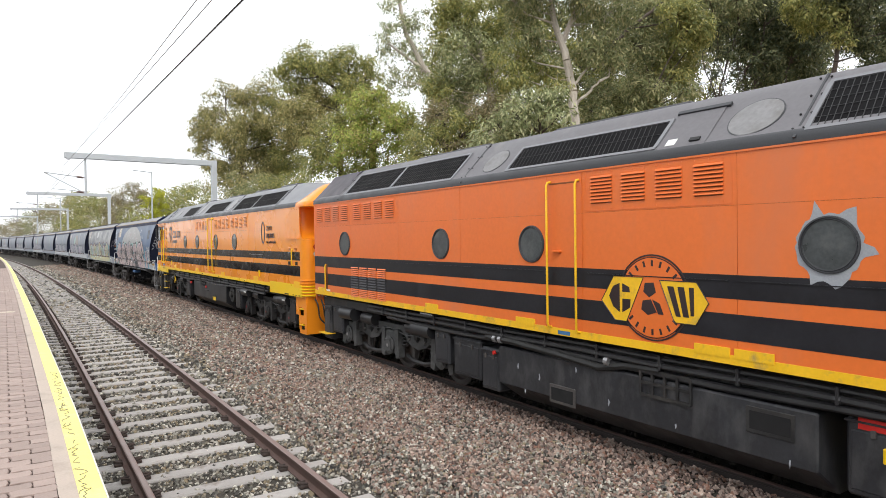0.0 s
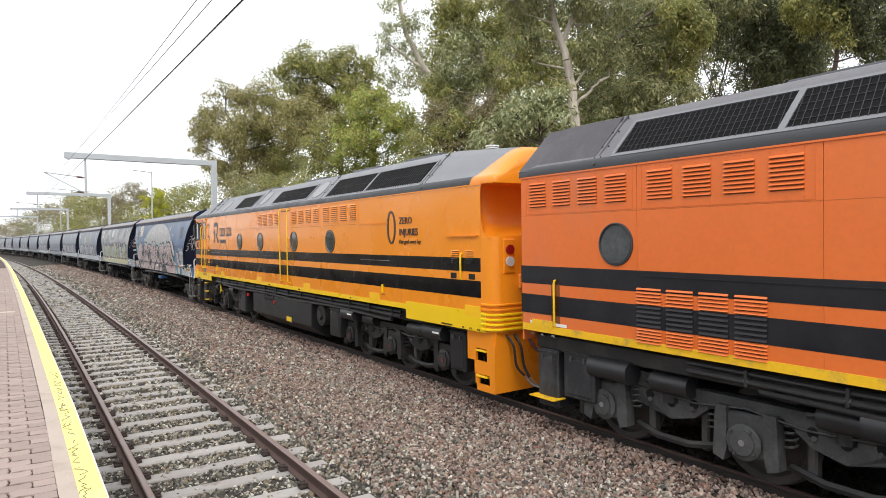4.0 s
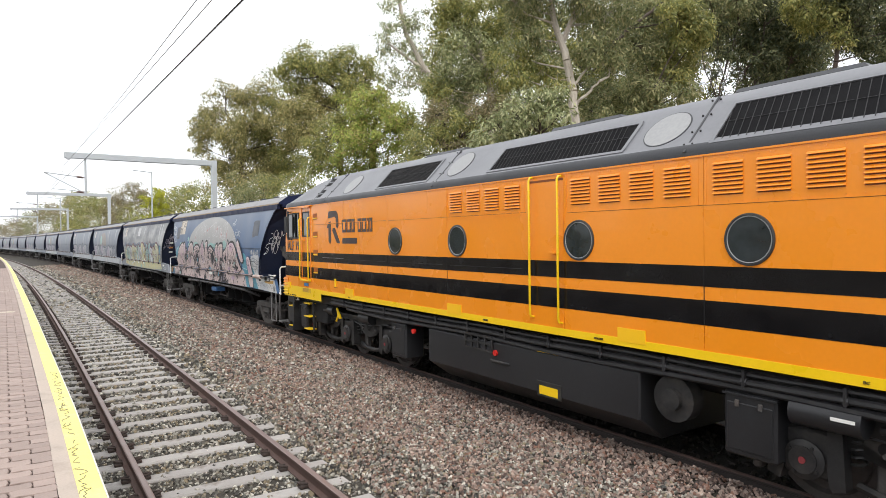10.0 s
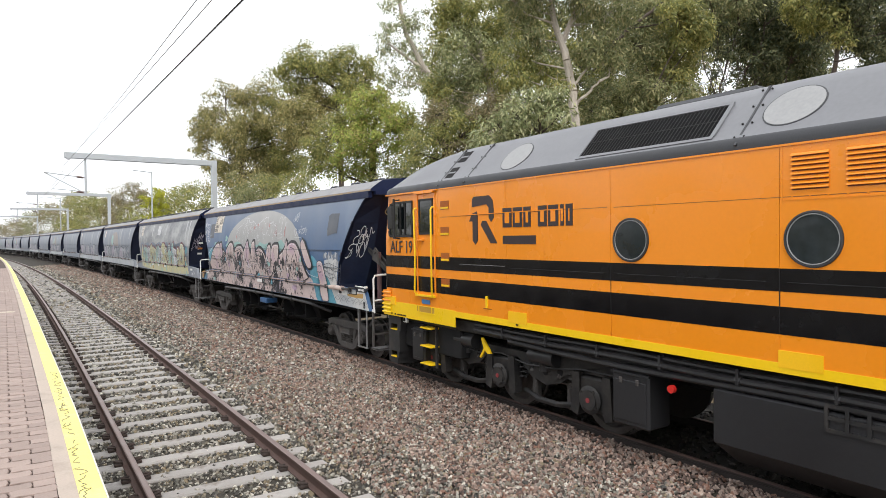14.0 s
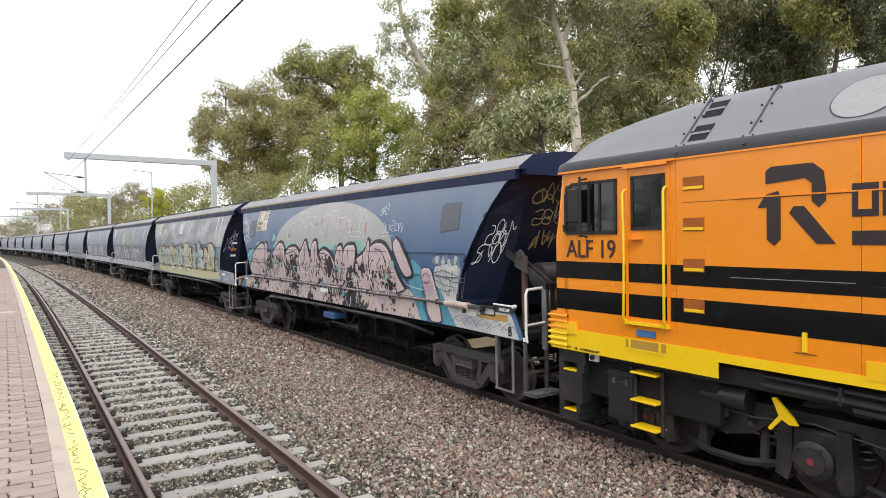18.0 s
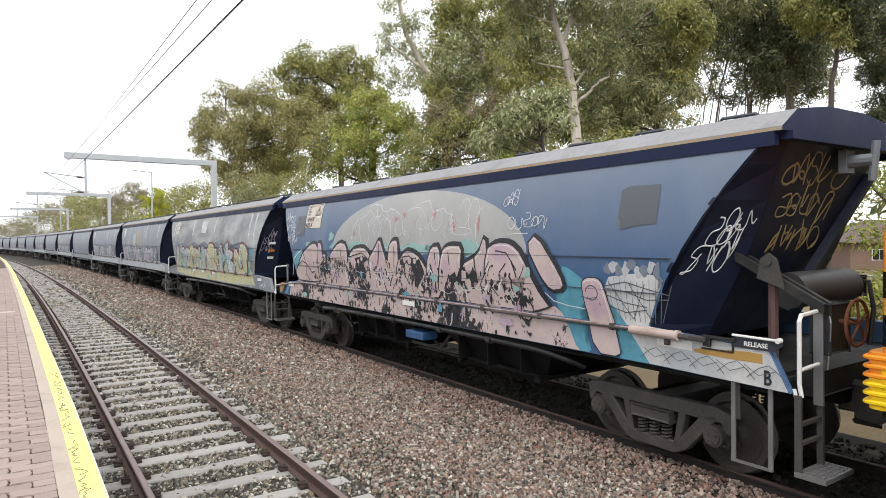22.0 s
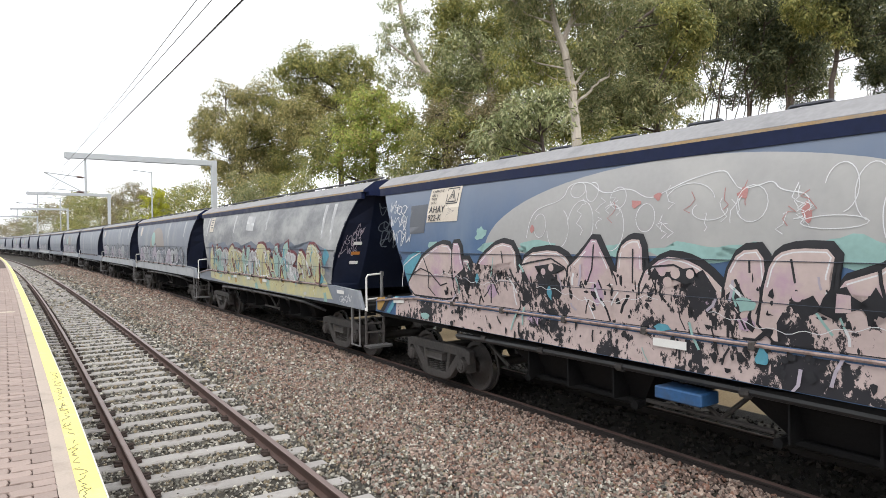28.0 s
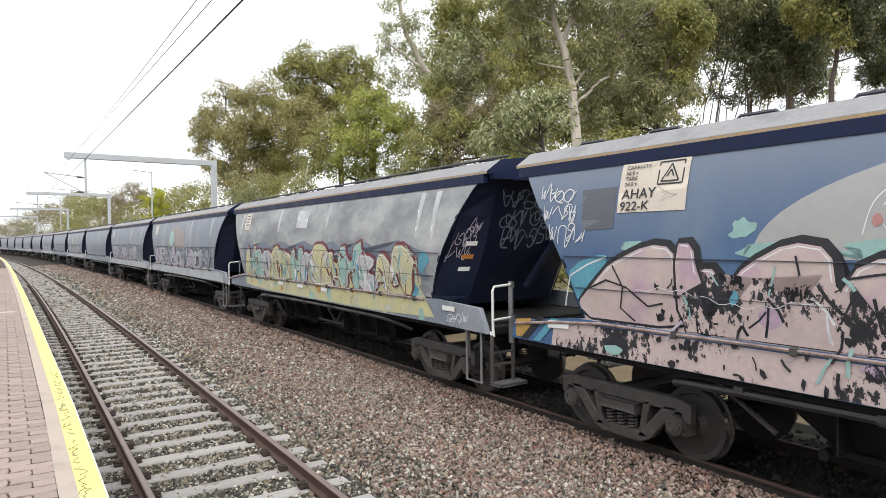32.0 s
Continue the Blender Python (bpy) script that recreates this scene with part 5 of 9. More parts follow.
    box(bm, -1.0, -.75, L(15.0), L(15.06), 1.85, 2.08, .02)
    part("cable_socket", bm, ORANGE, w)
    # hatch, louvres and grab rail by the end
    side_strip(w, "hatch_ledge", L(15.41), L(16.26), 2.665, 2.69, ORANGE, .03)
    for s in (16.03, 15.64):
        for z0 in (2.355, 2.225):
            louvre(w, L(s), z0, z0 + .1, .2, ORANGE if z0 > 2.3 else BLACK_PAINT, 3)
    grab_rail(w, L(15.85), 1.98, 2.4, out=.035)
    # flat near-black strips paint the shade inside these end recesses
    for s in (16.09, 15.59):
        side_strip(w, "step_recess", L(s) - .08, L(s) + .08, 1.99, 2.08, DEEP, .006)
    for a, b, z in ((24.2, 28.15, 2.985), (28.25, 31.9, 2.99), (19.55, 23.4, 2.95)):
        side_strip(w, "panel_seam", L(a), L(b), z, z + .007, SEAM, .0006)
    for s in (26.17, 28.2, 21.44):
        side_strip(w, "stripe_joint", L(s) - .004, L(s) + .004, 1.72, 2.33, DEEP, .0045)
    for a, b in ((24.3, 26.1), (26.3, 28.1), (28.3, 30.1)):
        side_strip(w, "stripe_ledge", L(a), L(b), 2.2, 2.205, TANK, .006)
    side_strip(w, "ledge", L(18.25), L(19.45), 2.94, 2.955, ORANGE, .015)
    side_strip(w, "ledge", L(18.2), L(19.45), 2.22, 2.227, STEEL, .006)
    side_strip(w, "ledge", L(29.0), L(31.3), 3.0, 3.012, ORANGE, .012)
    side_strip(w, "ledge", L(30.2), L(31.35), 2.22, 2.227, STEEL, .006)
    # doors
    for a, b, z0, z1, nm in ((23.47, 24.12, 1.5, 3.4, "engine_room_door"),):
        d = side_strip(w, nm, L(a) + .05, L(b) - .05, z0 + .05, z1, ORANGE, -.002, "orange door in the body side")
        side_strip(d, "door_stripe", L(a) + .03, L(b) - .03, 2.115, 2.33, BLACK_PAINT, .005)
        side_strip(d, "door_stripe", L(a) + .03, L(b) - .03, 1.715, 1.975, BLACK_PAINT, .005)
        bm = box(bmesh.new(), -1.53, -1.46, L(a) + .1, L(a) + .22, 2.42, 2.45, .005)
        part("door_handle", bm, ORANGE, d)
        side_strip(w, "door_head", L(a), L(b), 3.38, 3.41, SEAM, .004)
    grab_rail(w, L(24.06), 1.55, 3.46), grab_rail(w, L(23.51), 1.52, 3.44)
    # yellow patches, latches
    for s, z in ((22.38, 1.49), (18.85, 1.49), (25.98, 1.49), (29.92, 1.5), (15.58, 1.5)):
        side_strip(w, "jacking_pad", L(s) - .2, L(s) + .2, z - .08, z + .08, PAD, .012, "orange-yellow jacking pad")
    for s in (18.5, 30.62):
        bm = box(bmesh.new(), -1.5, -1.47, L(s) - .02, L(s) + .02, 1.58, 1.76, .004)
        part("latch", bm, YELLOW, w)
        side_strip(w, "latch_frame", L(s) - .1, L(s) + .1, 1.56, 1.57, SEAM, .004)
    # cab side
    d = side_strip(w, "cab_door", L(32.1), L(32.6), 1.66, 3.4, ORANGE, -.002, "orange cab door with a dark window")
    for a, b in ((2.115, 2.33), (1.715, 1.975)):
        side_strip(d, "door_stripe", L(32.08), L(32.62), a, b, BLACK_PAINT, .005)
    side_strip(d, "door_pane", L(32.14), L(32.54), 2.74, 3.3, PANE, .006, "dark glass")
    bm = bmesh.new()
    for a, b, c, e in ((32.11, 32.57, 2.71, 2.745), (32.11, 32.57, 3.295, 3.33), (32.11, 32.145, 2.71, 3.33), (32.535, 32.57, 2.71, 3.33)):
        plate(bm, [(L(a), c), (L(b), c), (L(b), e), (L(a), e)], -1.46, -1.484)
    part("door_window_frame", bm, RUBBER, d)
    bm = box(bmesh.new(), -1.53, -1.47, L(32.4), L(32.58), 2.6, 2.625, .005)
    part("door_handle", bm, ORANGE, d)
    side_strip(w, "door_head", L(32.05), L(32.66), 3.42, 3.45, ORANGE, .05)
    for a in (32.06, 32.63):
        side_strip(w, "door_post", L(a) - .02, L(a) + .02, 1.62, 3.42, ORANGE, .012)
    win = side_strip(w, "cab_window", L(32.8), L(33.62), 2.71, 3.3, PANE, .006, "dark sliding cab window")
    bm = bmesh.new()
    for a, b, c, e in ((32.78, 33.6, 2.67, 2.71), (32.78, 33.5, 3.29, 3.325), (32.78, 32.815, 2.67, 3.325), (33.6, 33.64, 2.8, 3.18), (33.2, 33.235, 2.7, 3.3), (33.03, 33.06, 2.7, 3.3)):
        plate(bm, [(L(a), c), (L(b), c), (L(b), e), (L(a), e)], -1.46, -1.49)
    for pts in (((33.5, 3.29), (33.5, 3.325), (33.62, 3.26), (33.6, 3.18), (33.64, 3.18), (33.585, 3.24)), ((33.6, 2.67), (33.66, 2.72), (33.67, 2.8), (33.63, 2.8), (33.62, 2.74), (33.59, 2.71))):
        plate(bm, [(L(a), c) for a, c in pts], -1.46, -1.49)
    part("window_frame", bm, RUBBER, win)
    bm = bmesh.new()
    box(bm, -1.62, -1.56, L(33.28), L(33.47), 2.82, 3.24, .015)
    rod(bm, (-1.59, L(33.26), 2.64), (-1.59, L(33.26), 3.38), .02, 6)
    rod(bm, (-1.59, L(33.26), 3.34), (-1.47, L(33.26), 3.36), .012, 6), rod(bm, (-1.59, L(33.26), 2.66), (-1.47, L(33.26), 2.64), .012, 6)
    part("mirror", bm, RUBBER, w, "black folding mirror on the cab")
    grab_rail(w, L(32.64), 1.66, 3.18, bow=-.02), grab_rail(w, L(32.08), 1.66, 3.18)
    side_strip(w, "door_sill", L(32.05), L(32.65), 1.63, 1.66, YELLOW, .05, "yellow door sill")
    for k in range(4):
        z = 3.19 - k * .43
        r = side_strip(w, "step_recess", L(31.63), L(31.88), z - .07, z + .07, HOLE, .005, "recessed step hole")
        side_strip(r, "step_edge", L(31.64), L(31.87), z - .06, z - .03, YELLOW, .014, "yellow step edge")
    r = side_strip(w, "step_recess", L(32.1), L(32.66), 1.34, 1.45, RECESS, .011)
    side_strip(r, "step_bar", L(32.1), L(32.66), 1.325, 1.35, YELLOW, .016)
    for s in (32.18, 32.6):
        side_strip(r, "step_bar", L(s) - .016, L(s) + .016, 1.34, 1.45, YELLOW, .016)
    side_strip(w, "blue_sign", L(32.24), L(32.5), 1.5, 1.575, BLUE, .012, "small blue notice")
    def nose(grow=0.0, back=0.0):
        half = [(-1.47 - grow, 33.6), (-1.47 - grow, 33.78 - back + grow), (-1.462 - grow, 33.815 - back + grow), (-1.43 - grow, 33.845 - back + grow), (-1.36, 33.865 - back + grow)]
        return half + [(-x, y) for x, y in reversed(half)]
    bm = bmesh.new()
    loft(bm, [[(x, L(y), z) for x, y in nose(0, b)] for z, b in ((1.2, 0), (2.62, 0), (2.7, .012), (2.8, .035), (3.1, .08), (3.46, .13))])
    part("cab_nose", bm, ORANGE, w, "orange nose of the cab", True)
    for z0, z1 in ((2.115, 2.33), (1.715, 1.975)):
        bm = bmesh.new()
        loft(bm, [[(x, L(y), z) for x, y in nose(.004)] for z in (z0, z1)])
        part("stripe", bm, BLACK_PAINT, w, "black painted stripe")
    bm = bmesh.new()
    loft(bm, [[(x, L(y), z) for x, y in nose(.02, -.08)] for z in (1.46, 1.66)])
    part("nose_apron", bm, ORANGE, w, "", True)
    bm = bmesh.new()
    loft(bm, [[(x, L(y), z) for x, y in nose(.02, -.08)] for z in (1.19, 1.46)])
    part("nose_apron", bm, YELLOW, w, "yellow apron of the nose", True)
    for k in range(6):
        z = 1.22 + k * .075
        bm = bmesh.new()
        loft(bm, [[(x, L(y if y < 33.7 else y + 2 * (o - .02)), z + dz) for x, y in nose(o, -.08)] for o, dz in ((.02, 0), (.034, .012), (.034, .03), (.02, .044))])
        part("end_rib", bm, YELLOW if k < 3 else ORANGE, w)
    side_strip(w, "jacking_pad", L(33.44), L(33.83), 1.4, 1.55, PAD, .028, "orange-yellow jacking pad")
    side_strip(w, "drip_strip", L(31.96), L(33.72), 3.45, 3.475, ORANGE, .045)
    bm = box(bmesh.new(), -1.4, -1.36, L(33.17), L(33.32), 1.08, 1.18, .006)
    lamp = part("coupler_lamp", bm, WHITE, w, "small white coupler lamp box")
    part("lens", rod(bmesh.new(), (-1.4, L(33.25), 1.13), (-1.43, L(33.25), 1.13), .03, 10), RUBBER, lamp)
    bm = box(bmesh.new(), -1.28, 1.28, L(31.6), L(33.75), .62, 1.2, .02)
    part("pilot_frame", bm, DEEP, w)
    for x0 in (-1.42, 1.0):
        for k, (a, b, c, d) in enumerate(((33.36, 33.83, 1.02, 1.2), (33.38, 33.5, .9, 1.02), (33.74, 33.83, .9, 1.02), (33.42, 33.83, .5, .9), (33.46, 33.52, .38, .5), (33.74, 33.83, .38, .5), (33.49, 33.83, .27, .38))):
            part("step_upright" if k in (1, 2, 4, 5) else "pilot_step", box(bmesh.new(), x0, x0 + .42, L(a), L(b), c, d), UNDER, w)
    for z in (.905, .385):
        part("step_edge", box(bmesh.new(), -1.435, -1.2, L(33.52), L(33.74), z, z + .02, .004), YELLOW, w)
    equipment_box(w, "sand_box", L(32.62), L(33.06), .42, 1.02)
    bm = bmesh.new()
    box(bm, -1.37, -1.33, L(32.66), L(32.7), .38, 1.1), box(bm, -1.37, -1.33, L(32.22), L(32.26), .38, 1.1)
    part("step_frame", bm, UNDER, w)
    for z in (1.06, .74, .43):
        part("step_tread", box(bmesh.new(), -1.46, -1.26, L(32.26), L(32.62), z - .008, z + .015, .004), YELLOW, w, "yellow step tread")
    # tank and boxes
    tank(w, L(22.35), L(26.93))
    equipment_box(w, "sand_box", L(20.75), L(21.3), .42, 1.08)
    equipment_box(w, "sand_box", L(27.75), L(28.3), .38, 1.05)
    equipment_box(w, "end_box", L(15.95), L(16.4), .45, 1.12)
    bm = bmesh.new()
    rod(bm, (-1.3, L(21.95), .82), (-1.12, L(21.95), .82), .26, 20), rod(bm, (-1.36, L(21.95), .82), (-1.3, L(21.95), .82), .12, 14)
    part("brake_unit", bm, UNDER, w, "", True)
    for s in (20.3, 16.9):
        bm = rod(bmesh.new(), (-1.28, L(s) - .3, 1.0), (-1.28, L(s) + .32, 1.0), .14, 18)
        part("air_cylinder", bm, TANK, w, "black air cylinder", True)
        part("cylinder_label", box(bmesh.new(), -1.425, -1.415, L(s) - .26, L(s) - .06, 1.0, 1.03), WHITE, w)
    battery_bracket(w, L(25.1), L(25.8), .9, 1.12)
    for s, z in ((25.02, .9), (27.42, .95)):
        bm = rod(bmesh.new(), (-1.41, L(s), z), (-1.36, L(s), z), .045, 12)
        part("red_valve", bm, RED, w, "red valve cap", True)
    bm = box(bmesh.new(), -1.4, -1.3, L(24.7), L(25.15), .75, .79, .01)
    part("valve_tray", bm, UNDER, w)
    p = part("tank_step", box(bmesh.new(), -1.39, -1.377, L(23.63), L(24.1), .45, .66, .004), UNDER, w)
    part("step_back", box(bmesh.new(), -1.393, -1.388, L(23.69), L(24.05), .48, .6), YELLOW, p, "yellow step recess")
    part("tank_top_mark", box(bmesh.new(), -1.39, -1.25, L(23.6), L(24.1), 1.06, 1.072), YELLOW, w)
    bm = plate(bmesh.new(), [(L(31.03), 1.06), (L(30.99), 1.07), (L(30.82), .9), (L(30.78), .84), (L(30.86), .83), (L(30.93), .87), (L(31.04), .74), (L(31.07), .76), (L(30.96), .9)], -1.3, -1.27)
    part("handbrake_tag", bm, YELLOW, w, "yellow tag on the bogie")
    # numbers and words
    lettering("cab_number", "ALF 19", .315, w, LOGO_DARK, on_side(L(33.61), 2.385), .89, "dark cab number", bold=.001)
    lettering("slogan_word", "ZERO", .175, w, LOGO_DARK, on_side(L(17.83), 2.915), 1.03, bold=.0012)
    lettering("slogan_word", "INJURIES", .175, w, LOGO_DARK, on_side(L(17.83), 2.705), .99, bold=.0012)
    lettering("slogan_line", "Our goal every day", .105, w, LOGO_DARK, on_side(L(17.84), 2.555), .93)
    for text, s, z in (("BC", 29.95, 1.385), ("COUPLER LIGHT", 33.38, 1.215), ("C.P.", 33.6, 1.22), ("M.R.", 33.79, 1.23), ("I.R.", 33.48, 1.215), ("COUPLER LIGHT", 16.45, 1.21), ("I.R.", 15.86, 1.21), ("C.P.", 15.66, 1.21), ("M.R.", 15.46, 1.21), ("DIESEL", 25.2, 1.385), ("WATER", 22.95, 1.385), ("BC", 19.95, 1.385)):
        lettering("stencil", text, .036, w, LOGO_DARK, on_side(L(s), z, -1.494 if s > 33.5 else -1.483), 1.2)
    n = 40
    bm = bmesh.new()
    outer = [(L(18.13) + .165 * math.cos(k * math.tau / n), 2.855 + .315 * math.sin(k * math.tau / n)) for k in range(n)]
    inner = [(L(18.13) + .105 * math.cos(k * math.tau / n), 2.855 + .275 * math.sin(k * math.tau / n)) for k in range(n)]
    rims = [[bm.verts.new((x, y, z)) for y, z in ring] for ring, x in ((outer, -1.468), (outer, -1.478), (inner, -1.478), (inner, -1.468))]
    for a, b in zip(rims, rims[1:]):
        for k in range(n):
            j = (k + 1) % n
            bm.faces.new((a[k], a[j], b[j], b[k]))
    part("slogan_zero", bm, LOGO_DARK, w, "tall dark painted zero")
    # the maker's mark as plain strokes, its name as plain bars
    for pts in ([(30.98, 3.12), (30.98, 3.24), (30.93, 3.28), (30.55, 3.28), (30.46, 3.2), (30.44, 3.05), (30.44, 2.94), (30.5, 2.88), (30.56, 2.94), (30.56, 3.1), (30.62, 3.15)],
                [(31.06, 2.9), (30.98, 3.02), (30.86, 3.05), (30.84, 2.98), (30.84, 2.6), (30.9, 2.54), (30.97, 2.6), (30.97, 2.9)],
                [(30.76, 2.84), (30.72, 2.9), (30.63, 2.9), (30.36, 2.56), (30.52, 2.56)]):
        bm = plate(bmesh.new(), [(L(s), z) for s, z in pts], -1.468, -1.477)
        part("emblem_stroke", bm, LOGO_DARK, w, "dark emblem stroke")
    for a, b, z0, z1 in ((30.23, 30.03, 2.79, 3.07), (30.0, 29.8, 2.79, 3.07), (29.77, 29.62, 2.79, 3.07), (29.47, 29.3, 2.79, 3.07), (29.27, 29.08, 2.79, 3.07), (29.04, 28.98, 2.79, 3.07), (28.94, 28.82, 2.79, 3.07),
                         (30.23, 29.52, 2.55, 2.7)):
        bar = side_strip(w, "name_bar", L(b), L(a), z0, z1 if z1 > 2.75 else z0 + .12, LOGO_DARK, .007, "dark bar of lettering")
        if z1 > 2.75:
            side_strip(bar, "bar_gap", L(b) + .05, L(a) - .05, z0 + .06, z1 - .06, ORANGE, .0085)
    return w


# ------------------------------------------------ the leading locomotive, older, faded orange
def old_loco():
    C = 5.25
    L = lambda s: s - C
    w = loco("faded orange diesel locomotive with worn black stripes", L(-3.9), L(14.37), ORANGE_OLD, BLACK_OLD, ROOF_OLD, YELLOW_OLD,
             ((2.01, 2.25), (1.6, 1.86)), [L(s) for s in (-.2, 3.61, 5.68, 6.32, 8.33, 10.33, 12.36)],
             [(L(3.68), L(5.6)), (L(10.42), L(12.28)), (L(12.44), L(14.25))], [L(s) for s in (-.8, 2.76, 6.63, 8.9, 12.67)], STEEL)
    roof_shell(w, [(L(-3.9), 1.44, 3.57, .84, 4.18, 4.24), (L(14.1), 1.44, 3.57, .84, 4.18, 4.24), (L(14.42), 1.43, 3.56, .82, 4.12, 4.18)], ROOF_OLD)
    part("end_plate", box(bmesh.new(), -1.45, 1.45, L(14.37), L(14.4), 1.2, 3.5, .01), ORANGE_OLD, w, "faded orange flat end")
    for z0, z1 in ((2.01, 2.25), (1.6, 1.86)):
        part("stripe", box(bmesh.new(), -1.452, 1.452, L(14.37), L(14.404), z0, z1), BLACK_OLD, w)
    for y in (3.05, 8.3, 13.0):
        roof_joint(w, L(y))
    roof_grille(w, L(4.66), L(7.22), .1, .62, .075, .1)
    roof_grille(w, L(8.68), L(12.74), .08, .76, .07, .07, net=True, divide=(L(10.74),))
    roof_grille(w, L(-1.2), L(2.94), .05, .8, .06, .06, net=True)
    bm = roof_quad(bmesh.new(), L(13.06), L(14.1), -.03, .98, -.01, .006)
    part("roof_band", bm, PLUM, w, "sooty dark end of the roof")
    bm = roof_quad(bmesh.new(), L(14.1), L(14.43), -.03, .96, -.02, .004)
    part("roof_band", bm, PLUM, w)
    roof_disc(w, L(3.57), .4, .27, face=OLD_DISC), roof_disc(w, L(7.72), .4, .24, face=OLD_DISC)
    bm = roof_quad(bmesh.new(), L(4.0), L(4.58), .03, .72, -.01, .012)
    h = part("roof_hatch", bm, ROOF_OLD, w, "grey roof hatch")
    part("hatch_latch", roof_quad(bmesh.new(), L(4.08), L(4.2), .1, .16, .0, .03), RUBBER, h)
    part("hatch_label", roof_quad(bmesh.new(), L(4.38), L(4.5), .08, .2, .0, .016), WHITE, h)
    part("hatch_rail", roof_quad(bmesh.new(), L(3.95), L(4.6), .72, .78, .0, .03), ROOF_DARK, h)
    for y in (6.0, 10.0, 1.0):
        part("roof_cover", box(bmesh.new(), -.5, .5, L(y) - 1.2, L(y) + 1.2, 4.2, 4.29, .04), ROOF_DARK, w)
    d = side_strip(w, "engine_room_door", L(5.75), L(6.24), 1.5, 3.32, ORANGE_OLD, -.002, "faded orange door in the body side")
    side_strip(d, "door_stripe", L(5.75), L(6.24), 2.01, 2.25, BLACK_OLD, .005)
    side_strip(d, "door_stripe", L(5.75), L(6.24), 1.6, 1.86, BLACK_OLD, .005)
    part("door_handle", box(bmesh.new(), -1.52, -1.46, L(6.05), L(6.18), 2.44, 2.465, .004), ORANGE_OLD, d)
    grab_rail(w, L(6.25), 1.45, 3.37, YELLOW_OLD), grab_rail(w, L(5.73), 1.43, 3.36, YELLOW_OLD)
    side_strip(w, "door_head", L(5.73), L(6.27), 3.33, 3.35, SEAM, .004)
    # side vent low down
    for k in range(4):
        for z0, z1, mat in ((1.42, 1.6, ORANGE_OLD), (1.6, 1.86, BLACK_OLD), (1.86, 2.06, ORANGE_OLD)):
            louvre(w, L(12.2 - k * .4), z0, z1, .33, mat, 5)
    r = side_strip(w, "step_recess", L(13.62), L(13.78), 1.45, 2.08, SEAM, .003)
    grab_rail(w, L(13.7), 1.46, 2.07, YELLOW_OLD, .03)
    for s in (3.89, 3.44, 6.77, 9.2, 13.95):
        side_strip(w, "jacking_pad", L(s) - .2, L(s) + .2, 1.42, 1.52, YELLOW_OLD, .014, "chipped yellow jacking pad")
    side_strip(w, "primer_patch", L(13.5), L(14.2), 1.46, 1.5, WHITE, .005)
    side_strip(w, "blue_sign", L(5.9), L(6.12), 1.37, 1.42, BLUE, .009, "small blue notice")
    # torn paint round one porthole
    g = random.Random(3)
    n = 44
    star = []
    for k in range(n):
        a = k * math.tau / n
        reach = .275 + .03 * g.random()
        for c, wd, h in ((1.0, .25, .16), (1.9, .14, .2), (-.1, .2, .18), (-1.3, .45, .1), (-2.0, .2, .09)):
            reach += h * max(0, 1 - abs((a - c + math.pi) % math.tau - math.pi) / wd) * g.uniform(.6, 1)
        star.append((L(2.76) - reach * math.cos(a), 2.53 + reach * math.sin(a)))
    bm = plate(bmesh.new(), star, -1.466, -1.4735)
    part("bare_patch", bm, GREY_PATCH, w, "bare grey patch where paint has peeled")
    for a, b in ((.4, 3.58), (3.7, 5.6), (6.4, 8.3), (8.4, 12.3)):
        side_strip(w, "ledge", L(a), L(b), 2.185, 2.195, BLACK_OLD, .012)
    # round emblem: two rings, two hexagon halves, unread letters as bars
    cy, cz = L(4.62), 1.955
    for r0, r1 in ((.485, .468), (.455, .446)):
        bm = bmesh.new()
        for k in range(48):
            a, b = k * math.tau / 48, (k + 1) * math.tau / 48
            plate(bm, [(cy + r0 * math.cos(a), cz + r0 * math.sin(a)), (cy + r0 * math.cos(b), cz + r0 * math.sin(b)), (cy + r1 * math.cos(b), cz + r1 * math.sin(b)), (cy + r1 * math.cos(a), cz + r1 * math.sin(a))], -1.468, -1.479)
        part("emblem_ring", bm, LOGO_DARK, w, "thin dark ring")
    bm = bmesh.new()
    rod(bm, (-1.468, cy, cz), (-1.4765, cy, cz), .444, 48)
    part("emblem_disc", bm, ORANGE_OLD, w, "orange disc of the emblem")
    for outl, bars in (([(.74, -.08), (.55, .22), (.12, .22), (.36, -.3), (.53, -.3)], ([(.56, .1), (.46, .14), (.46, -.2), (.56, -.14), (.62, -.02)], [(.42, .14), (.32, .1), (.31, .04), (.42, .04)], [(.42, -.04), (.3, -.04), (.31, -.14), (.42, -.2)])),
                       ([(-.1, .2), (-.56, .2), (-.7, -.01), (-.55, -.25), (-.29, -.25)], ([(-.2, .14), (-.28, .14), (-.37, -.18), (-.31, -.18)], [(-.33, .14), (-.41, .14), (-.47, -.18), (-.4, -.18)], [(-.47, .14), (-.53, .14), (-.53, -.16), (-.49, -.16)]))):
        hx = part("emblem_wing", plate(bmesh.new(), [(cy + y, cz + z) for y, z in outl], -1.468, -1.4795), YELLOW_OLD, w, "yellow half hexagon")
        edge = tube(bmesh.new(), [(-1.479, cy + y, cz + z) for y, z in outl + outl[:1]], .006, 4)
        part("wing_edge", edge, LOGO_DARK, hx)
        for q in bars:
            part("emblem_bar", plate(bmesh.new(), [(cy + y, cz + z) for y, z in q], -1.47, -1.482), LOGO_DARK, hx)
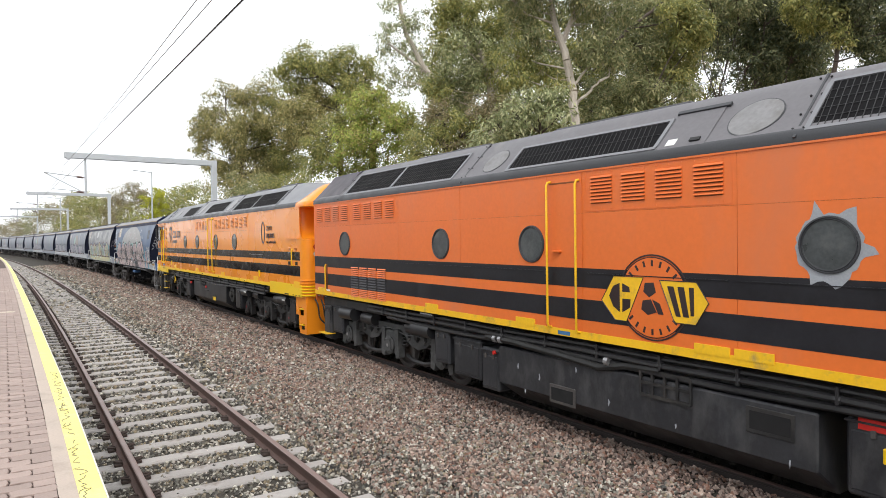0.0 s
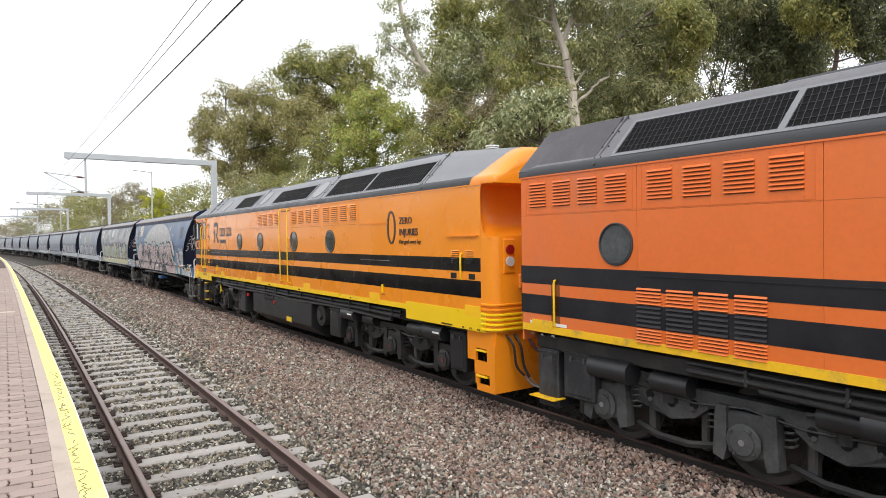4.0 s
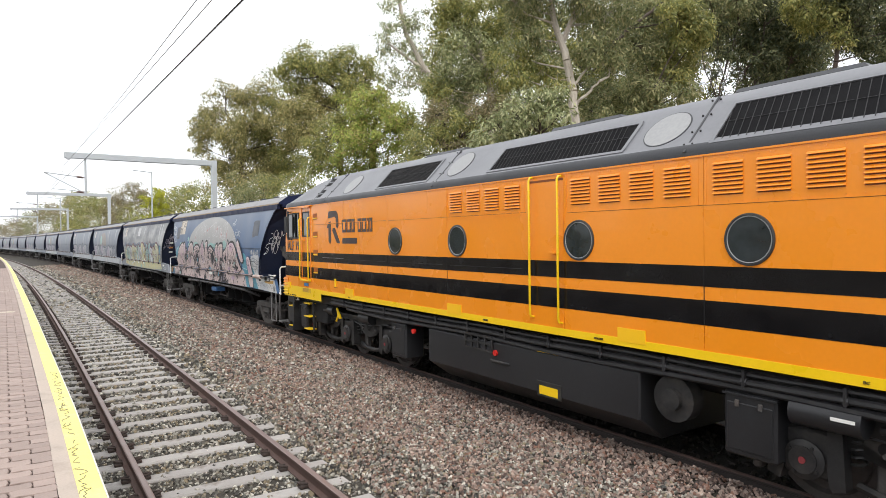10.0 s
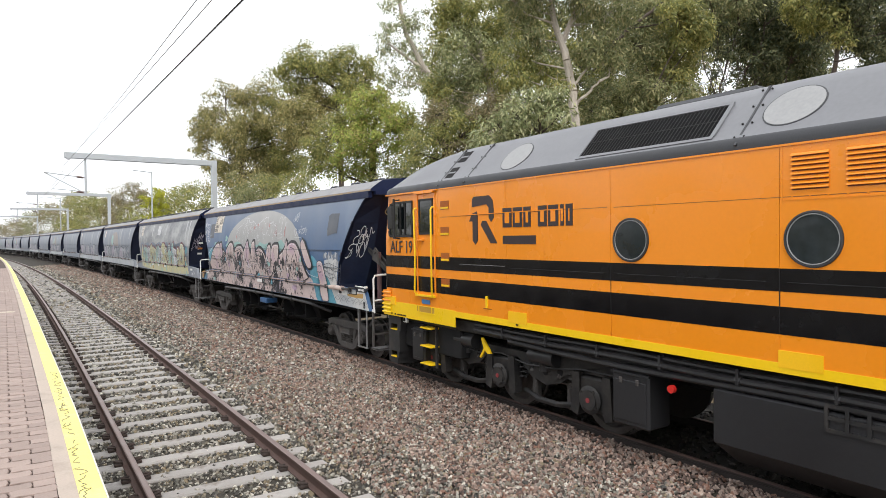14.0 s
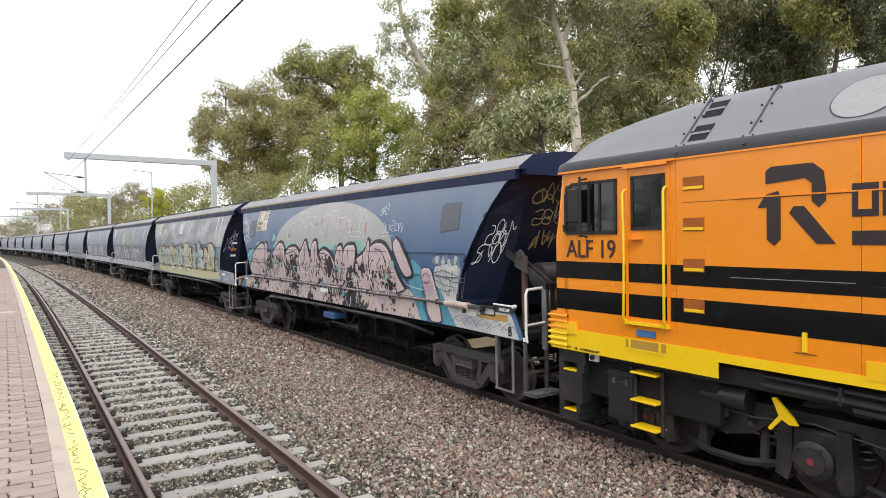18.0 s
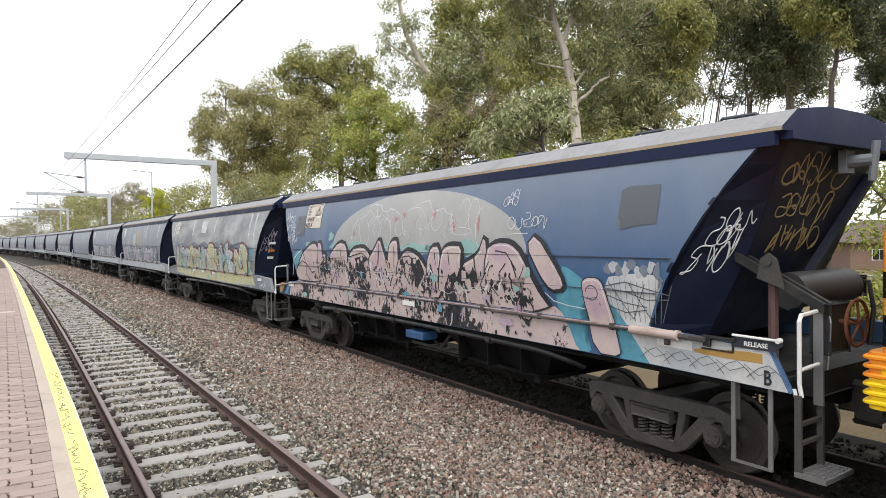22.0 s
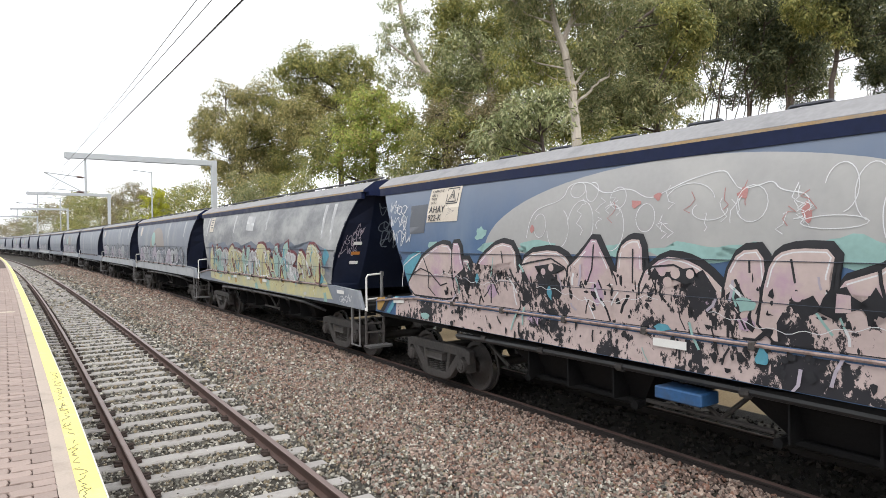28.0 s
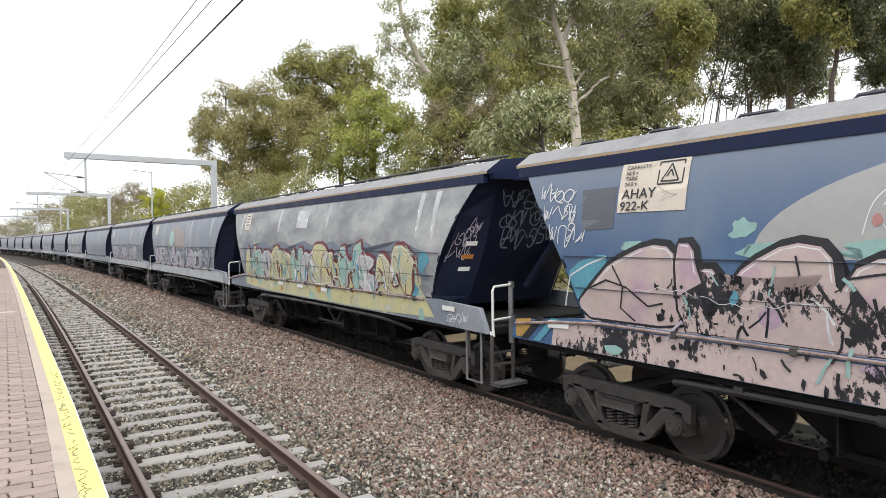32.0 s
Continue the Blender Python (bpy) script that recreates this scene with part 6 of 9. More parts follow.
    for q in ([(.1, .16), (-.02, .17), (-.05, .06), (.04, .0), (.12, .06)], [(.13, -.04), (.02, -.02), (-.06, -.16), (.06, -.2), (.15, -.14)], [(.0, -.02), (-.1, -.06), (-.15, -.18), (-.08, -.18)]):
        part("emblem_bar", plate(bmesh.new(), [(cy + y, cz + z) for y, z in q], -1.47, -1.4795), LOGO_DARK, w)
    for k in range(14):
        top = k < 7
        a = (math.pi / 2 + (k - 3) * .29) if top else (-math.pi / 2 + (k - 10) * .29)
        c = Vector((0, cy + .385 * math.cos(a), cz + .385 * math.sin(a)))
        bm = box(bmesh.new(), -1.48, -1.47, -.013, .013, -.034, .034)
        bm.transform(Matrix.Translation(c) @ Matrix.Rotation(a - math.pi / 2, 4, "X"))
        part("emblem_letter_bar", bm, LOGO_DARK, w)
    # under the sill
    tank(w, L(2.9), L(7.5), .18, 1.02, DUSTY_TANK)
    for y, z0, z1 in ((6.15, .45, .62), (3.34, .74, .92)):
        p = part("tank_pocket", box(bmesh.new(), -1.39, -1.377, L(y) - .24, L(y) + .24, z0 - .04, z1 + .04, .004), BOGIE if y > 5 else UNDER, w, "worn step pocket in the tank")
        part("pocket_back", box(bmesh.new(), -1.394, -1.388, L(y) - .2, L(y) + .2, z0, z1), DEEP, p)
    battery_bracket(w, L(4.2), L(4.86), .82, 1.1)
    equipment_box(w, "equipment_box", L(8.0), L(8.75), .38, 1.02, -1.34, .4, DUSTY_TANK)
    equipment_box(w, "equipment_box", L(7.52), L(7.95), .3, .95, -1.36, .4, DUSTY_TANK)
    equipment_box(w, "sand_box", L(8.85), L(9.3), .5, 1.1, -1.36, .4, DUSTY_TANK)
    equipment_box(w, "end_box", L(13.2), L(13.75), .5, 1.15, -1.3, .5, DUSTY_TANK)
    equipment_box(w, "end_box", L(13.85), L(14.25), .3, 1.1, -1.3, .5, DUSTY_TANK)
    bm = box(bmesh.new(), -1.44, -1.2, L(13.8), L(14.28), .43, .448, .004)
    part("step_tread", bm, YELLOW_OLD, w, "worn yellow step tread")
    for s in (9.75, 12.9):
        bm = rod(bmesh.new(), (-1.28, L(s) - .3, 1.0), (-1.28, L(s) + .32, 1.0), .14, 18)
        part("air_cylinder", bm, TANK, w, "black air cylinder", True)
    bm = tube(bmesh.new(), [(-1.36, L(7.8), 1.12), (-1.4, L(7.2), 1.13), (-1.4, L(6.2), 1.08), (-1.38, L(5.5), 1.02), (-1.36, L(5.1), 1.1), (-1.36, L(4.6), 1.12)], .05, 8)
    part("hose", bm, RUBBER, w, "thick black hose", True)
    for s in (7.55, 7.42, 5.35):
        part("hose_clamp", rod(bmesh.new(), (-1.4, L(s) - .03, 1.12), (-1.4, L(s) + .03, 1.12), .055, 10), STEEL, w)
    equipment_box(w, "equipment_box", L(1.9), L(2.7), .35, 1.05, -1.3, .4, DUSTY_TANK)
    part("warning_plate", box(bmesh.new(), -1.31, -1.3, L(2.35), L(2.6), .95, 1.05), RED, w)
    part("yellow_cap", rod(bmesh.new(), (-1.36, L(2.35), .72), (-1.36, L(2.35), .84), .035, 10), YELLOW, w)
    bm = rod(bmesh.new(), (-1.4, L(7.6), .9), (-1.36, L(7.6), .9), .03, 12)
    part("red_valve", bm, RED, w, "faded red valve cap", True)
    for s, z in ((6.6, .7), (5.35, .62), (7.05, .78), (3.15, .5), (5.9, .92), (4.4, .55), (6.9, .45)):
        q = random.Random(int(s * 100))
        part("scuff", plate(bmesh.new(), [(L(s) + q.uniform(.2, 1) * .022 * math.cos(a), z + q.uniform(.3, 1) * .06 * math.sin(a)) for a in (0, .8, 1.6, 2.4, 3.2, 4.0, 4.8, 5.6)], -1.379, -1.3825), GREY_PATCH, w, "grey scuff on the tank")
    for text, s in (("C.P.", 14.2), ("I.R.", 14.0), ("M.R.", 13.8), ("ENGINE WATER FILL", 9.6)):
        lettering("stencil", text, .036, w, GREY_PATCH, on_side(L(s), 1.31, -1.464), 1.2)
    return w

# ---------------------------------------------------------------- painted sides of the wagons
def flaking(name, base, under, scale, share):
    """Paint that has flaked off in sharp-edged patches and shows what lies below."""
    m = shader(name, base, 0.6, vary=0.12, scale=2, fine=14, bump=0.03)
    n, l = m.node_tree.nodes, m.node_tree.links
    co = [k for k in n if k.bl_idname == "ShaderNodeTexCoord"][0]
    a, b, mul, edge, mix = n.new("ShaderNodeTexNoise"), n.new("ShaderNodeTexNoise"), n.new("ShaderNodeMath"), n.new("ShaderNodeMapRange"), n.new("ShaderNodeMix")
    a.inputs["Scale"].default_value, a.inputs["Detail"].default_value, a.inputs["Roughness"].default_value = scale, 10, 0.72
    b.inputs["Scale"].default_value, b.inputs["Detail"].default_value = 1.1, 3
    lean = n.new("ShaderNodeMapping")
    lean.inputs["Rotation"].default_value, lean.inputs["Scale"].default_value = (radians(38), 0, 0), (1, 1.45, .9)
    l.new(co.outputs["Object"], lean.inputs[0])
    l.new(lean.outputs[0], a.inputs["Vector"]), l.new(co.outputs["Object"], b.inputs["Vector"])
    mul.operation = "ADD"
    l.new(a.outputs["Fac"], mul.inputs[0]), l.new(b.outputs["Fac"], mul.inputs[1])
    edge.inputs[1].default_value, edge.inputs[2].default_value = 1.2 - .28 * share, 1.22 - .28 * share
    l.new(mul.outputs[0], edge.inputs[0])
    mix.data_type = "RGBA"
    mix.inputs[7].default_value = (*under, 1)
    vm = [k for k in n if k.bl_idname == "ShaderNodeVectorMath"][0]
    l.new(vm.outputs[0], mix.inputs[6]), l.new(edge.outputs[0], mix.inputs[0])
    l.new(mix.outputs[2], n["Principled BSDF"].inputs["Base Color"])
    return m


PINK = shader("dusty_pink_spray_paint", (0.53, 0.43, 0.41), 0.55, vary=0.1, scale=2, fine=14, bump=0.02, dirt=(0.43, 0.26, 0.4), dirt_amount=0.45, dirt_scale=1.6)
PINK_PEELED = flaking("peeling_pink_spray_paint", (0.52, 0.42, 0.405), (0.022, 0.022, 0.028), 6.5, .56)
SPRAY_BLACK = shader("black_spray_paint", (0.02, 0.021, 0.026), 0.5, vary=0.25, fine=14)
SPRAY_WHITE = shader("white_spray_paint", (0.66, 0.67, 0.69), 0.55, vary=0.1, fine=14)
SPRAY_CYAN = shader("cyan_spray_paint", (0.1, 0.31, 0.4), 0.5, vary=0.18, scale=3, fine=14, dirt=(0.05, 0.2, 0.36), dirt_amount=0.3, dirt_scale=2)
SPRAY_MINT = shader("mint_spray_paint", (0.27, 0.44, 0.42), 0.55, vary=0.15, scale=3, fine=14)
SPRAY_YELLOW = shader("yellow_spray_paint", (0.53, 0.49, 0.26), 0.55, vary=0.12, scale=2.5, fine=14, dirt=(0.4, 0.43, 0.36), dirt_amount=0.7, dirt_scale=2.2)
SPRAY_AQUA = shader("aqua_spray_paint", (0.3, 0.46, 0.43), 0.55, vary=0.12, fine=14, dirt=(0.5, 0.48, 0.25), dirt_amount=0.4, dirt_scale=3)
SPRAY_MAROON = shader("maroon_spray_paint", (0.16, 0.035, 0.05), 0.5, vary=0.15, fine=14)
SPRAY_LILAC = shader("lilac_spray_paint", (0.42, 0.38, 0.45), 0.55, vary=0.15, fine=14)
SPRAY_RED = shader("red_spray_line", (0.42, 0.2, 0.19), 0.5, vary=0.2)
DOME_GREY = shader("pale_grey_buffed_paint", (0.36, 0.36, 0.36), 0.55, vary=0.06, scale=1, fine=14, dirt=(0.43, 0.43, 0.42), dirt_amount=0.4, dirt_scale=1)
CLOUD_WHITE = shader("pale_cloud_paint", (0.42, 0.44, 0.46), 0.55, vary=0.1, scale=1.5, fine=14, dirt=(0.25, 0.27, 0.3), dirt_amount=0.5, dirt_scale=1.2)
BRIGHT_CLOUD = shader("whitish_cloud_paint", (0.52, 0.53, 0.54), 0.55, vary=0.12, scale=1.5, fine=14, dirt=(0.3, 0.32, 0.35), dirt_amount=0.6, dirt_scale=1.1)
SMEAR = shader("slate_smear_paint", (0.16, 0.19, 0.24), 0.55, vary=0.15, scale=1.5, fine=14)
SILL_WHITE = shader("patchy_white_spray", (0.56, 0.56, 0.55), 0.6, vary=0.12, scale=2, fine=20, dirt=(0.34, 0.38, 0.43), dirt_amount=0.55, dirt_scale=2.5, streak=.4)
BOX_BLUE = shader("scuffed_blue_box_paint", (0.03, 0.1, 0.24), 0.6, vary=0.25, scale=3, fine=20, dirt=(0.05, 0.06, 0.08), dirt_amount=0.5, dirt_scale=3)
SPRAY_PURPLE = flaking("peeling_purple_spray_paint", (0.45, 0.33, 0.43), (0.022, 0.022, 0.028), 6.5, .56)
FAINT = shader("faded_tan_paint", (0.3, 0.27, 0.25), 0.6, vary=0.1, scale=1.2, fine=14)
SLATE = shader("slate_patch_paint", (0.095, 0.105, 0.125), 0.55, vary=0.1)
PLATE = shader("cream_data_plate", (0.6, 0.54, 0.46), 0.55, vary=0.06, dirt=(0.45, 0.4, 0.34), dirt_amount=0.3, dirt_scale=6)
ORANGE_TAPE = shader("orange_notice", (0.5, 0.2, 0.04), 0.5)
GOLD = shader("ochre_paint", (0.42, 0.25, 0.07), 0.55, vary=0.2)


def skin_x(z, off):
    return -((side_x(z) if z > 1.61 else 1.442) + off)


def rounded(pts, times=2):
    for _ in range(times):
        out = []
        for (ay, az), (by, bz) in zip(pts, pts[1:] + pts[:1]):
            out += [(ay * .78 + by * .22, az * .78 + bz * .22), (ay * .22 + by * .78, az * .22 + bz * .78)]
        pts = out
    return pts


def grown(pts, d):
    """The outline moved outwards by d."""
    area = sum(a[0] * b[1] - b[0] * a[1] for a, b in zip(pts, pts[1:] + pts[:1]))
    s = 1 if area > 0 else -1
    out = []
    n = len(pts)
    for i in range(n):
        (ay, az), (by, bz) = pts[i - 1], pts[(i + 1) % n]
        ty, tz = by - ay, bz - az
        ln = math.hypot(ty, tz) or 1
        out.append((pts[i][0] + s * d * tz / ln, pts[i][1] - s * d * ty / ln))
    return out


def decal(w, name, pts, material, off=.004, label=""):
    """A painted patch that follows the curved side of the wagon."""
    bm = bmesh.new()
    vs = [bm.verts.new((0, y, z)) for y, z in pts]
    try:
        f = bm.faces.new(vs)
    except ValueError:
        bm.free()
        return None
    bmesh.ops.triangulate(bm, faces=[f])
    lo, hi = min(p[1] for p in pts), max(p[1] for p in pts)
    z = math.ceil(lo / .15) * .15
    while z < hi:
        bmesh.ops.bisect_plane(bm, geom=bm.verts[:] + bm.edges[:] + bm.faces[:], plane_co=(0, 0, z), plane_no=(0, 0, 1))
        z += .15
    for _, z in SIDE:
        if lo < z < hi:
            bmesh.ops.bisect_plane(bm, geom=bm.verts[:] + bm.edges[:] + bm.faces[:], plane_co=(0, 0, z), plane_no=(0, 0, 1))
    for v in bm.verts:
        v.co.z = min(max(v.co.z, 1.2), 3.62)
        lim = end_y(v.co.z) - .03 if v.co.z > 1.62 else HALF - .1
        v.co.y = max(-lim, min(lim, v.co.y))
        v.co.x = skin_x(v.co.z, off)
    for f in bm.faces:
        f.smooth = True
        if f.normal.x > 0:
            f.normal_flip()
    me = bpy.data.meshes.new(name)
    bm.to_mesh(me)
    bm.free()
    me.normals_split_custom_set_from_vertices([Vector((-1, 0, (side_x(v.co.z + .14) - side_x(v.co.z - .14)) / -.28 if v.co.z > 1.62 else 0)).normalized() for v in me.vertices])
    me.materials.append(material)
    ob = new(name, me)
    ob.parent = w
    return tagged(ob, label)


def stroke(w, pts, width, material, off=.012, name="paint_line", closed=False):
    """A sprayed line on the side, as a flat ribbon."""
    if closed:
        pts = pts + pts[:1]
    bm = bmesh.new()
    prev = None
    for i, (y, z) in enumerate(pts):
        (ay, az), (by, bz) = pts[max(i - 1, 0)], pts[min(i + 1, len(pts) - 1)]
        ln = math.hypot(by - ay, bz - az) or 1
        ny, nz = -(bz - az) / ln * width / 2, (by - ay) / ln * width / 2
        cur = [bm.verts.new((skin_x(min(max(zz, 1.2), 3.62), off), yy, min(max(zz, 1.2), 3.62))) for yy, zz in ((y + ny, z + nz), (y - ny, z - nz))]
        if prev:
            bm.faces.new((prev[0], cur[0], cur[1], prev[1]))
        prev = cur
    me = bpy.data.meshes.new(name)
    bm.to_mesh(me)
    bm.free()
    me.materials.append(material)
    ob = new(name, me)
    ob.parent = w
    return ob


LETTERS = [[(0, 0), (.33, 1), (.67, 1), (1, 0), (.7, 0), (.62, .28), (.38, .28), (.3, 0)],
           [(0, 0), (0, 1), (.34, 1), (.34, .64), (.64, .64), (.66, 1), (1, 1), (1, 0), (.66, 0), (.66, .34), (.34, .34), (.34, 0)],
           [(0, .05), (0, .85), (.2, 1), (.8, 1), (1, .75), (.82, .5), (1, .2), (.8, 0), (.15, 0)],
           [(0, .3), (.3, .35), (.3, 0), (.7, 0), (.75, .5), (1, .55), (.55, 1), (.1, .92)],
           [(0, .05), (.7, 0), (1, .25), (.95, .55), (.42, .68), (.95, .75), (.9, 1), (.2, 1), (0, .75), (.1, .45), (.6, .3), (.05, .3)],
           [(.1, 0), (0, .6), (.2, 1), (.5, .82), (.8, 1), (1, .6), (.9, 0), (.62, 0), (.6, .5), (.5, .62), (.4, .5), (.38, 0)]]


def piece(w, y0, y1, z0, z1, n, seed, fills, outline, shine=None, extra=None, edge=.045, wobble=.1, worn=None, soft=1):
    """A row of fat overlapping letters that cannot be read, with outlines, shines, inner slashes and a worn lower half."""
    g = random.Random(seed)
    step = (y1 - y0) / n
    for i in range(n):
        base = LETTERS[g.randrange(len(LETTERS))]
        wd, h = abs(step) * g.uniform(1.15, 1.5), (z1 - z0) * g.uniform(.8, 1.06)
        yc, zb, skew = y0 + step * (i + .5), z0 + g.uniform(-wobble, wobble) * .5, g.uniform(-.55, .55)
        pts = [(yc - (x - .5) * wd - skew * (z - .5) * wd + g.uniform(-.07, .07), zb + z * h + g.uniform(-.09, .09)) for x, z in base]
        pts = rounded(pts, soft)
        o = .005 + .001 * i
        decal(w, "letter_shadow", [(y - .05, z + .045) for y, z in grown(pts, edge * .9)], outline, o - .0005)
        decal(w, "letter_outline", grown(pts, edge), outline, o)
        decal(w, "letter", pts, fills[i % len(fills)], o + .003, "fat spray painted letter")
        if worn:
            cut = zb + h * g.uniform(.42, .62)
            low = [(y, min(z, cut + .07 * math.sin(y * 9))) for y, z in pts]
            decal(w, "worn_letter", low, worn, o + .0042)
        if shine:
            k = g.randrange(len(pts))
            inner = grown(pts, -.035)
            stroke(w, [inner[(k + j) % len(pts)] for j in range(int(len(pts) * .6))], .016, shine, o + .006)
        for _ in range(7):
            cy, cz = yc + g.uniform(-.45, .45) * wd, zb + g.uniform(.1, .85) * h
            a, ln, th = g.uniform(.6, 2.2), g.uniform(.12, .34), g.uniform(.02, .07)
            m = (extra or [outline])[g.randrange(len(extra or [outline]))]
            dy, dz = math.cos(a) * ln / 2, math.sin(a) * ln / 2
            decal(w, "paint_slash", [(cy - dy - th, cz - dz), (cy - dy + th * .6, cz - dz - th * .4), (cy + dy + th * 1.2, cz + dz + th * .5), (cy + dy - th * .7, cz + dz)], m, o + .0052)


GLYPHS = [[(.1, 0), (.05, .9), (.5, 1.05), (.7, .7), (.3, .5), (.8, .05)], [(.9, .85), (.4, 1.05), (.05, .6), (.2, .05), (.75, .0), (.85, .4), (.45, .42)],
          [(.0, .95), (.35, .1), (.5, .7), (.65, .05), (1.0, 1.1)], [(.5, 1.0), (.1, .7), (.1, .2), (.5, .0), (.9, .3), (.85, .8), (.45, 1.02)],
          [(.85, 1.0), (.3, .95), (.15, .6), (.75, .45), (.7, .05), (.1, -.05)], [(.1, 1.0), (.15, .0), (.2, .55), (.8, 1.05)], [(.15, .5), (.85, .05), (1.15, .35)],
          [(.05, .0), (.45, 1.1), (.85, -.05), (.6, .4), (.2, .38)], [(.15, 1.0), (.1, .15), (.5, -.02), (.85, .2), (.9, 1.1)]]


def hand(g, u, v, length, high, n):
    """The strokes of a tag that spells nothing: leaning glyphs that touch one another."""
    out, step = [], length / n
    for i in range(n):
        k, wd, hh, lean = g.randrange(len(GLYPHS)), step * g.uniform(.95, 1.45), high * g.uniform(.75, 1.25), g.uniform(-.1, .3)
        x0, z0 = u + i * step, v + high * g.uniform(-.14, .14)
        fx, fz = g.choice((1, -1)), g.choice((1, -1))
        pts = [((a if fx > 0 else 1 - a), (b if fz > 0 else 1 - b)) for a, b in GLYPHS[k]]
        pts += [(pts[-1][0] + g.uniform(.1, .5), g.uniform(-.2, .5)), (pts[-1][0] + g.uniform(.3, .8), g.uniform(.5, 1.2))]
        out.append([(x0 + (a + lean * b) * wd * .9, z0 + b * hh) for a, b in pts])
    return out


def scribble(w, y, z, length, height, seed, material, width=.02, n=9, off=.014):
    """A hand-sprayed tag on the side."""
    g = random.Random(seed)
    for pts in hand(g, 0, z, length, height, max(3, n // 2)):
        fine = []
        for i in range(len(pts) - 1):
            p = [pts[max(i - 1, 0)], pts[i], pts[i + 1], pts[min(i + 2, len(pts) - 1)]]
            for t in (0, .25, .5, .75):
                fine.append(tuple(.5 * (2 * b + (c - a) * t + (2 * a - 5 * b + 4 * c - d) * t * t + (3 * b - a - 3 * c + d) * t ** 3) for a, b, c, d in zip(*p)))
        stroke(w, [(y - u, v) for u, v in fine + [pts[-1]]], width * .8, material, off, "sprayed_tag")


def ellipse(yc, zc, ry, rz, a0=0.0, a1=math.tau, n=30):
    return [(yc + ry * math.cos(a0 + (a1 - a0) * k / n), zc + rz * math.sin(a0 + (a1 - a0) * k / n)) for k in range(n + 1)]


OLD_GOLD = shader("dull_gold_spray", (0.25, 0.21, 0.1), 0.6, vary=0.25)


def ribbon(w, pts, width, at, material):
    """One sprayed line as a connected strip: at(u, v, lift) places it on its sheet."""
    fine = []
    for i in range(len(pts) - 1):
        p0, p1, p2, p3 = pts[max(i - 1, 0)], pts[i], pts[i + 1], pts[min(i + 2, len(pts) - 1)]
        for k in range(5):
            t = k / 5
            fine.append([.5 * (2 * b + (c - a) * t + (2 * a - 5 * b + 4 * c - d) * t * t + (3 * b - a - 3 * c + d) * t ** 3) for a, b, c, d in zip(p0, p1, p2, p3)])
    fine.append(list(pts[-1]))
    bm = bmesh.new()
    last = None
    for i, (u, v) in enumerate(fine):
        a, b = fine[max(i - 1, 0)], fine[min(i + 1, len(fine) - 1)]
        n = max(1e-6, math.hypot(b[0] - a[0], b[1] - a[1]))
        du, dv = -(b[1] - a[1]) / n * width, (b[0] - a[0]) / n * width
        row = [bm.verts.new(at(u - du, v - dv, .003)), bm.verts.new(at(u, v, .009)), bm.verts.new(at(u + du, v + dv, .003))]
        if last:
            for k in (0, 1):
                bm.faces.new((last[k], last[k + 1], row[k + 1], row[k]))
        last = row
    part("sprayed_tag", bm, material, w)





def end_tags(w, near=True, material=SPRAY_WHITE, seed=1, rows=3):
    """Tags on the flat middle of the dark end sheet."""
    g = random.Random(seed)
    d = -1 if near else 1
    for r in range(rows):
        for pts in hand(g, -.85 + .08 * r, 3.16 - r * .33, 1.25 - .12 * r, .26, 5):
            ribbon(w, pts, g.uniform(.009, .016), lambda u, v, o: (u, d * (fold_y(v) + o), v), material)


def corner_tag(w, material, seed):
    """A tall tag on the angled corner of the near end."""
    g = random.Random(seed)
    def at(u, v, o):
        return (-side_x(v) + (side_x(v) - .95) * u - .6 * o, -(end_y(v) + (fold_y(v) - end_y(v)) * u) - .8 * o, v)
    for u, v, length, high, n in ((.45, 2.72, .35, .2, 2), (.25, 2.52, .5, .24, 3), (.15, 2.28, .6, .26, 3)):
        for pts in hand(g, u, v, length, high, n):
            ribbon(w, pts, .008, at, material)


def data_plate(w, y0, y1, z0, z1):
    p = decal(w, "data_plate", [(y0, z0), (y1, z0), (y1, z1), (y0, z1)], PLATE, .01, "cream data plate with black lettering")
    return p


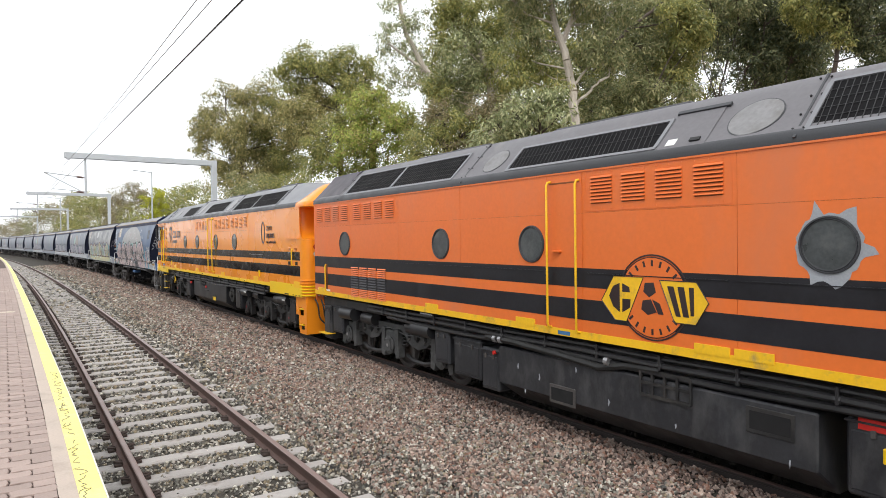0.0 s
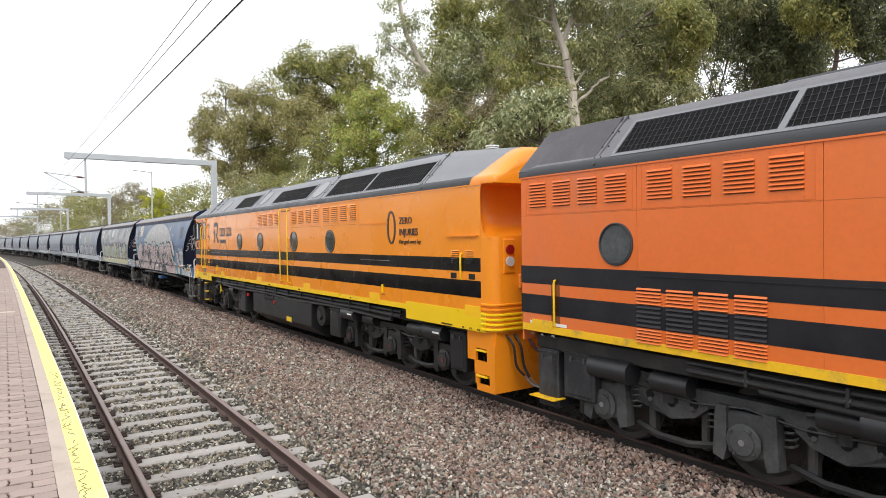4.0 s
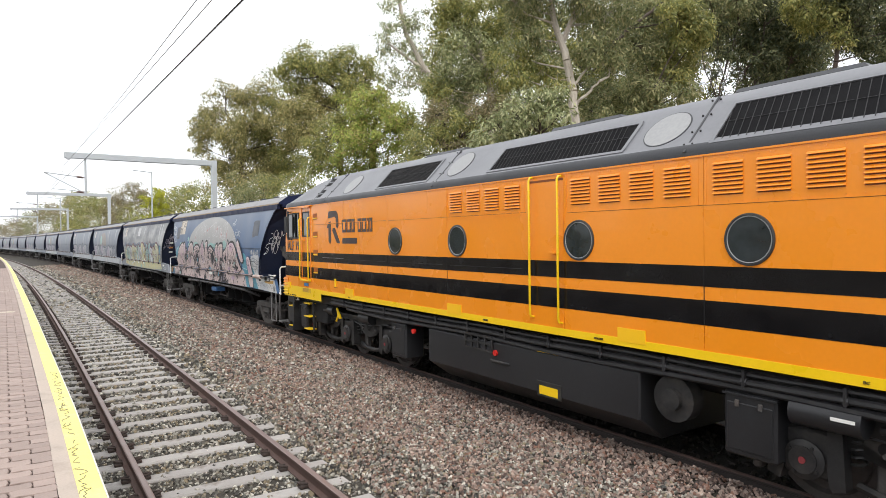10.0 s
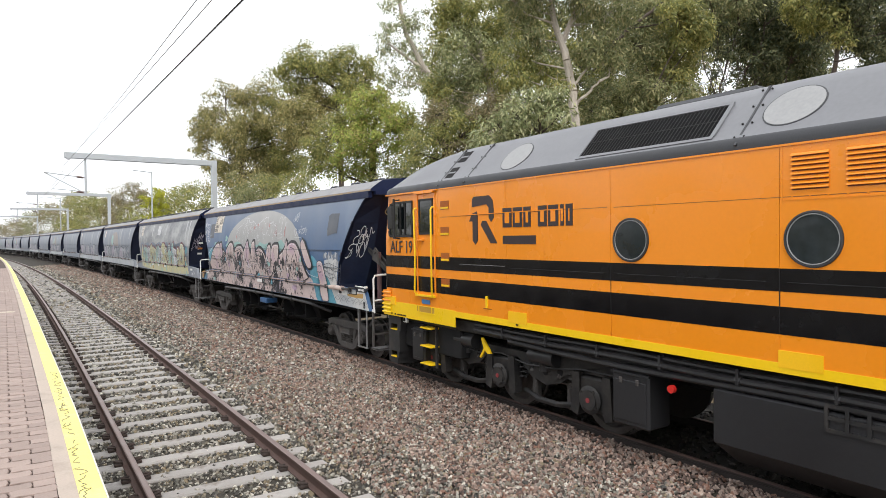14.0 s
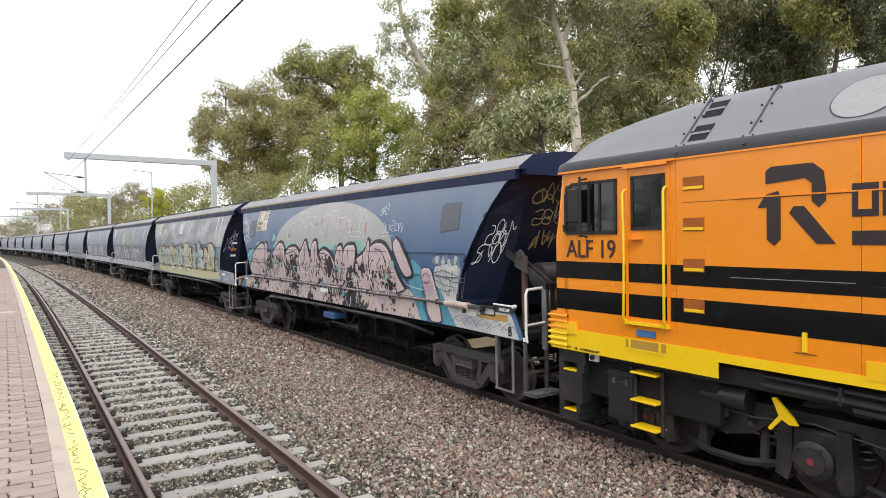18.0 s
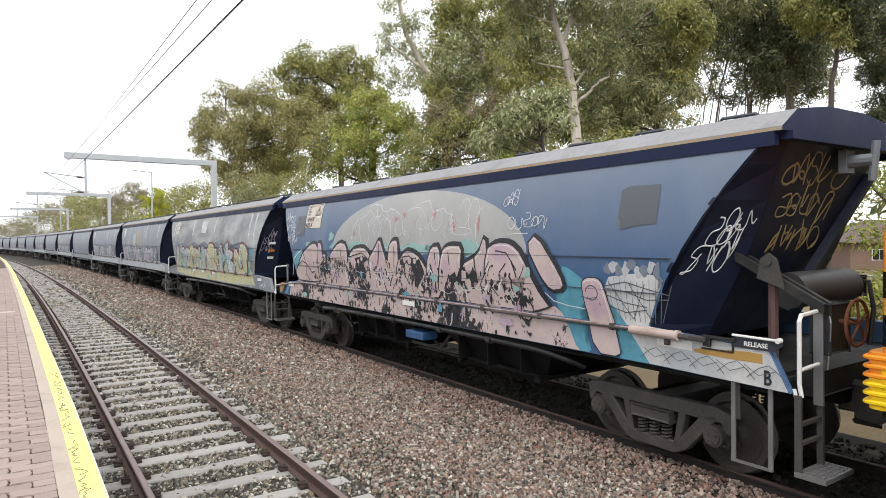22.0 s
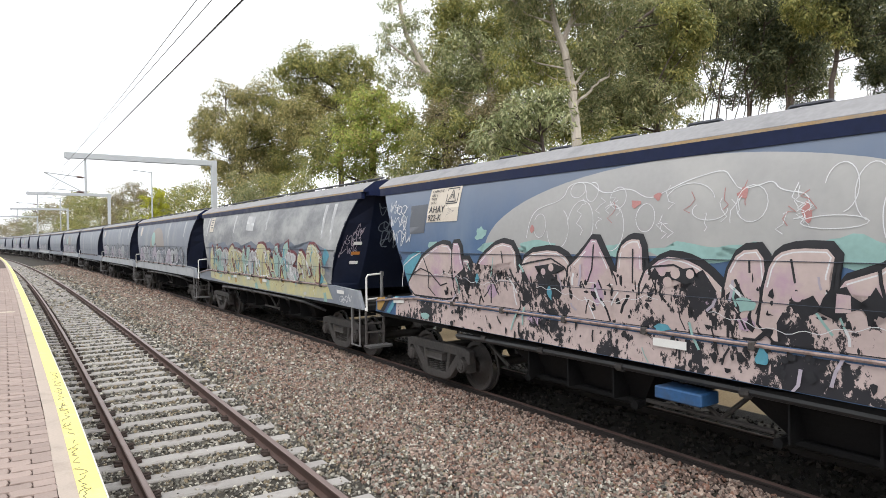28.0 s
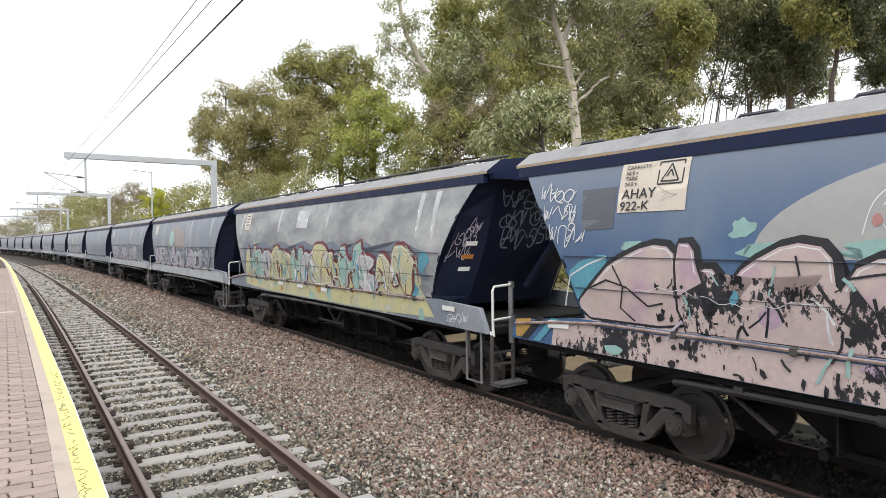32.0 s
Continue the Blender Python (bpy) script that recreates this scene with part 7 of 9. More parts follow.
PINK_LETTERS = [
    [(5.68, 1.64), (5.15, 2.13), (4.95, 2.32), (4.39, 2.55), (4.07, 2.52), (4.0, 2.2), (3.85, 1.9), (3.9, 1.64)],
    [(3.78, 2.3), (3.54, 2.3), (3.45, 1.9), (3.4, 1.64), (3.8, 1.64)],
    [(4.04, 2.56), (3.82, 2.56), (3.76, 2.2), (3.55, 1.95), (3.6, 1.64), (4.0, 1.64)],
    [(3.5, 1.64), (3.4, 2.15), (3.25, 2.34), (2.81, 2.58), (2.45, 2.52), (2.4, 2.1), (2.2, 1.95), (2.1, 1.64)],
    [(2.45, 1.64), (2.4, 2.1), (2.2, 2.42), (1.66, 2.48), (1.38, 2.36), (1.15, 1.95), (1.05, 1.64)],
    [(1.45, 2.2), (1.16, 2.43), (.95, 2.66), (.79, 2.41), (.67, 2.2), (.5, 1.64), (1.3, 1.64)],
    [(.6, 2.2), (.55, 2.51), (.41, 2.61), (.23, 2.6), (.22, 2.2), (.1, 1.64), (.6, 1.64)],
    [(.3, 1.64), (.25, 2.2), (-.07, 2.42), (-.32, 2.4), (-.56, 2.3), (-.83, 2.05), (-.93, 1.64)],
    [(-.73, 1.64), (-.8, 2.25), (-.94, 2.49), (-1.18, 2.51), (-1.22, 2.1), (-1.17, 1.64)],
    [(-1.75, 1.64), (-1.8, 2.2), (-2.28, 2.38), (-2.43, 2.7), (-2.52, 2.2), (-2.5, 1.64)],
    [(-1.1, 1.64), (-1.22, 2.3), (-1.32, 2.47), (-1.5, 2.52), (-1.84, 2.51), (-1.76, 2.2), (-1.85, 1.9), (-1.85, 1.64)],
    [(-2.4, 1.64), (-2.46, 2.46), (-2.73, 2.57), (-3.05, 2.55), (-3.27, 2.4), (-3.55, 1.95), (-3.85, 1.64)]]


def blotch(w, g, y, z, ry, rz, material, off, name="peeled_patch", n=9):
    """One ragged patch; thin clouds of spray have rounded lobes."""
    pts = [(y + ry * g.uniform(.35, 1.25) * math.cos(k * math.tau / n), z + rz * g.uniform(.35, 1.25) * math.sin(k * math.tau / n)) for k in range(n)]
    decal(w, name, pts if material is SPRAY_BLACK else rounded(pts, 1), material, off)


def paint_pink(w):
    """First wagon: pale dome, pink letters, cyan and white paint towards its near end."""
    g = random.Random(8)
    decal(w, "pale_dome", ellipse(-.1, 2.42, 3.28, 1.08, 0, math.pi), DOME_GREY, .003, "pale grey dome of buffed paint")
    decal(w, "lower_band", [(-4.35, 1.2), (6.0, 1.2), (5.95, 1.5), (5.6, 1.66), (-3.9, 1.72), (-4.2, 1.55)], PINK_PEELED, .003, "peeling pink paint on the sill")
    for y, z, ry, rz in ((3.0, 2.5, .5, .1), (1.9, 2.49, .6, .11), (.6, 2.47, .5, .14), (-.35, 2.47, .6, .15), (-1.0, 2.5, .3, .1), (-2.0, 2.47, .45, .16), (3.3, 2.72, .16, .1), (4.5, 2.5, .3, .1)):
        blotch(w, g, y, z, ry, rz, SPRAY_MINT, .0042, "mint_cloud", 16)
    # teal and white at the two ends
    decal(w, "cyan_field", rounded([(-4.05, 2.27), (-4.2, 2.24), (-4.48, 2.08), (-4.5, 1.85), (-4.3, 1.72), (-4.5, 1.35), (-4.55, 1.2), (-4.3, 1.2), (-4.15, 1.5), (-3.9, 1.78)], 1), SPRAY_CYAN, .005, "cyan paint")
    decal(w, "white_field", rounded([(-4.75, 2.14), (-5.2, 2.22), (-5.68, 2.2), (-5.6, 1.72), (-5.4, 1.6), (-6.8, 1.54), (-6.95, 1.2), (-5.0, 1.2), (-4.9, 1.6)], 1), SILL_WHITE, .004, "thin white paint")
    decal(w, "cyan_band", [(-4.8, 1.86), (-4.92, 1.8), (-5.42, 1.2), (-5.0, 1.2)], SPRAY_CYAN, .006)
    decal(w, "cyan_field", rounded([(5.56, 2.3), (4.98, 2.46), (5.02, 2.25), (5.66, 1.62), (5.8, 1.9)], 1), SPRAY_CYAN, .005)
    for a in (6.1, 6.36):
        decal(w, "cyan_band", [(a + .12, 1.22), (a + .26, 1.22), (a - .1, 1.56), (a - .24, 1.56)], SPRAY_CYAN if a < 6.2 else SPRAY_BLACK, .007)
    decal(w, "tan_corner", [(6.45, 1.24), (6.75, 1.24), (6.72, 1.48), (6.4, 1.52)], GOLD, .006)
    stroke(w, [(5.72 - .03 * k, 1.75 + .1 * k) for k in range(5)] + [(5.3, 2.3), (5.0, 2.4)], .02, SPRAY_WHITE, .009)
    for k in range(9):                    # the shadowed row of pale blobs
        blotch(w, g, -4.84 - k * .09, 2.27 + .04 * math.sin(k * 2), .07, .09, CLOUD_WHITE if k % 2 else SMEAR, .0055 + .0003 * k, "pale_blob")
    # the letters
    for i, base in enumerate(PINK_LETTERS):
        pts = rounded(base, 1)
        o = .0065 + .0009 * i
        decal(w, "letter_shadow", [(y - .035, z + .03) for y, z in grown(pts, .045)], SPRAY_BLACK, o - .0004)
        decal(w, "letter_outline", grown(pts, .03), SPRAY_BLACK, o)
        decal(w, "letter", pts, PINK, o + .0005, "fat spray painted letter")
        inner = grown(pts, -.03)
        top = [p for p in inner if p[1] > 1.9]
        if len(top) > 3:
            stroke(w, top, .014, SPRAY_WHITE, o + .0008)
    for line in ([(5.3, 2.0), (5.0, 2.12), (4.7, 2.05), (4.4, 1.85), (4.2, 1.9)], [(4.9, 2.3), (4.75, 2.05), (4.8, 1.8), (4.6, 1.66)], [(2.75, 2.45), (2.7, 2.2), (2.85, 1.9)], [(2.35, 2.25), (2.1, 2.3), (1.7, 2.36), (1.45, 2.25), (1.3, 2.0)],
                 [(.95, 2.55), (.98, 2.25), (1.1, 2.0)], [(.35, 2.5), (.36, 2.1)], [(.1, 2.3), (-.2, 2.33), (-.5, 2.2), (-.75, 1.95)], [(-1.05, 2.4), (-1.05, 1.9), (-1.0, 1.7)], [(-1.45, 2.42), (-1.5, 2.1), (-1.42, 1.75)], [(-2.7, 2.45), (-2.95, 2.42), (-3.15, 2.2), (-3.3, 1.9)]):
        stroke(w, line, .022, SPRAY_BLACK, .0183)
    # worn middle: paint flaked off in ragged slanting patches
    for a, b in ((3.95, 2.3), (2.3, .7), (.65, -.95), (-1.3, -2.6), (-2.5, -3.5)):
        m = 8
        crest = [(a + (b - a) * k / m, 2.22 + .16 * math.sin(k * 2.3 + a) - (.25 if a < -1.2 else .08)) for k in range(m + 1)]
        decal(w, "worn_letter", [(b, 1.62), (a, 1.62)] + crest, PINK_PEELED, .0185)
    for k in range(210):
        y, z = g.uniform(-3.5, 4.3), g.choice([g.uniform(1.23, 1.55), g.uniform(1.64, 2.25), g.uniform(1.7, 2.1)])
        blotch(w, g, y, z, g.uniform(.008, .06), g.uniform(.015, .075), SPRAY_BLACK, .0195, n=7)
    for k in range(110):
        y, z = g.uniform(-3.3, 4.2), g.choice([g.uniform(1.25, 2.2), g.uniform(1.7, 2.3)])
        a, ln = g.uniform(.7, 2.4), g.uniform(.1, .32)
        dy, dz = math.cos(a) * ln / 2, math.sin(a) * ln / 2
        stroke(w, [(y - dy, z - dz), (y + g.uniform(-.03, .03), z), (y + dy, z + dz)], g.uniform(.014, .035), SPRAY_BLACK if k % 3 else (SPRAY_LILAC, SPRAY_MINT, SPRAY_WHITE)[k // 3 % 3], .0205)
    for y, z, ry, rz, m in ((1.75, 2.2, .3, .1, SPRAY_BLACK), (-.25, 2.22, .36, .12, SPRAY_BLACK), (-1.6, 2.0, .16, .12, SPRAY_BLACK), (-1.85, 2.08, .22, .16, SPRAY_BLACK), (-2.15, 2.05, .12, .2, SPRAY_BLACK), (-1.15, 1.45, .08, .12, SPRAY_CYAN),
                            (1.75, 1.9, .05, .1, SPRAY_CYAN), (.0, 1.63, .18, .05, SPRAY_CYAN), (3.35, 2.0, .05, .1, SPRAY_CYAN), (-1.02, 1.95, .18, .1, SPRAY_MINT), (-3.4, 2.15, .06, .12, SPRAY_MINT), (-3.15, 1.9, .1, .05, SPRAY_MINT), (4.9, 1.3, .16, .07, SPRAY_MINT),
                            (3.0, 1.85, .16, .1, SPRAY_PURPLE), (2.1, 1.5, .14, .07, SPRAY_PURPLE), (.9, 1.95, .1, .16, SPRAY_PURPLE), (-.6, 2.0, .14, .12, SPRAY_PURPLE), (-1.0, 1.75, .12, .1, SPRAY_PURPLE), (-2.4, 1.7, .16, .1, SPRAY_PURPLE), (-3.2, 1.65, .16, .1, SPRAY_PURPLE), (-2.9, 1.4, .2, .08, SPRAY_PURPLE)):
        blotch(w, g, y, z, ry, rz, m, .0188 if m is SPRAY_PURPLE else .0212)
    for y, z, r in ((-.05, 2.25, .05), (-.22, 2.24, .06), (-.12, 2.14, .06), (-.4, 2.24, .05), (1.7, 2.24, .05), (1.85, 2.18, .045), (-1.5, 2.08, .05)):
        decal(w, "pale_dot", ellipse(y, z, r, r, 0, math.tau * .98, 12), PINK, .0222)
    decal(w, "letter", [(-1.82, 1.96), (-1.95, 1.97), (-1.95, 2.12), (-1.84, 2.13)], PINK, .0222)
    for base, m in (([(-3.4, 2.53), (-3.58, 2.69), (-4.05, 2.14), (-4.1, 1.98), (-3.86, 1.94), (-3.68, 2.12)], .05), ([(-4.42, 2.07), (-4.5, 2.13), (-4.68, 2.14), (-4.77, 2.06), (-4.98, 1.4), (-5.02, 1.22), (-4.62, 1.22), (-4.46, 1.81)], .014)):
        pts = rounded(base, 1)
        decal(w, "letter_outline", [(y - .02 * (m > .02), z) for y, z in grown(pts, m)], SPRAY_BLACK, .0226)
        decal(w, "letter", pts, PINK, .0232, "slanting pink slab")
        stroke(w, grown(pts, -.025)[:len(pts) // 2], .012, SPRAY_WHITE, .0238)
    stroke(w, ellipse(-4.58, 1.95, .1, .09, 0, 5.6, 14), .016, SLATE, .0242), stroke(w, [(-4.4, 1.9), (-4.52, 1.87), (-4.66, 1.9), (-4.72, 1.8)], .013, SLATE, .0242)
    stroke(w, ellipse(-3.35, 1.62, .13, .15, 0, 6.2, 16), .028, SPRAY_BLACK, .0242)
    stroke(w, [(-3.75, 1.9), (-3.9, 1.8), (-4.15, 1.76), (-4.45, 1.74)], .012, SPRAY_WHITE, .0242)
    for k in range(3):                    # wavering white lines
        stroke(w, [(4.6 - 2.6 * k - .06 * j, 2.0 - .1 * k + .02 * math.sin(j * 1.3) + .06 * math.sin(j * .21 + k)) for j in range(34)], .007, SPRAY_WHITE, .0216)
    # white line work on the dome, closed loops and a few red fillings
    crest = [(2.24, 2.5), (2.15, 2.9), (2.02, 3.04), (1.54, 3.13), (1.48, 3.33), (1.13, 3.34), (.85, 3.15), (.48, 3.22), (.17, 3.05), (-.08, 3.15), (-.32, 3.24), (-.72, 3.32), (-.82, 3.2), (-.91, 3.09), (-1.1, 3.12), (-1.24, 3.16), (-1.32, 3.06), (-1.6, 3.01), (-1.56, 2.8), (-1.4, 2.78)]
    stroke(w, rounded(crest + crest[::-1], 2)[:len(crest) * 4 - 6], .011, SPRAY_WHITE, .008)
    for y, z, ry, rz, a0, a1 in ((1.3, 3.24, .13, .1, 0, 6.2), (1.05, 3.2, .1, .12, 1, 6.5), (.62, 3.1, .12, .13, 0, 6), (1.95, 2.8, .12, .16, .5, 5.8), (1.6, 2.75, .2, .26, 2, 6.2), (1.2, 2.8, .22, .3, 0, 4), (.7, 2.75, .2, .28, 1, 5), (.2, 2.85, .13, .16, 0, 6.2), (-.35, 3.0, .3, .2, .4, 3), (-.6, 2.9, .2, .1, 3, 7), (-1.05, 2.95, .16, .18, 0, 6.2), (-1.85, 3.05, .14, .22, .2, 4.5), (-2.1, 3.0, .14, .25, 5, 9.5), (-2.3, 2.8, .12, .3, 4.5, 8), (-1.8, 2.75, .28, .06, 0, 6.2)):
        stroke(w, ellipse(y, z, ry, rz, a0, a1, 16), .009, SPRAY_WHITE, .0085)
    for k in range(26):
        y, z = g.uniform(-1.6, 2.1), g.uniform(2.6, 2.95)
        stroke(w, [(y + .08 * math.sin(j * 1.9 + k) * (j % 2), z + .07 * j * g.uniform(.5, 1)) for j in range(5)], .009, SPRAY_WHITE if k % 5 else SPRAY_RED, .0087)
    for y, z, ry, rz in ((.35, 3.02, .1, .06), (-.95, 3.05, .07, .08), (-1.58, 2.85, .05, .1), (-2.25, 2.85, .04, .14), (2.1, 2.75, .04, .08), (.05, 3.08, .06, .04)):
        blotch(w, g, y, z, ry, rz, SPRAY_RED, .0082, "red_accent")
    # tags on the blue
    scribble(w, -2.8, 3.1, .35, .17, 3, SPRAY_WHITE, .011, 6), scribble(w, -2.95, 2.78, .8, .16, 4, SPRAY_WHITE, .011, 10)
    stroke(w, [(-2.95, 2.69), (-3.4, 2.7)], .01, SPRAY_WHITE)
    for k in range(3):
        scribble(w, 6.25 - .12 * k, 3.12 - .27 * k, .62, .19, 20 + k, SPRAY_WHITE, .017, 9)
    for k in range(10):
        stroke(w, [(-4.85 - .085 * k, 2.14 + .02 * math.sin(k)), (-4.88 - .08 * k, 1.9), (-4.94 - .07 * k, 1.66)], .007, SMEAR, .012)
    for k in range(4):                    # slate wire lines over the white
        stroke(w, [(-4.8 - .3 * j, 2.05 - .08 * k + .06 * math.sin(j * 1.6 + k)) for j in range(4 - k // 2)], .012, SLATE, .0125)
        stroke(w, [(-5.0 - .2 * k, 1.68), (-5.2 - .18 * k, 2.1)] if k % 2 else [(-4.85 - .15 * k, 2.1), (-5.2 - .13 * k, 1.68)], .01, SLATE, .0127)
    for k in range(5):
        stroke(w, [(-5.3 - .32 * k, 1.26), (-5.42 - .32 * k, 1.36), (-5.52 - .32 * k, 1.4), (-5.62 - .32 * k, 1.33), (-5.7 - .32 * k, 1.24)], .008, SLATE, .022)
        stroke(w, [(-5.35 - .3 * k, 1.38), (-5.5 - .3 * k, 1.29), (-5.66 - .3 * k, 1.35)], .007, SLATE, .0222)
    decal(w, "slate_square", [(-5.0, 3.19), (-5.12, 3.23), (-5.55, 3.22), (-5.53, 2.78), (-5.3, 2.77), (-5.02, 2.72), (-4.98, 2.78)], SLATE, .006, "square of slate grey paint")
    decal(w, "slate_square", [(5.45, 3.23), (4.89, 3.24), (4.91, 2.74), (5.4, 2.72)], SLATE, .006)
    data_plate(w, 3.93, 4.86, 2.92, 3.495)
    m = lambda y, z: on_side(y, z, skin_x(z, .022)) @ Matrix.Rotation(radians(-13), 4, "X")
    lettering("plate_code", "AHAY", .165, w, SPRAY_BLACK, m(4.8, 3.08), 1.08, depth=.001, bold=.001)
    lettering("plate_code", "922-K", .15, w, SPRAY_BLACK, m(4.82, 2.945), 1.12, depth=.001, bold=.001)
    for text, z in (("CAPACITY", 3.425), ("68.0 t", 3.36), ("TARE", 3.295), ("24.0 t", 3.23)):
        lettering("plate_text", text, .062, w, SPRAY_BLACK, m(4.78, z), 1.2, depth=.001)
    for a, b in (((4.32, 3.22), (4.0, 3.22)), ((4.0, 3.22), (4.0, 3.47)), ((4.0, 3.47), (4.32, 3.47)), ((4.32, 3.47), (4.32, 3.22)), ((4.28, 3.25), (4.16, 3.44)), ((4.16, 3.44), (4.05, 3.25)), ((4.05, 3.25), (4.28, 3.25)), ((4.21, 3.3), (4.16, 3.38)), ((4.16, 3.38), (4.12, 3.3))):
        stroke(w, [a, b], .018, SPRAY_BLACK, .0145)
    for k in range(5):
        stroke(w, [(4.3 - .05 * k, 3.2 - .03 * k), (4.2 - .04 * k, 3.1), (4.28 - .05 * k, 3.0 + .02 * k)], .004, SLATE, .0122)
    decal(w, "white_label", [(5.66, 1.45), (6.05, 1.43), (6.05, 1.53), (5.66, 1.55)], WHITE, .02, "white label")
    decal(w, "white_label", [(-.33, 1.42), (.1, 1.42), (.1, 1.51), (-.33, 1.51)], WHITE, .0235, "white label")
    decal(w, "ochre_patch", rounded([(-5.98, 1.46), (-6.5, 1.5), (-6.82, 1.5), (-6.83, 1.41), (-6.4, 1.4), (-6.0, 1.41)], 1), GOLD, .008)
    lettering("stencil", "RELEASE", .065, w, WHITE, on_side(-6.55, 1.56, -1.465), 1.0, bold=.001)
    decal(w, "white_label", [(-5.52, 1.43), (-5.97, 1.42), (-5.97, 1.52), (-5.52, 1.53)], WHITE, .012, "white label")
    lettering("stencil", "B", .2, w, SPRAY_BLACK, on_side(-6.74, 1.21, -1.452), .7, bold=.003)
    corner_tag(w, SPRAY_WHITE, 4)
    part("white_sill_paint", plate(bmesh.new(), [(-5.5, 1.2), (-6.97, 1.172), (-6.785, 1.535), (-5.5, 1.585)], -1.43, -1.4475), SILL_WHITE, w, "patchy white paint on the sill")
    part("blue_box", box(bmesh.new(), -1.38, -1.05, -.44, .16, .81, .95, .015), BOX_BLUE, w, "blue box under the sill")
    end_tags(w, True, OLD_GOLD, 3, 3), end_tags(w, False, SPRAY_WHITE, 4, 2)


def paint_yellow(w):
    """Second wagon: oversprayed grey side, yellow-green letters with maroon and white edges."""
    g = random.Random(5)
    for y, h in ((5.6, .6), (2.2, .55), (-1.0, .5), (-5.0, .75), (-5.5, .8)):
        decal(w, "pale_streak", [(y, 3.45), (y - .16, 3.45), (y - .06, 3.45 - h), (y + .05, 3.4 - h)], BRIGHT_CLOUD, .005)
    decal(w, "pale_patch", [(.9, 2.95), (.2, 2.92), (.1, 3.35), (.85, 3.38)], BRIGHT_CLOUD, .005)
    decal(w, "slate_smear", [(5.3 - .42 * k, 2.52 + .1 * math.sin(k * 1.7)) for k in range(26)] + [(-5.4, 1.9), (0, 2.1), (5.2, 1.9)], SMEAR, .0035, "slate grey smear round the letters")
    decal(w, "yellow_band", rounded([(5.1, 1.22), (5.2, 1.6), (4.8, 2.1), (-4.9, 1.95), (-5.3, 1.5), (-5.6, 1.22)], 1), SPRAY_YELLOW, .0045, "yellow green paint on the sill")
    for k in range(46):
        m = (SPRAY_AQUA, BRIGHT_CLOUD, SPRAY_YELLOW, SPRAY_MINT, GOLD, SPRAY_AQUA)[k % 6]
        blotch(w, g, g.uniform(-5.2, 4.9), g.uniform(1.25, 2.1), g.uniform(.08, .3), g.uniform(.05, .16), m, .005 + .00004 * k, "paint_patch")
    piece(w, 5.0, -5.0, 1.62, 2.5, 13, 15, [SPRAY_YELLOW, SPRAY_AQUA, BRIGHT_CLOUD, SPRAY_YELLOW], SPRAY_MAROON, SPRAY_WHITE, [SPRAY_AQUA, SPRAY_YELLOW, SPRAY_CYAN, SPRAY_MAROON, SPRAY_WHITE], .028, .25)
    for k in range(15):
        y = 4.7 - k * .66 + g.uniform(-.1, .1)
        a = [(y, 1.3 + .2 * g.random()), (y - .08, 1.75), (y - .25, 2.2 + .2 * g.random()), (y - .45, 2.3), (y - .58, 1.95), (y - .5, 1.5)]
        stroke(w, rounded(a, 1)[:-3], .018, SPRAY_MAROON if k % 3 else SLATE, .0215)
        stroke(w, [(p - .05, q + .05) for p, q in rounded(a, 1)[:-3]], .014, SPRAY_WHITE if k % 2 else SPRAY_LILAC, .0218)
    for k in range(60):
        y, z = g.uniform(-5.2, 4.8), g.uniform(1.23, 2.3)
        stroke(w, [(y, z), (y + g.uniform(-.12, .12), z + g.uniform(.04, .16)), (y + g.uniform(-.2, .2), z + g.uniform(.1, .26))], g.uniform(.008, .02), (SPRAY_MAROON, SLATE, SPRAY_WHITE, SPRAY_CYAN)[k % 4], .022)
    blotch(w, g, -5.2, 2.2, .25, .2, SPRAY_CYAN, .006, "blue_patch"), blotch(w, g, -4.9, 1.7, .2, .16, SPRAY_CYAN, .0062, "blue_patch")
    data_plate(w, 4.75, 5.25, 2.95, 3.45)
    for k in range(4):
        stroke(w, [(5.15, 3.38 - k * .09), (4.85, 3.38 - k * .09)], .035, SLATE, .012)
    for y in (2.2, .8, -.7, -5.8):
        decal(w, "white_label", [(y, 1.44), (y - .36, 1.44), (y - .36, 1.52), (y, 1.52)], WHITE, .024, "white label")
    for k, (z, mat) in enumerate(((2.55, WHITE), (2.33, ORANGE_TAPE), (2.12, WHITE))):
        bm = bmesh.new()
        lean = lambda x, q: -(end_y(q) + (fold_y(q) - end_y(q)) * (side_x(q) + x) / (side_x(q) - .95) + .006)
        a = [(x, lean(x, q), q) for x, q in ((-1.2, z - .035), (-1.06, z - .035), (-1.06, z + .035), (-1.2, z + .035))]
        loft(bm, [a, [(x, y - .008, q) for x, y, q in a]])
        part("notice", bm, mat, w, "small notice on the end sheet")
    scribble(w, -5.9, 1.28, .6, .14, 32, SPRAY_WHITE, .014, 8)
    corner_tag(w, SPRAY_LILAC, 11)
    end_tags(w, True, SMEAR, 9, 3), end_tags(w, False, SPRAY_WHITE, 10, 2)


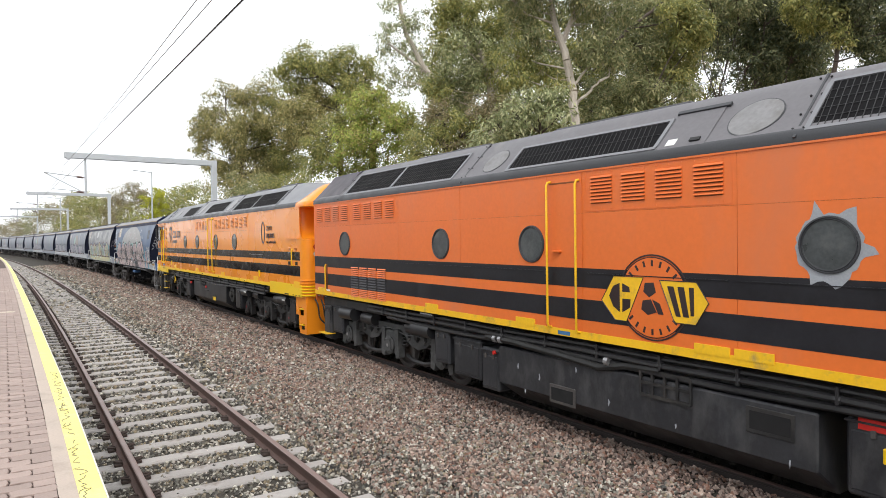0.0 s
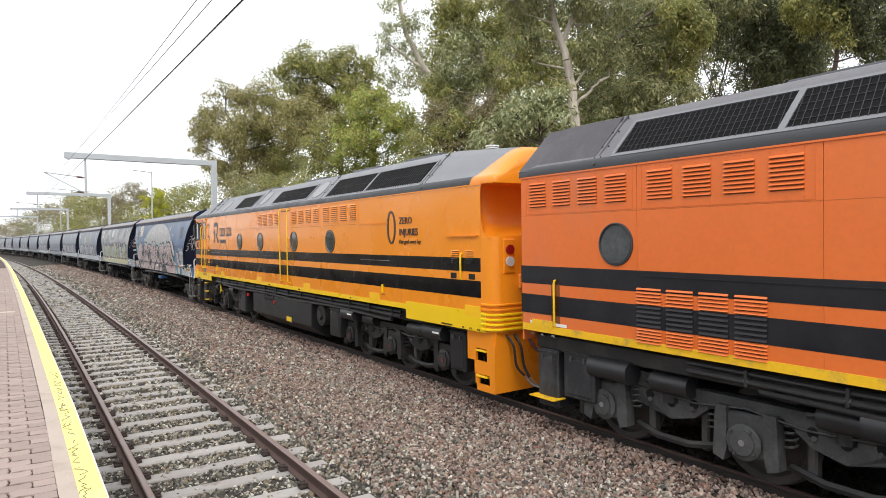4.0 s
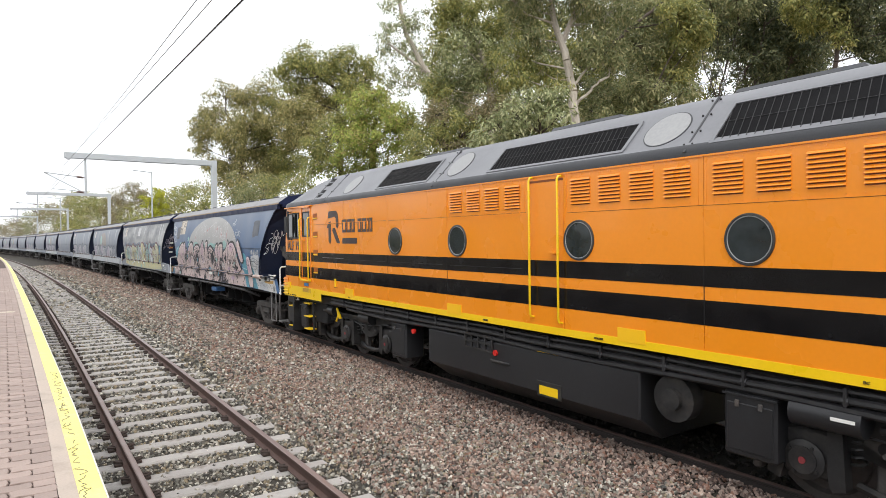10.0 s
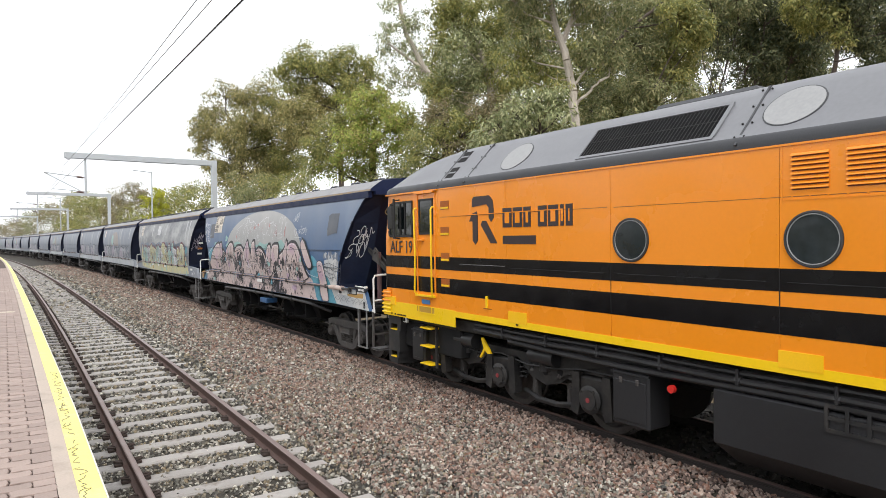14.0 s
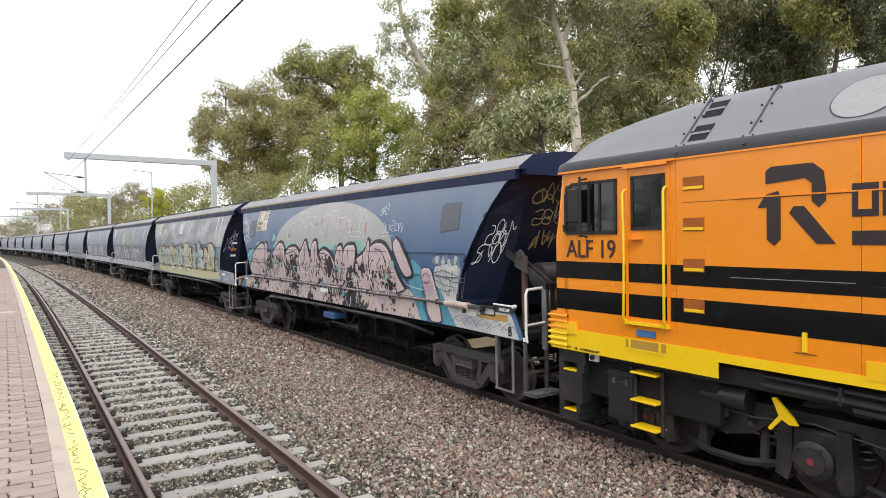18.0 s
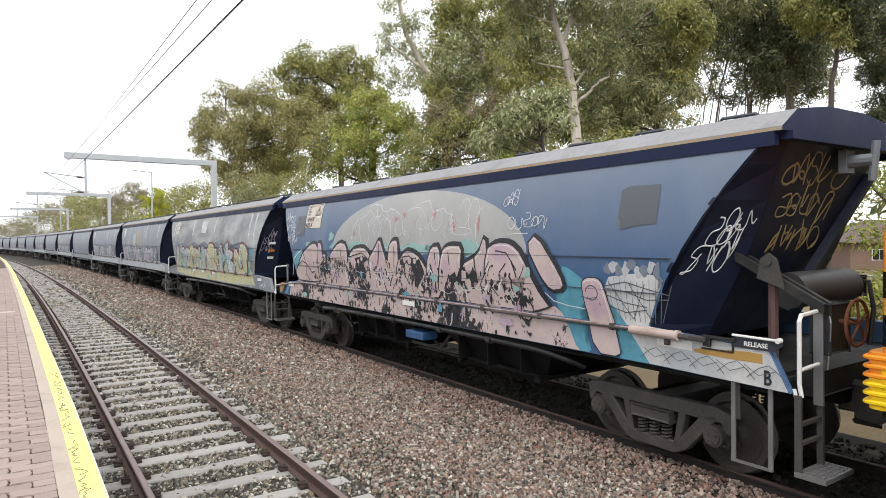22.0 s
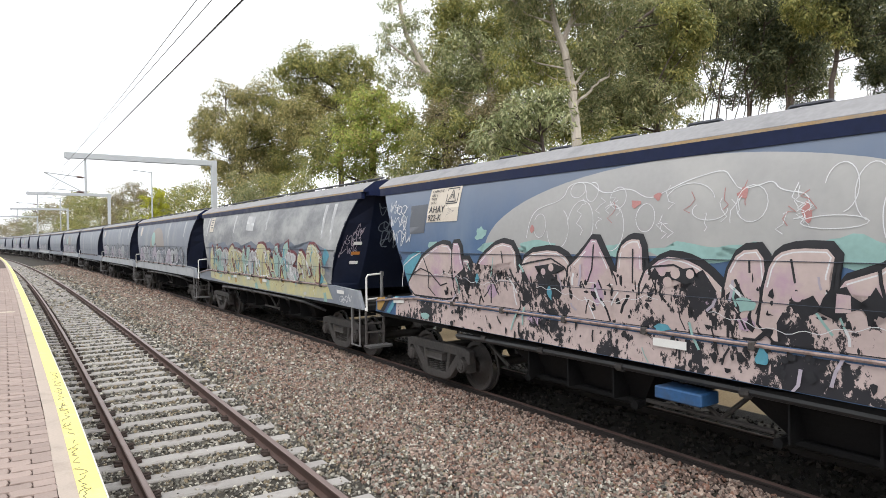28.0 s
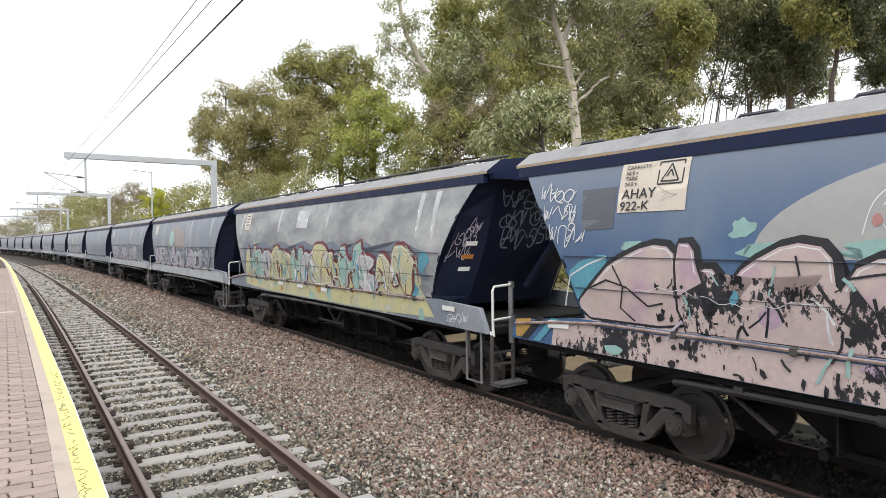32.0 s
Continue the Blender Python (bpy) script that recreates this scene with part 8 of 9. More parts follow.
def paint_silver(w, seed, dome=True):
    """Further wagons: a faded dome and pale, silvery scrawls."""
    if dome:
        decal(w, "pale_dome", ellipse(.6, 2.35, 1.7, .95, 0, math.pi), FAINT, .003, "faded tan dome")
        decal(w, "cyan_field", ellipse(1.5, 2.75, .45, .35), SPRAY_MINT, .0045)
    decal(w, "lower_band", [(-6.6, 1.2), (6.6, 1.2), (6.5, 1.5), (5.4, 1.65), (-5.4, 1.65), (-6.6, 1.45)], CLOUD_WHITE, .003)
    piece(w, 5.0, -4.9, 1.62, 2.4, 9, seed, [SPRAY_LILAC, CLOUD_WHITE, GREYBLUE], SLATE, SPRAY_WHITE, [SPRAY_LILAC, CLOUD_WHITE], .04)
    for y in (5.4, -1.9, -5.0):
        decal(w, "pale_streak", [(y, 3.45), (y - .2, 3.45), (y - .1, 2.8), (y + .05, 2.8)], CLOUD_WHITE, .005)
    data_plate(w, 4.8, 5.2, 2.95, 3.4)
    end_tags(w, True, SPRAY_WHITE, seed, 3)

# ---------------------------------------------------------------- the train and its run
GONE = [0.0, 3.973, 7.527, 11.05, 14.374, 17.463, 20.319, 22.978, 25.401, 27.659, 29.674, 31.49, 33.193, 35.135, 37.075, 39.154, 41.314]


def travelled(t):
    """Metres that the train has rolled since the start, by a smooth curve through values two seconds apart."""
    i = min(int(t / 2), 15)
    x = t / 2 - i
    m = [(GONE[min(k + 1, 16)] - GONE[max(k - 1, 0)]) / (min(k + 1, 16) - max(k - 1, 0)) for k in (i, i + 1)]
    return (2 * x ** 3 - 3 * x ** 2 + 1) * GONE[i] + (x ** 3 - 2 * x ** 2 + x) * m[0] + (-2 * x ** 3 + 3 * x ** 2) * GONE[i + 1] + (x ** 3 - x ** 2) * m[1]


def car_pose(y, half):
    a, b = bend(y - half), bend(y + half)
    return pose(X_TRAIN + (a + b) / 2, y, 0, 0, -CANT, math.degrees(math.atan2(a - b, 2 * half)))


TRAIN = []          # (vehicle, its place along the line at the start, half its bogie spacing)

TRAIN.append((old_loco(), 5.25, 6))
TRAIN.append((cab_loco(), 24.7, 6))
plain = hopper_wagon("grey-blue grain hopper wagon with faded pale graffiti", GREYBLUE)
pink = copy_thing(plain, Matrix.Identity(4))
for o in [c for c in plain.children if c.name.startswith(("end_brace", "brake_strut", "strut_plate", "air_reservoir", "reservoir_pipe", "handbrake", "brake_chain", "release"))]:
    bpy.data.objects.remove(o)
yellow = copy_thing(plain, Matrix.Identity(4))
silver = copy_thing(plain, Matrix.Identity(4))
silver_plain = copy_thing(plain, Matrix.Identity(4))
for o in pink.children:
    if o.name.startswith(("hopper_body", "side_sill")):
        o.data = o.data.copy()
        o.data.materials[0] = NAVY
for o in [c for c in pink.children if c.name.startswith("roof_rail")]:
    bpy.data.objects.remove(o)
for o in yellow.children:
    if o.name.startswith("hopper_body"):
        o.data = o.data.copy()
        o.data.materials[0] = OVERSPRAY
tagged(pink, "faded blue grain hopper wagon covered in pink graffiti")
tagged(yellow, "grey grain hopper wagon with yellow-green graffiti letters")
tagged(silver, "grey-blue grain hopper wagon with a tan dome and silver scrawl")
paint_pink(pink), paint_yellow(yellow), paint_silver(silver, 21), paint_silver(silver_plain, 33, False)
row = [pink, yellow, silver, silver_plain, plain]
for k in range(26):
    car = row[k] if k < 5 else copy_thing(row[(2, 4, 3, 4, 2)[k % 5]], Matrix.Identity(4))
    if k > 6:                             # too far off to show the small fittings
        for o in [c for c in car.children_recursive if c.name.startswith(("pipe_clip", "pipe_coupling", "pipe_bracket", "chute_rib", "rigging_rod", "spring"))]:
            bpy.data.objects.remove(o)
    TRAIN.append((car, 41.6 + 14.42 * k, 5))

# ---------------------------------------------------------------- trees
BARK = shader("pale_gum_bark", (0.52, 0.47, 0.41), 0.85, vary=0.2, scale=3, fine=30, bump=0.3, dirt=(0.22, 0.18, 0.15), dirt_amount=0.35, dirt_scale=2, streak=0.3)
BARK_DARK = shader("dark_bark", (0.09, 0.07, 0.06), 0.9, vary=0.3, scale=4, fine=30, bump=0.5)


def leaf_material(name, colours):
    m = speckled(name, colours, 0.55, bump=0.0)
    n, l = m.node_tree.nodes, m.node_tree.links
    b = n["Principled BSDF"]
    tr, mix = n.new("ShaderNodeBsdfTranslucent"), n.new("ShaderNodeMixShader")
    mul = [k for k in n if k.bl_idname == "ShaderNodeVectorMath"][0]
    l.new(mul.outputs[0], tr.inputs[0])
    mix.inputs[0].default_value = 0.38
    out = [k for k in n if k.bl_idname == "ShaderNodeOutputMaterial"][0]
    l.new(b.outputs[0], mix.inputs[1]), l.new(tr.outputs[0], mix.inputs[2]), l.new(mix.outputs[0], out.inputs[0])
    return m


LEAF_GUM = leaf_material("gum_leaves", [(0.217, 0.248, 0.116), (0.305, 0.319, 0.153), (0.406, 0.401, 0.216), (0.166, 0.201, 0.102), (0.508, 0.472, 0.253), (0.255, 0.272, 0.128)])
LEAF_OLIVE = leaf_material("olive_leaves", [(0.304, 0.315, 0.112), (0.406, 0.395, 0.137), (0.227, 0.246, 0.087), (0.507, 0.464, 0.175), (0.190, 0.219, 0.080)])
LEAF_BRIGHT = leaf_material("yellow_green_leaves", [(0.334, 0.413, 0.095), (0.446, 0.495, 0.125), (0.245, 0.309, 0.074), (0.557, 0.557, 0.167), (0.378, 0.309, 0.125)])
LEAF_DARK = leaf_material("dark_green_leaves", [(0.073, 0.094, 0.048), (0.109, 0.126, 0.060), (0.156, 0.169, 0.090), (0.055, 0.071, 0.040), (0.201, 0.203, 0.100)])
LEAF_SILVER = leaf_material("grey_green_leaves", [(0.366, 0.401, 0.206), (0.480, 0.496, 0.280), (0.274, 0.316, 0.155), (0.595, 0.593, 0.352), (0.206, 0.232, 0.114)])
LEAF_TAN = leaf_material("tan_olive_leaves", [(0.365, 0.345, 0.150), (0.467, 0.427, 0.190), (0.274, 0.264, 0.110), (0.549, 0.477, 0.219), (0.203, 0.203, 0.084)])
LEAF_RUST = leaf_material("olive_brown_leaves", [(0.27, 0.23, 0.13), (0.35, 0.29, 0.17), (0.2, 0.175, 0.1), (0.41, 0.34, 0.2), (0.25, 0.25, 0.12)])

LEAF_LIME = leaf_material("lime_leaves", [(0.42, 0.46, 0.05), (0.52, 0.53, 0.06), (0.3, 0.36, 0.04), (0.6, 0.55, 0.08)])
TWIG = shader("grey_twig_bark", (0.2, 0.17, 0.15), 0.9, vary=0.2)


def leaves(name, clumps, count, size, material, parent, seed, droop=0.6, label="", squash=0.8):
    """Many small leaves gathered in clumps (centre, radius, centre of the bough each): they hang, and turn their faces outward and up."""
    g = np.random.default_rng(seed)
    c = np.array([k[:3] for k in clumps])
    r = np.array([k[3] for k in clumps])
    heart = np.array([k[4:7] if len(k) > 4 else (k[0], k[1], k[2] - k[3]) for k in clumps])
    pick = g.choice(len(c), count, p=r ** 2 / (r ** 2).sum())
    d = g.normal(size=(count, 3))
    d /= np.linalg.norm(d, axis=1)[:, None]
    rad = r[pick] * g.uniform(0.1, 1.0, count) ** 0.45 * (1 + .3 * g.normal(size=count) * (g.uniform(size=count) < .3))
    p = c[pick] + d * rad[:, None] * np.array([1, 1, squash])
    out = p - heart[pick]
    out /= np.linalg.norm(out, axis=1)[:, None] + 1e-6
    face = d * .5 + out * .6 + np.array([0, 0, .45]) + g.normal(size=(count, 3)) * .45
    face /= np.linalg.norm(face, axis=1)[:, None]
    axis = g.normal(size=(count, 3)) * .8
    axis[:, 2] -= droop
    axis -= face * (axis * face).sum(1)[:, None]
    axis /= np.linalg.norm(axis, axis=1)[:, None] + 1e-9
    side = np.cross(axis, face)
    ln = size * g.uniform(.6, 1.4, count)
    wd = ln * g.uniform(.11, .19, count)
    a, b = axis * ln[:, None], side * wd[:, None]
    v = np.stack([p, p + a * .45 + b, p + a, p + a * .45 - b], 1)
    f = np.arange(count * 4).reshape(-1, 4)
    me = bpy.data.meshes.new(name)
    me.from_pydata(v.reshape(-1, 3), [], f)
    me.materials.append(material)
    ob = new(name, me)
    ob.parent = parent
    return tagged(ob, label)


def tree(label, x, y, height, spread, base, material, seed, count=9000, leaf=.2, bark=BARK, trunk=.25, limbs=7, fork=.4, lean=0.0,
         bottom=.3, droop=.6, name="tree", clump=.2, squash=.8, twigs=True):
    """A tapered, slightly crooked trunk, limbs that fork, and a crown of leaf clumps round the limb ends."""
    g = random.Random(seed)
    t = thing(name, label, "tree", pose(x, y, base))
    bm = bmesh.new()
    fz = height * fork
    top = Vector((lean * .83 * fz, -lean * .55 * fz, fz))
    pts = [Vector((0, 0, -.2))] + [top * (k / 4) + Vector((g.uniform(-.1, .1), g.uniform(-.1, .1), 0)) for k in (1, 2, 3)] + [top]
    for k, (a, b) in enumerate(zip(pts, pts[1:])):
        rod(bm, a, b, trunk * (1 - .12 * k), 10, trunk * (1 - .12 * (k + 1)))
    part("trunk", bm, bark, t, smooth=True)
    clumps = []
    bm = bmesh.new()
    for i in range(limbs):
        ang = i * 2.4 + g.uniform(-.4, .4)
        h = height * (bottom + (1 - bottom) * ((i + .6) / limbs) ** .8)
        reach = spread * (.35 + .65 * math.sin(math.pi * min(.97, max(.12, (h / height - bottom + .12) / (1.12 - bottom))))) * g.uniform(.65, 1.0)
        start = top * min(1, max(.25, (h - reach * .9) / fz))
        end = Vector((top.x + math.cos(ang) * reach, top.y + math.sin(ang) * reach, h))
        mid = start.lerp(end, .5) + Vector((g.uniform(-.3, .3), g.uniform(-.3, .3), .08 * height * g.random()))
        r = trunk * .3 * g.uniform(.7, 1.1)
        rod(bm, start, mid, r, 7, r * .6), rod(bm, mid, end, r * .6, 6, r * .12)
        n = 12
        for k in range(n):
            e = mid.lerp(end, g.uniform(.45, 1.1)) + Vector((g.gauss(0, 1), g.gauss(0, 1), g.gauss(0, .75))) * spread * .26
            e.z = min(e.z, height)
            if twigs:
                rod(bm, mid.lerp(end, g.uniform(.4, 1)), e, min(r * .2, .02), 4, .005)
            clumps.append((*e, spread * clump * g.uniform(.35, .9)))
        clumps.append((*end, spread * clump * g.uniform(.8, 1.3)))
    part("limb", bm, bark, t, smooth=True)
    leaves("crown", clumps, count, leaf, material, t, seed, droop, squash=squash)
    return t


def at_view(px, py, dist):
    """A place on the plan in the direction of a bearing (in thousandths of the view) at a distance."""
    w = (px - 784) / 1126.3
    s, c = math.sin(radians(YAW)), math.cos(radians(YAW))
    return dist * (w * c + s), dist * (c - w * s)


def plant(bearing, dist, top_row, label, spread, material, seed, **kw):
    x, y = at_view(bearing, 0, dist)
    base = -0.9
    height = EYE[2] - base + (428 - top_row) / 1126.3 * dist
    return tree(label, x, y, height, spread, base, material, seed, **kw)


def spot(px, row, dist):
    x, y = at_view(px, 0, dist)
    return Vector((x, y, EYE[2] + (428 - row) / 1126.3 * dist))


def gum(label, dist, trunks, boughs, mats, seed, leaf=.2, cover=3.0, bark=BARK, droop=.8, thick=.25, name="tree", deep=1.0):
    """A tree whose boughs are laid out by bearing and height at its distance; trunks: lines from the foot up, with a share of the thickness."""
    g = random.Random(seed)
    foot = spot(*trunks[0][1][0], dist)
    foot.z = -.9
    t = thing(name, label, "tree", pose(foot.x, foot.y, -.9))
    lines = []
    for share, line in trunks:
        pts = [spot(px, row, dist) - foot for px, row in line]
        if share == 1:
            pts = [Vector((0, 0, -.2))] + pts
        fine = []
        for a, b in zip(pts, pts[1:]):
            fine += [a.lerp(b, k / 3) + Vector((g.uniform(-.05, .05), g.uniform(-.05, .05), 0)) for k in range(3)]
        fine.append(pts[-1])
        bm = bmesh.new()
        n = len(fine)
        for k, (a, b) in enumerate(zip(fine, fine[1:])):
            rod(bm, a, b, thick * share * (1 - .6 * k / n), 9, thick * share * (1 - .6 * (k + 1) / n))
        part("trunk", bm, bark, t, smooth=True)
        lines += fine[len(fine) // 3:]
    sets = [[] for m in mats]
    areas = [0.0 for m in mats]
    bm = bmesh.new()
    for bough in boughs:
        px, row, size = bough[:3]
        which = bough[3] if len(bough) > 3 else 0
        R = size * 1.5 / 1126.3 * dist
        c = spot(px, row, dist) - foot
        away = Vector((c.x + foot.x, c.y + foot.y, 0)).normalized()
        c += away * g.uniform(-1, 1) * R * deep
        near = min(lines, key=lambda q: (q - c).length + 1.5 * max(0, q.z - c.z + .6 * R))
        mid = near.lerp(c, .55) + Vector((g.uniform(-.2, .2), g.uniform(-.2, .2), -.1 * R))
        r = min(.07, .02 + .03 * R)
        rod(bm, near, mid, r, 6, r * .6), rod(bm, mid, c, r * .6, 5, r * .3)
        areas[which] += R * R
        for k in range(18):
            d = Vector((g.gauss(0, 1), g.gauss(0, 1), g.gauss(0, .9))).normalized() * R * g.uniform(.3, 1.0)
            rod(bm, c.lerp(mid, .3 * g.random()), c + d * .9, r * .22, 4, .004)
            sets[which].append((*(c + d), R * g.uniform(.24, .48), *c))
    part("limb", bm, bark, t, smooth=True)
    for m, clumps, area in zip(mats, sets, areas):
        leaves("crown", clumps, int(cover * .5 * 3.14 * area / (.09 * leaf * leaf)), leaf, m, t, seed + len(clumps), droop, squash=.9)
    return t


def boughs(ox, k, rows):
    return [(ox + b[0] / k, b[1] / k, b[2] / k, *b[3:]) for b in rows]


def lines(ox, k, rows):
    return [(s, [(ox + x / k, y / k) for x, y in pts]) for s, pts in rows]


W = lambda rows: boughs(330, 1.93, rows)
E = lambda rows: boughs(900, 1.86, rows)
gum("rounded olive brown gum tree", 56, lines(330, 1.93, [(1, [(190, 600), (200, 480), (205, 400)]), (.5, [(200, 480), (140, 390)]), (.5, [(205, 450), (290, 360)])]),
    W([(40, 430, 32), (75, 388, 42), (140, 345, 44), (215, 340, 44), (280, 330, 46), (120, 440, 52), (55, 500, 30), (200, 420, 52), (280, 410, 55), (335, 375, 50, 1), (150, 540, 46), (240, 555, 60), (320, 540, 56, 1), (300, 490, 56, 1), (95, 575, 30), (60, 450, 30), (190, 480, 56), (130, 600, 50), (220, 620, 56), (300, 600, 56), (360, 470, 50), (370, 560, 50, 1), (380, 420, 40), (250, 500, 50)]),
    [LEAF_TAN, LEAF_OLIVE], 16, .25, 2.6, BARK_DARK)
gum("tall olive green gum tree", 50, lines(330, 1.93, [(1, [(530, 620), (525, 420), (515, 310)]), (.5, [(515, 310), (430, 250)]), (.5, [(518, 330), (590, 250)])]),
    W([(390, 200, 48), (345, 262, 40), (440, 225, 50), (500, 228, 46), (560, 240, 50), (618, 268, 40), (450, 300, 55, 1), (540, 285, 55), (380, 310, 55), (600, 305, 36, 1), (400, 400, 58, 1), (470, 370, 58, 1), (420, 460, 50, 1), (350, 440, 45, 1), (560, 340, 40)]),
    [LEAF_OLIVE, LEAF_TAN], 15, .25, 2.8, BARK_DARK)
gum("yellow-green feathery tree behind the train", 33, lines(330, 1.93, [(1, [(640, 640), (640, 500), (650, 420)]), (.5, [(640, 500), (560, 440)])]),
    W([(640, 335, 42), (580, 365, 44), (690, 368, 42), (535, 420, 50, 1), (620, 425, 60), (700, 440, 60), (480, 470, 50, 1), (560, 500, 60), (650, 515, 60), (735, 500, 50), (455, 520, 38, 1), (455, 575, 38, 1), (500, 570, 46), (610, 580, 50), (720, 580, 44), (770, 440, 34, 1)]),
    [LEAF_BRIGHT, LEAF_OLIVE], 14, .16, 2.6, BARK_DARK)
gum("slender grey-green gum tree with a leaning pale trunk", 36, lines(330, 1.93, [(1, [(1045, 560), (1035, 480), (960, 380), (820, 250), (760, 130), (735, 20)]), (.4, [(820, 250), (700, 160)])]),
    W([(700, 30, 30), (690, 92, 30), (740, 90, 38), (790, 100, 32), (692, 150, 34), (750, 160, 38), (668, 185, 20), (805, 180, 34), (700, 245, 34), (735, 290, 38), (795, 240, 34), (720, -20, 30), (690, 300, 22)]),
    [LEAF_SILVER], 17, .18, 1.25)
gum("broad olive grey gum tree", 30, lines(330, 1.93, [(1, [(1055, 600), (1050, 420), (1040, 300), (1000, 150), (960, 60)]), (.5, [(1040, 300), (1110, 150), (1130, 20)])]),
    W([(870, 50, 36), (905, 100, 46), (960, 55, 52), (1010, 110, 62), (885, 170, 44), (950, 180, 62, 1), (1030, 200, 56, 1), (1085, 100, 54), (1120, 30, 54), (905, 250, 54, 1), (985, 265, 54, 1), (1065, 280, 54), (835, 295, 36), (870, 330, 44), (1105, 180, 46, 1), (950, 345, 44, 1), (1160, 90, 50), (1180, 200, 50, 1), (930, -20, 50), (1050, -10, 60)]),
    [LEAF_OLIVE, LEAF_SILVER], 18, .18, 2.6)
gum("brownish green understorey tree behind the train", 27, lines(330, 1.93, [(1, [(900, 640), (890, 520), (880, 430)]), (.6, [(890, 520), (1000, 430)])]),
    W([(800, 445, 52), (870, 400, 44, 1), (860, 480, 52), (940, 440, 52), (930, 525, 46, 1), (1010, 400, 46, 1), (1000, 490, 46), (785, 530, 46), (1070, 400, 50, 1), (1080, 520, 50), (850, 560, 50)]),
    [LEAF_OLIVE, LEAF_RUST], 23, .15, 2.2, BARK_DARK)
gum("pale green weeping shrub behind the train", 20, lines(900, 1.86, [(1, [(120, 560), (110, 450), (100, 380)])]),
    E([(60, 350, 42), (110, 340, 42), (160, 350, 40), (30, 400, 46), (100, 400, 50), (170, 400, 46), (20, 460, 46), (90, 460, 50), (-40, 430, 40), (-60, 480, 46)]), [LEAF_SILVER], 19, .17, 2.4, BARK_DARK, 1.4, .08)
gum("tall gum tree with a pale trunk and drooping leaves", 23, lines(900, 1.86, [(1, [(228, 470), (217, 350), (200, 240), (178, 155), (150, 60), (140, -80)]), (.55, [(178, 155), (215, 70), (245, -40)]), (.3, [(222, 355), (270, 310), (300, 280)]), (.3, [(210, 300), (260, 240)])]),
    E([(20, 40, 56), (85, 15, 56), (60, 118, 46), (20, 185, 46, 1), (110, 150, 40), (30, 255, 46, 1), (110, 235, 42, 1), (265, 40, 60), (335, 30, 62), (305, 130, 54), (265, 200, 46), (335, 230, 62), (160, 295, 30, 1), (400, -60, 84), (100, -60, 74), (250, -70, 84)]),
    [LEAF_GUM, LEAF_OLIVE], 11, .15, 2.5, BARK, 1.2, .2)
gum("dense green gum tree beside the pale trunk", 25, lines(900, 1.86, [(1, [(480, 480), (500, 380), (470, 330)]), (.6, [(310, 190), (400, 110), (480, 50), (560, -20)])]),
    E([(400, 60, 62), (430, 150, 64), (470, 220, 64), (540, 180, 70, 1), (590, 130, 52, 1), (640, 125, 42, 1), (560, 85, 52, 1), (500, 30, 62), (300, 310, 52), (380, 320, 62), (460, 320, 64), (550, 260, 54, 1), (590, 315, 36), (270, 385, 44), (350, 400, 46), (430, 400, 42), (510, 385, 40), (550, -60, 84)]),
    [LEAF_GUM, LEAF_OLIVE], 20, .16, 2.9, BARK_DARK, 1.1, .16)
gum("tall dark gum tree with bare lower limbs", 29, lines(900, 1.86, [(1, [(790, 420), (790, 340), (780, 250), (830, 180), (850, 60)]), (.7, [(685, 420), (690, 340), (720, 220), (760, 100)]), (.45, [(735, 380), (760, 260), (745, 150)]), (.4, [(690, 340), (650, 250), (640, 190)]), (.4, [(790, 330), (850, 270), (900, 220)]), (.6, [(915, 400), (915, 260), (940, 150)]), (.35, [(720, 300), (690, 220), (690, 120)])]),
    E([(700, 60, 52, 1), (760, 40, 62, 1), (840, 40, 62), (695, 130, 40), (770, 145, 50), (850, 145, 60), (930, 130, 62), (930, 40, 56), (900, 215, 56), (975, 185, 50), (850, 235, 36), (885, 285, 34), (960, 255, 38), (1000, 100, 60), (800, -60, 84), (950, -70, 84), (650, -40, 60), (660, 30, 36, 1), (720, 195, 26), (805, 215, 30), (760, 290, 24), (680, 250, 20), (845, 295, 22), (870, 180, 40), (1010, 200, 26)]),
    [LEAF_DARK, LEAF_GUM], 12, .19, 2.5, BARK_DARK, .8, .07)
gum("dark gum tree with golden green tips", 24, lines(900, 1.86, [(1, [(1055, 400), (1062, 290), (1085, 190), (1110, 60), (1120, -60)]), (.5, [(1085, 190), (1030, 60)]), (.5, [(1095, 140), (1200, 30)])]),
    E([(960, 50, 44, 1), (1010, 60, 52, 1), (1060, 95, 42, 1), (1085, 145, 30, 1), (1060, 30, 52), (1105, 60, 52), (1150, 40, 54), (1150, 120, 52), (1190, 165, 40), (1240, 80, 56), (1300, 100, 60), (1100, -70, 84), (1250, -60, 84)]),
    [LEAF_DARK, LEAF_OLIVE], 13, .16, 2.8, BARK_DARK, 1.2, .12)
g0 = random.Random(77)
gum("dense olive green tree behind the gums", 40, [(1, [(870, 260), (870, 180)]), (.6, [(870, 240), (760, 150)]), (.6, [(870, 200), (960, 90)])],
    [(780 + 40 * i + g0.uniform(-12, 12), 60 + 48 * j + g0.uniform(-12, 12), 30, (i + j) % 2) for i in range(5) for j in range(5)], [LEAF_OLIVE, LEAF_SILVER], 31, .24, 1.4, BARK_DARK)
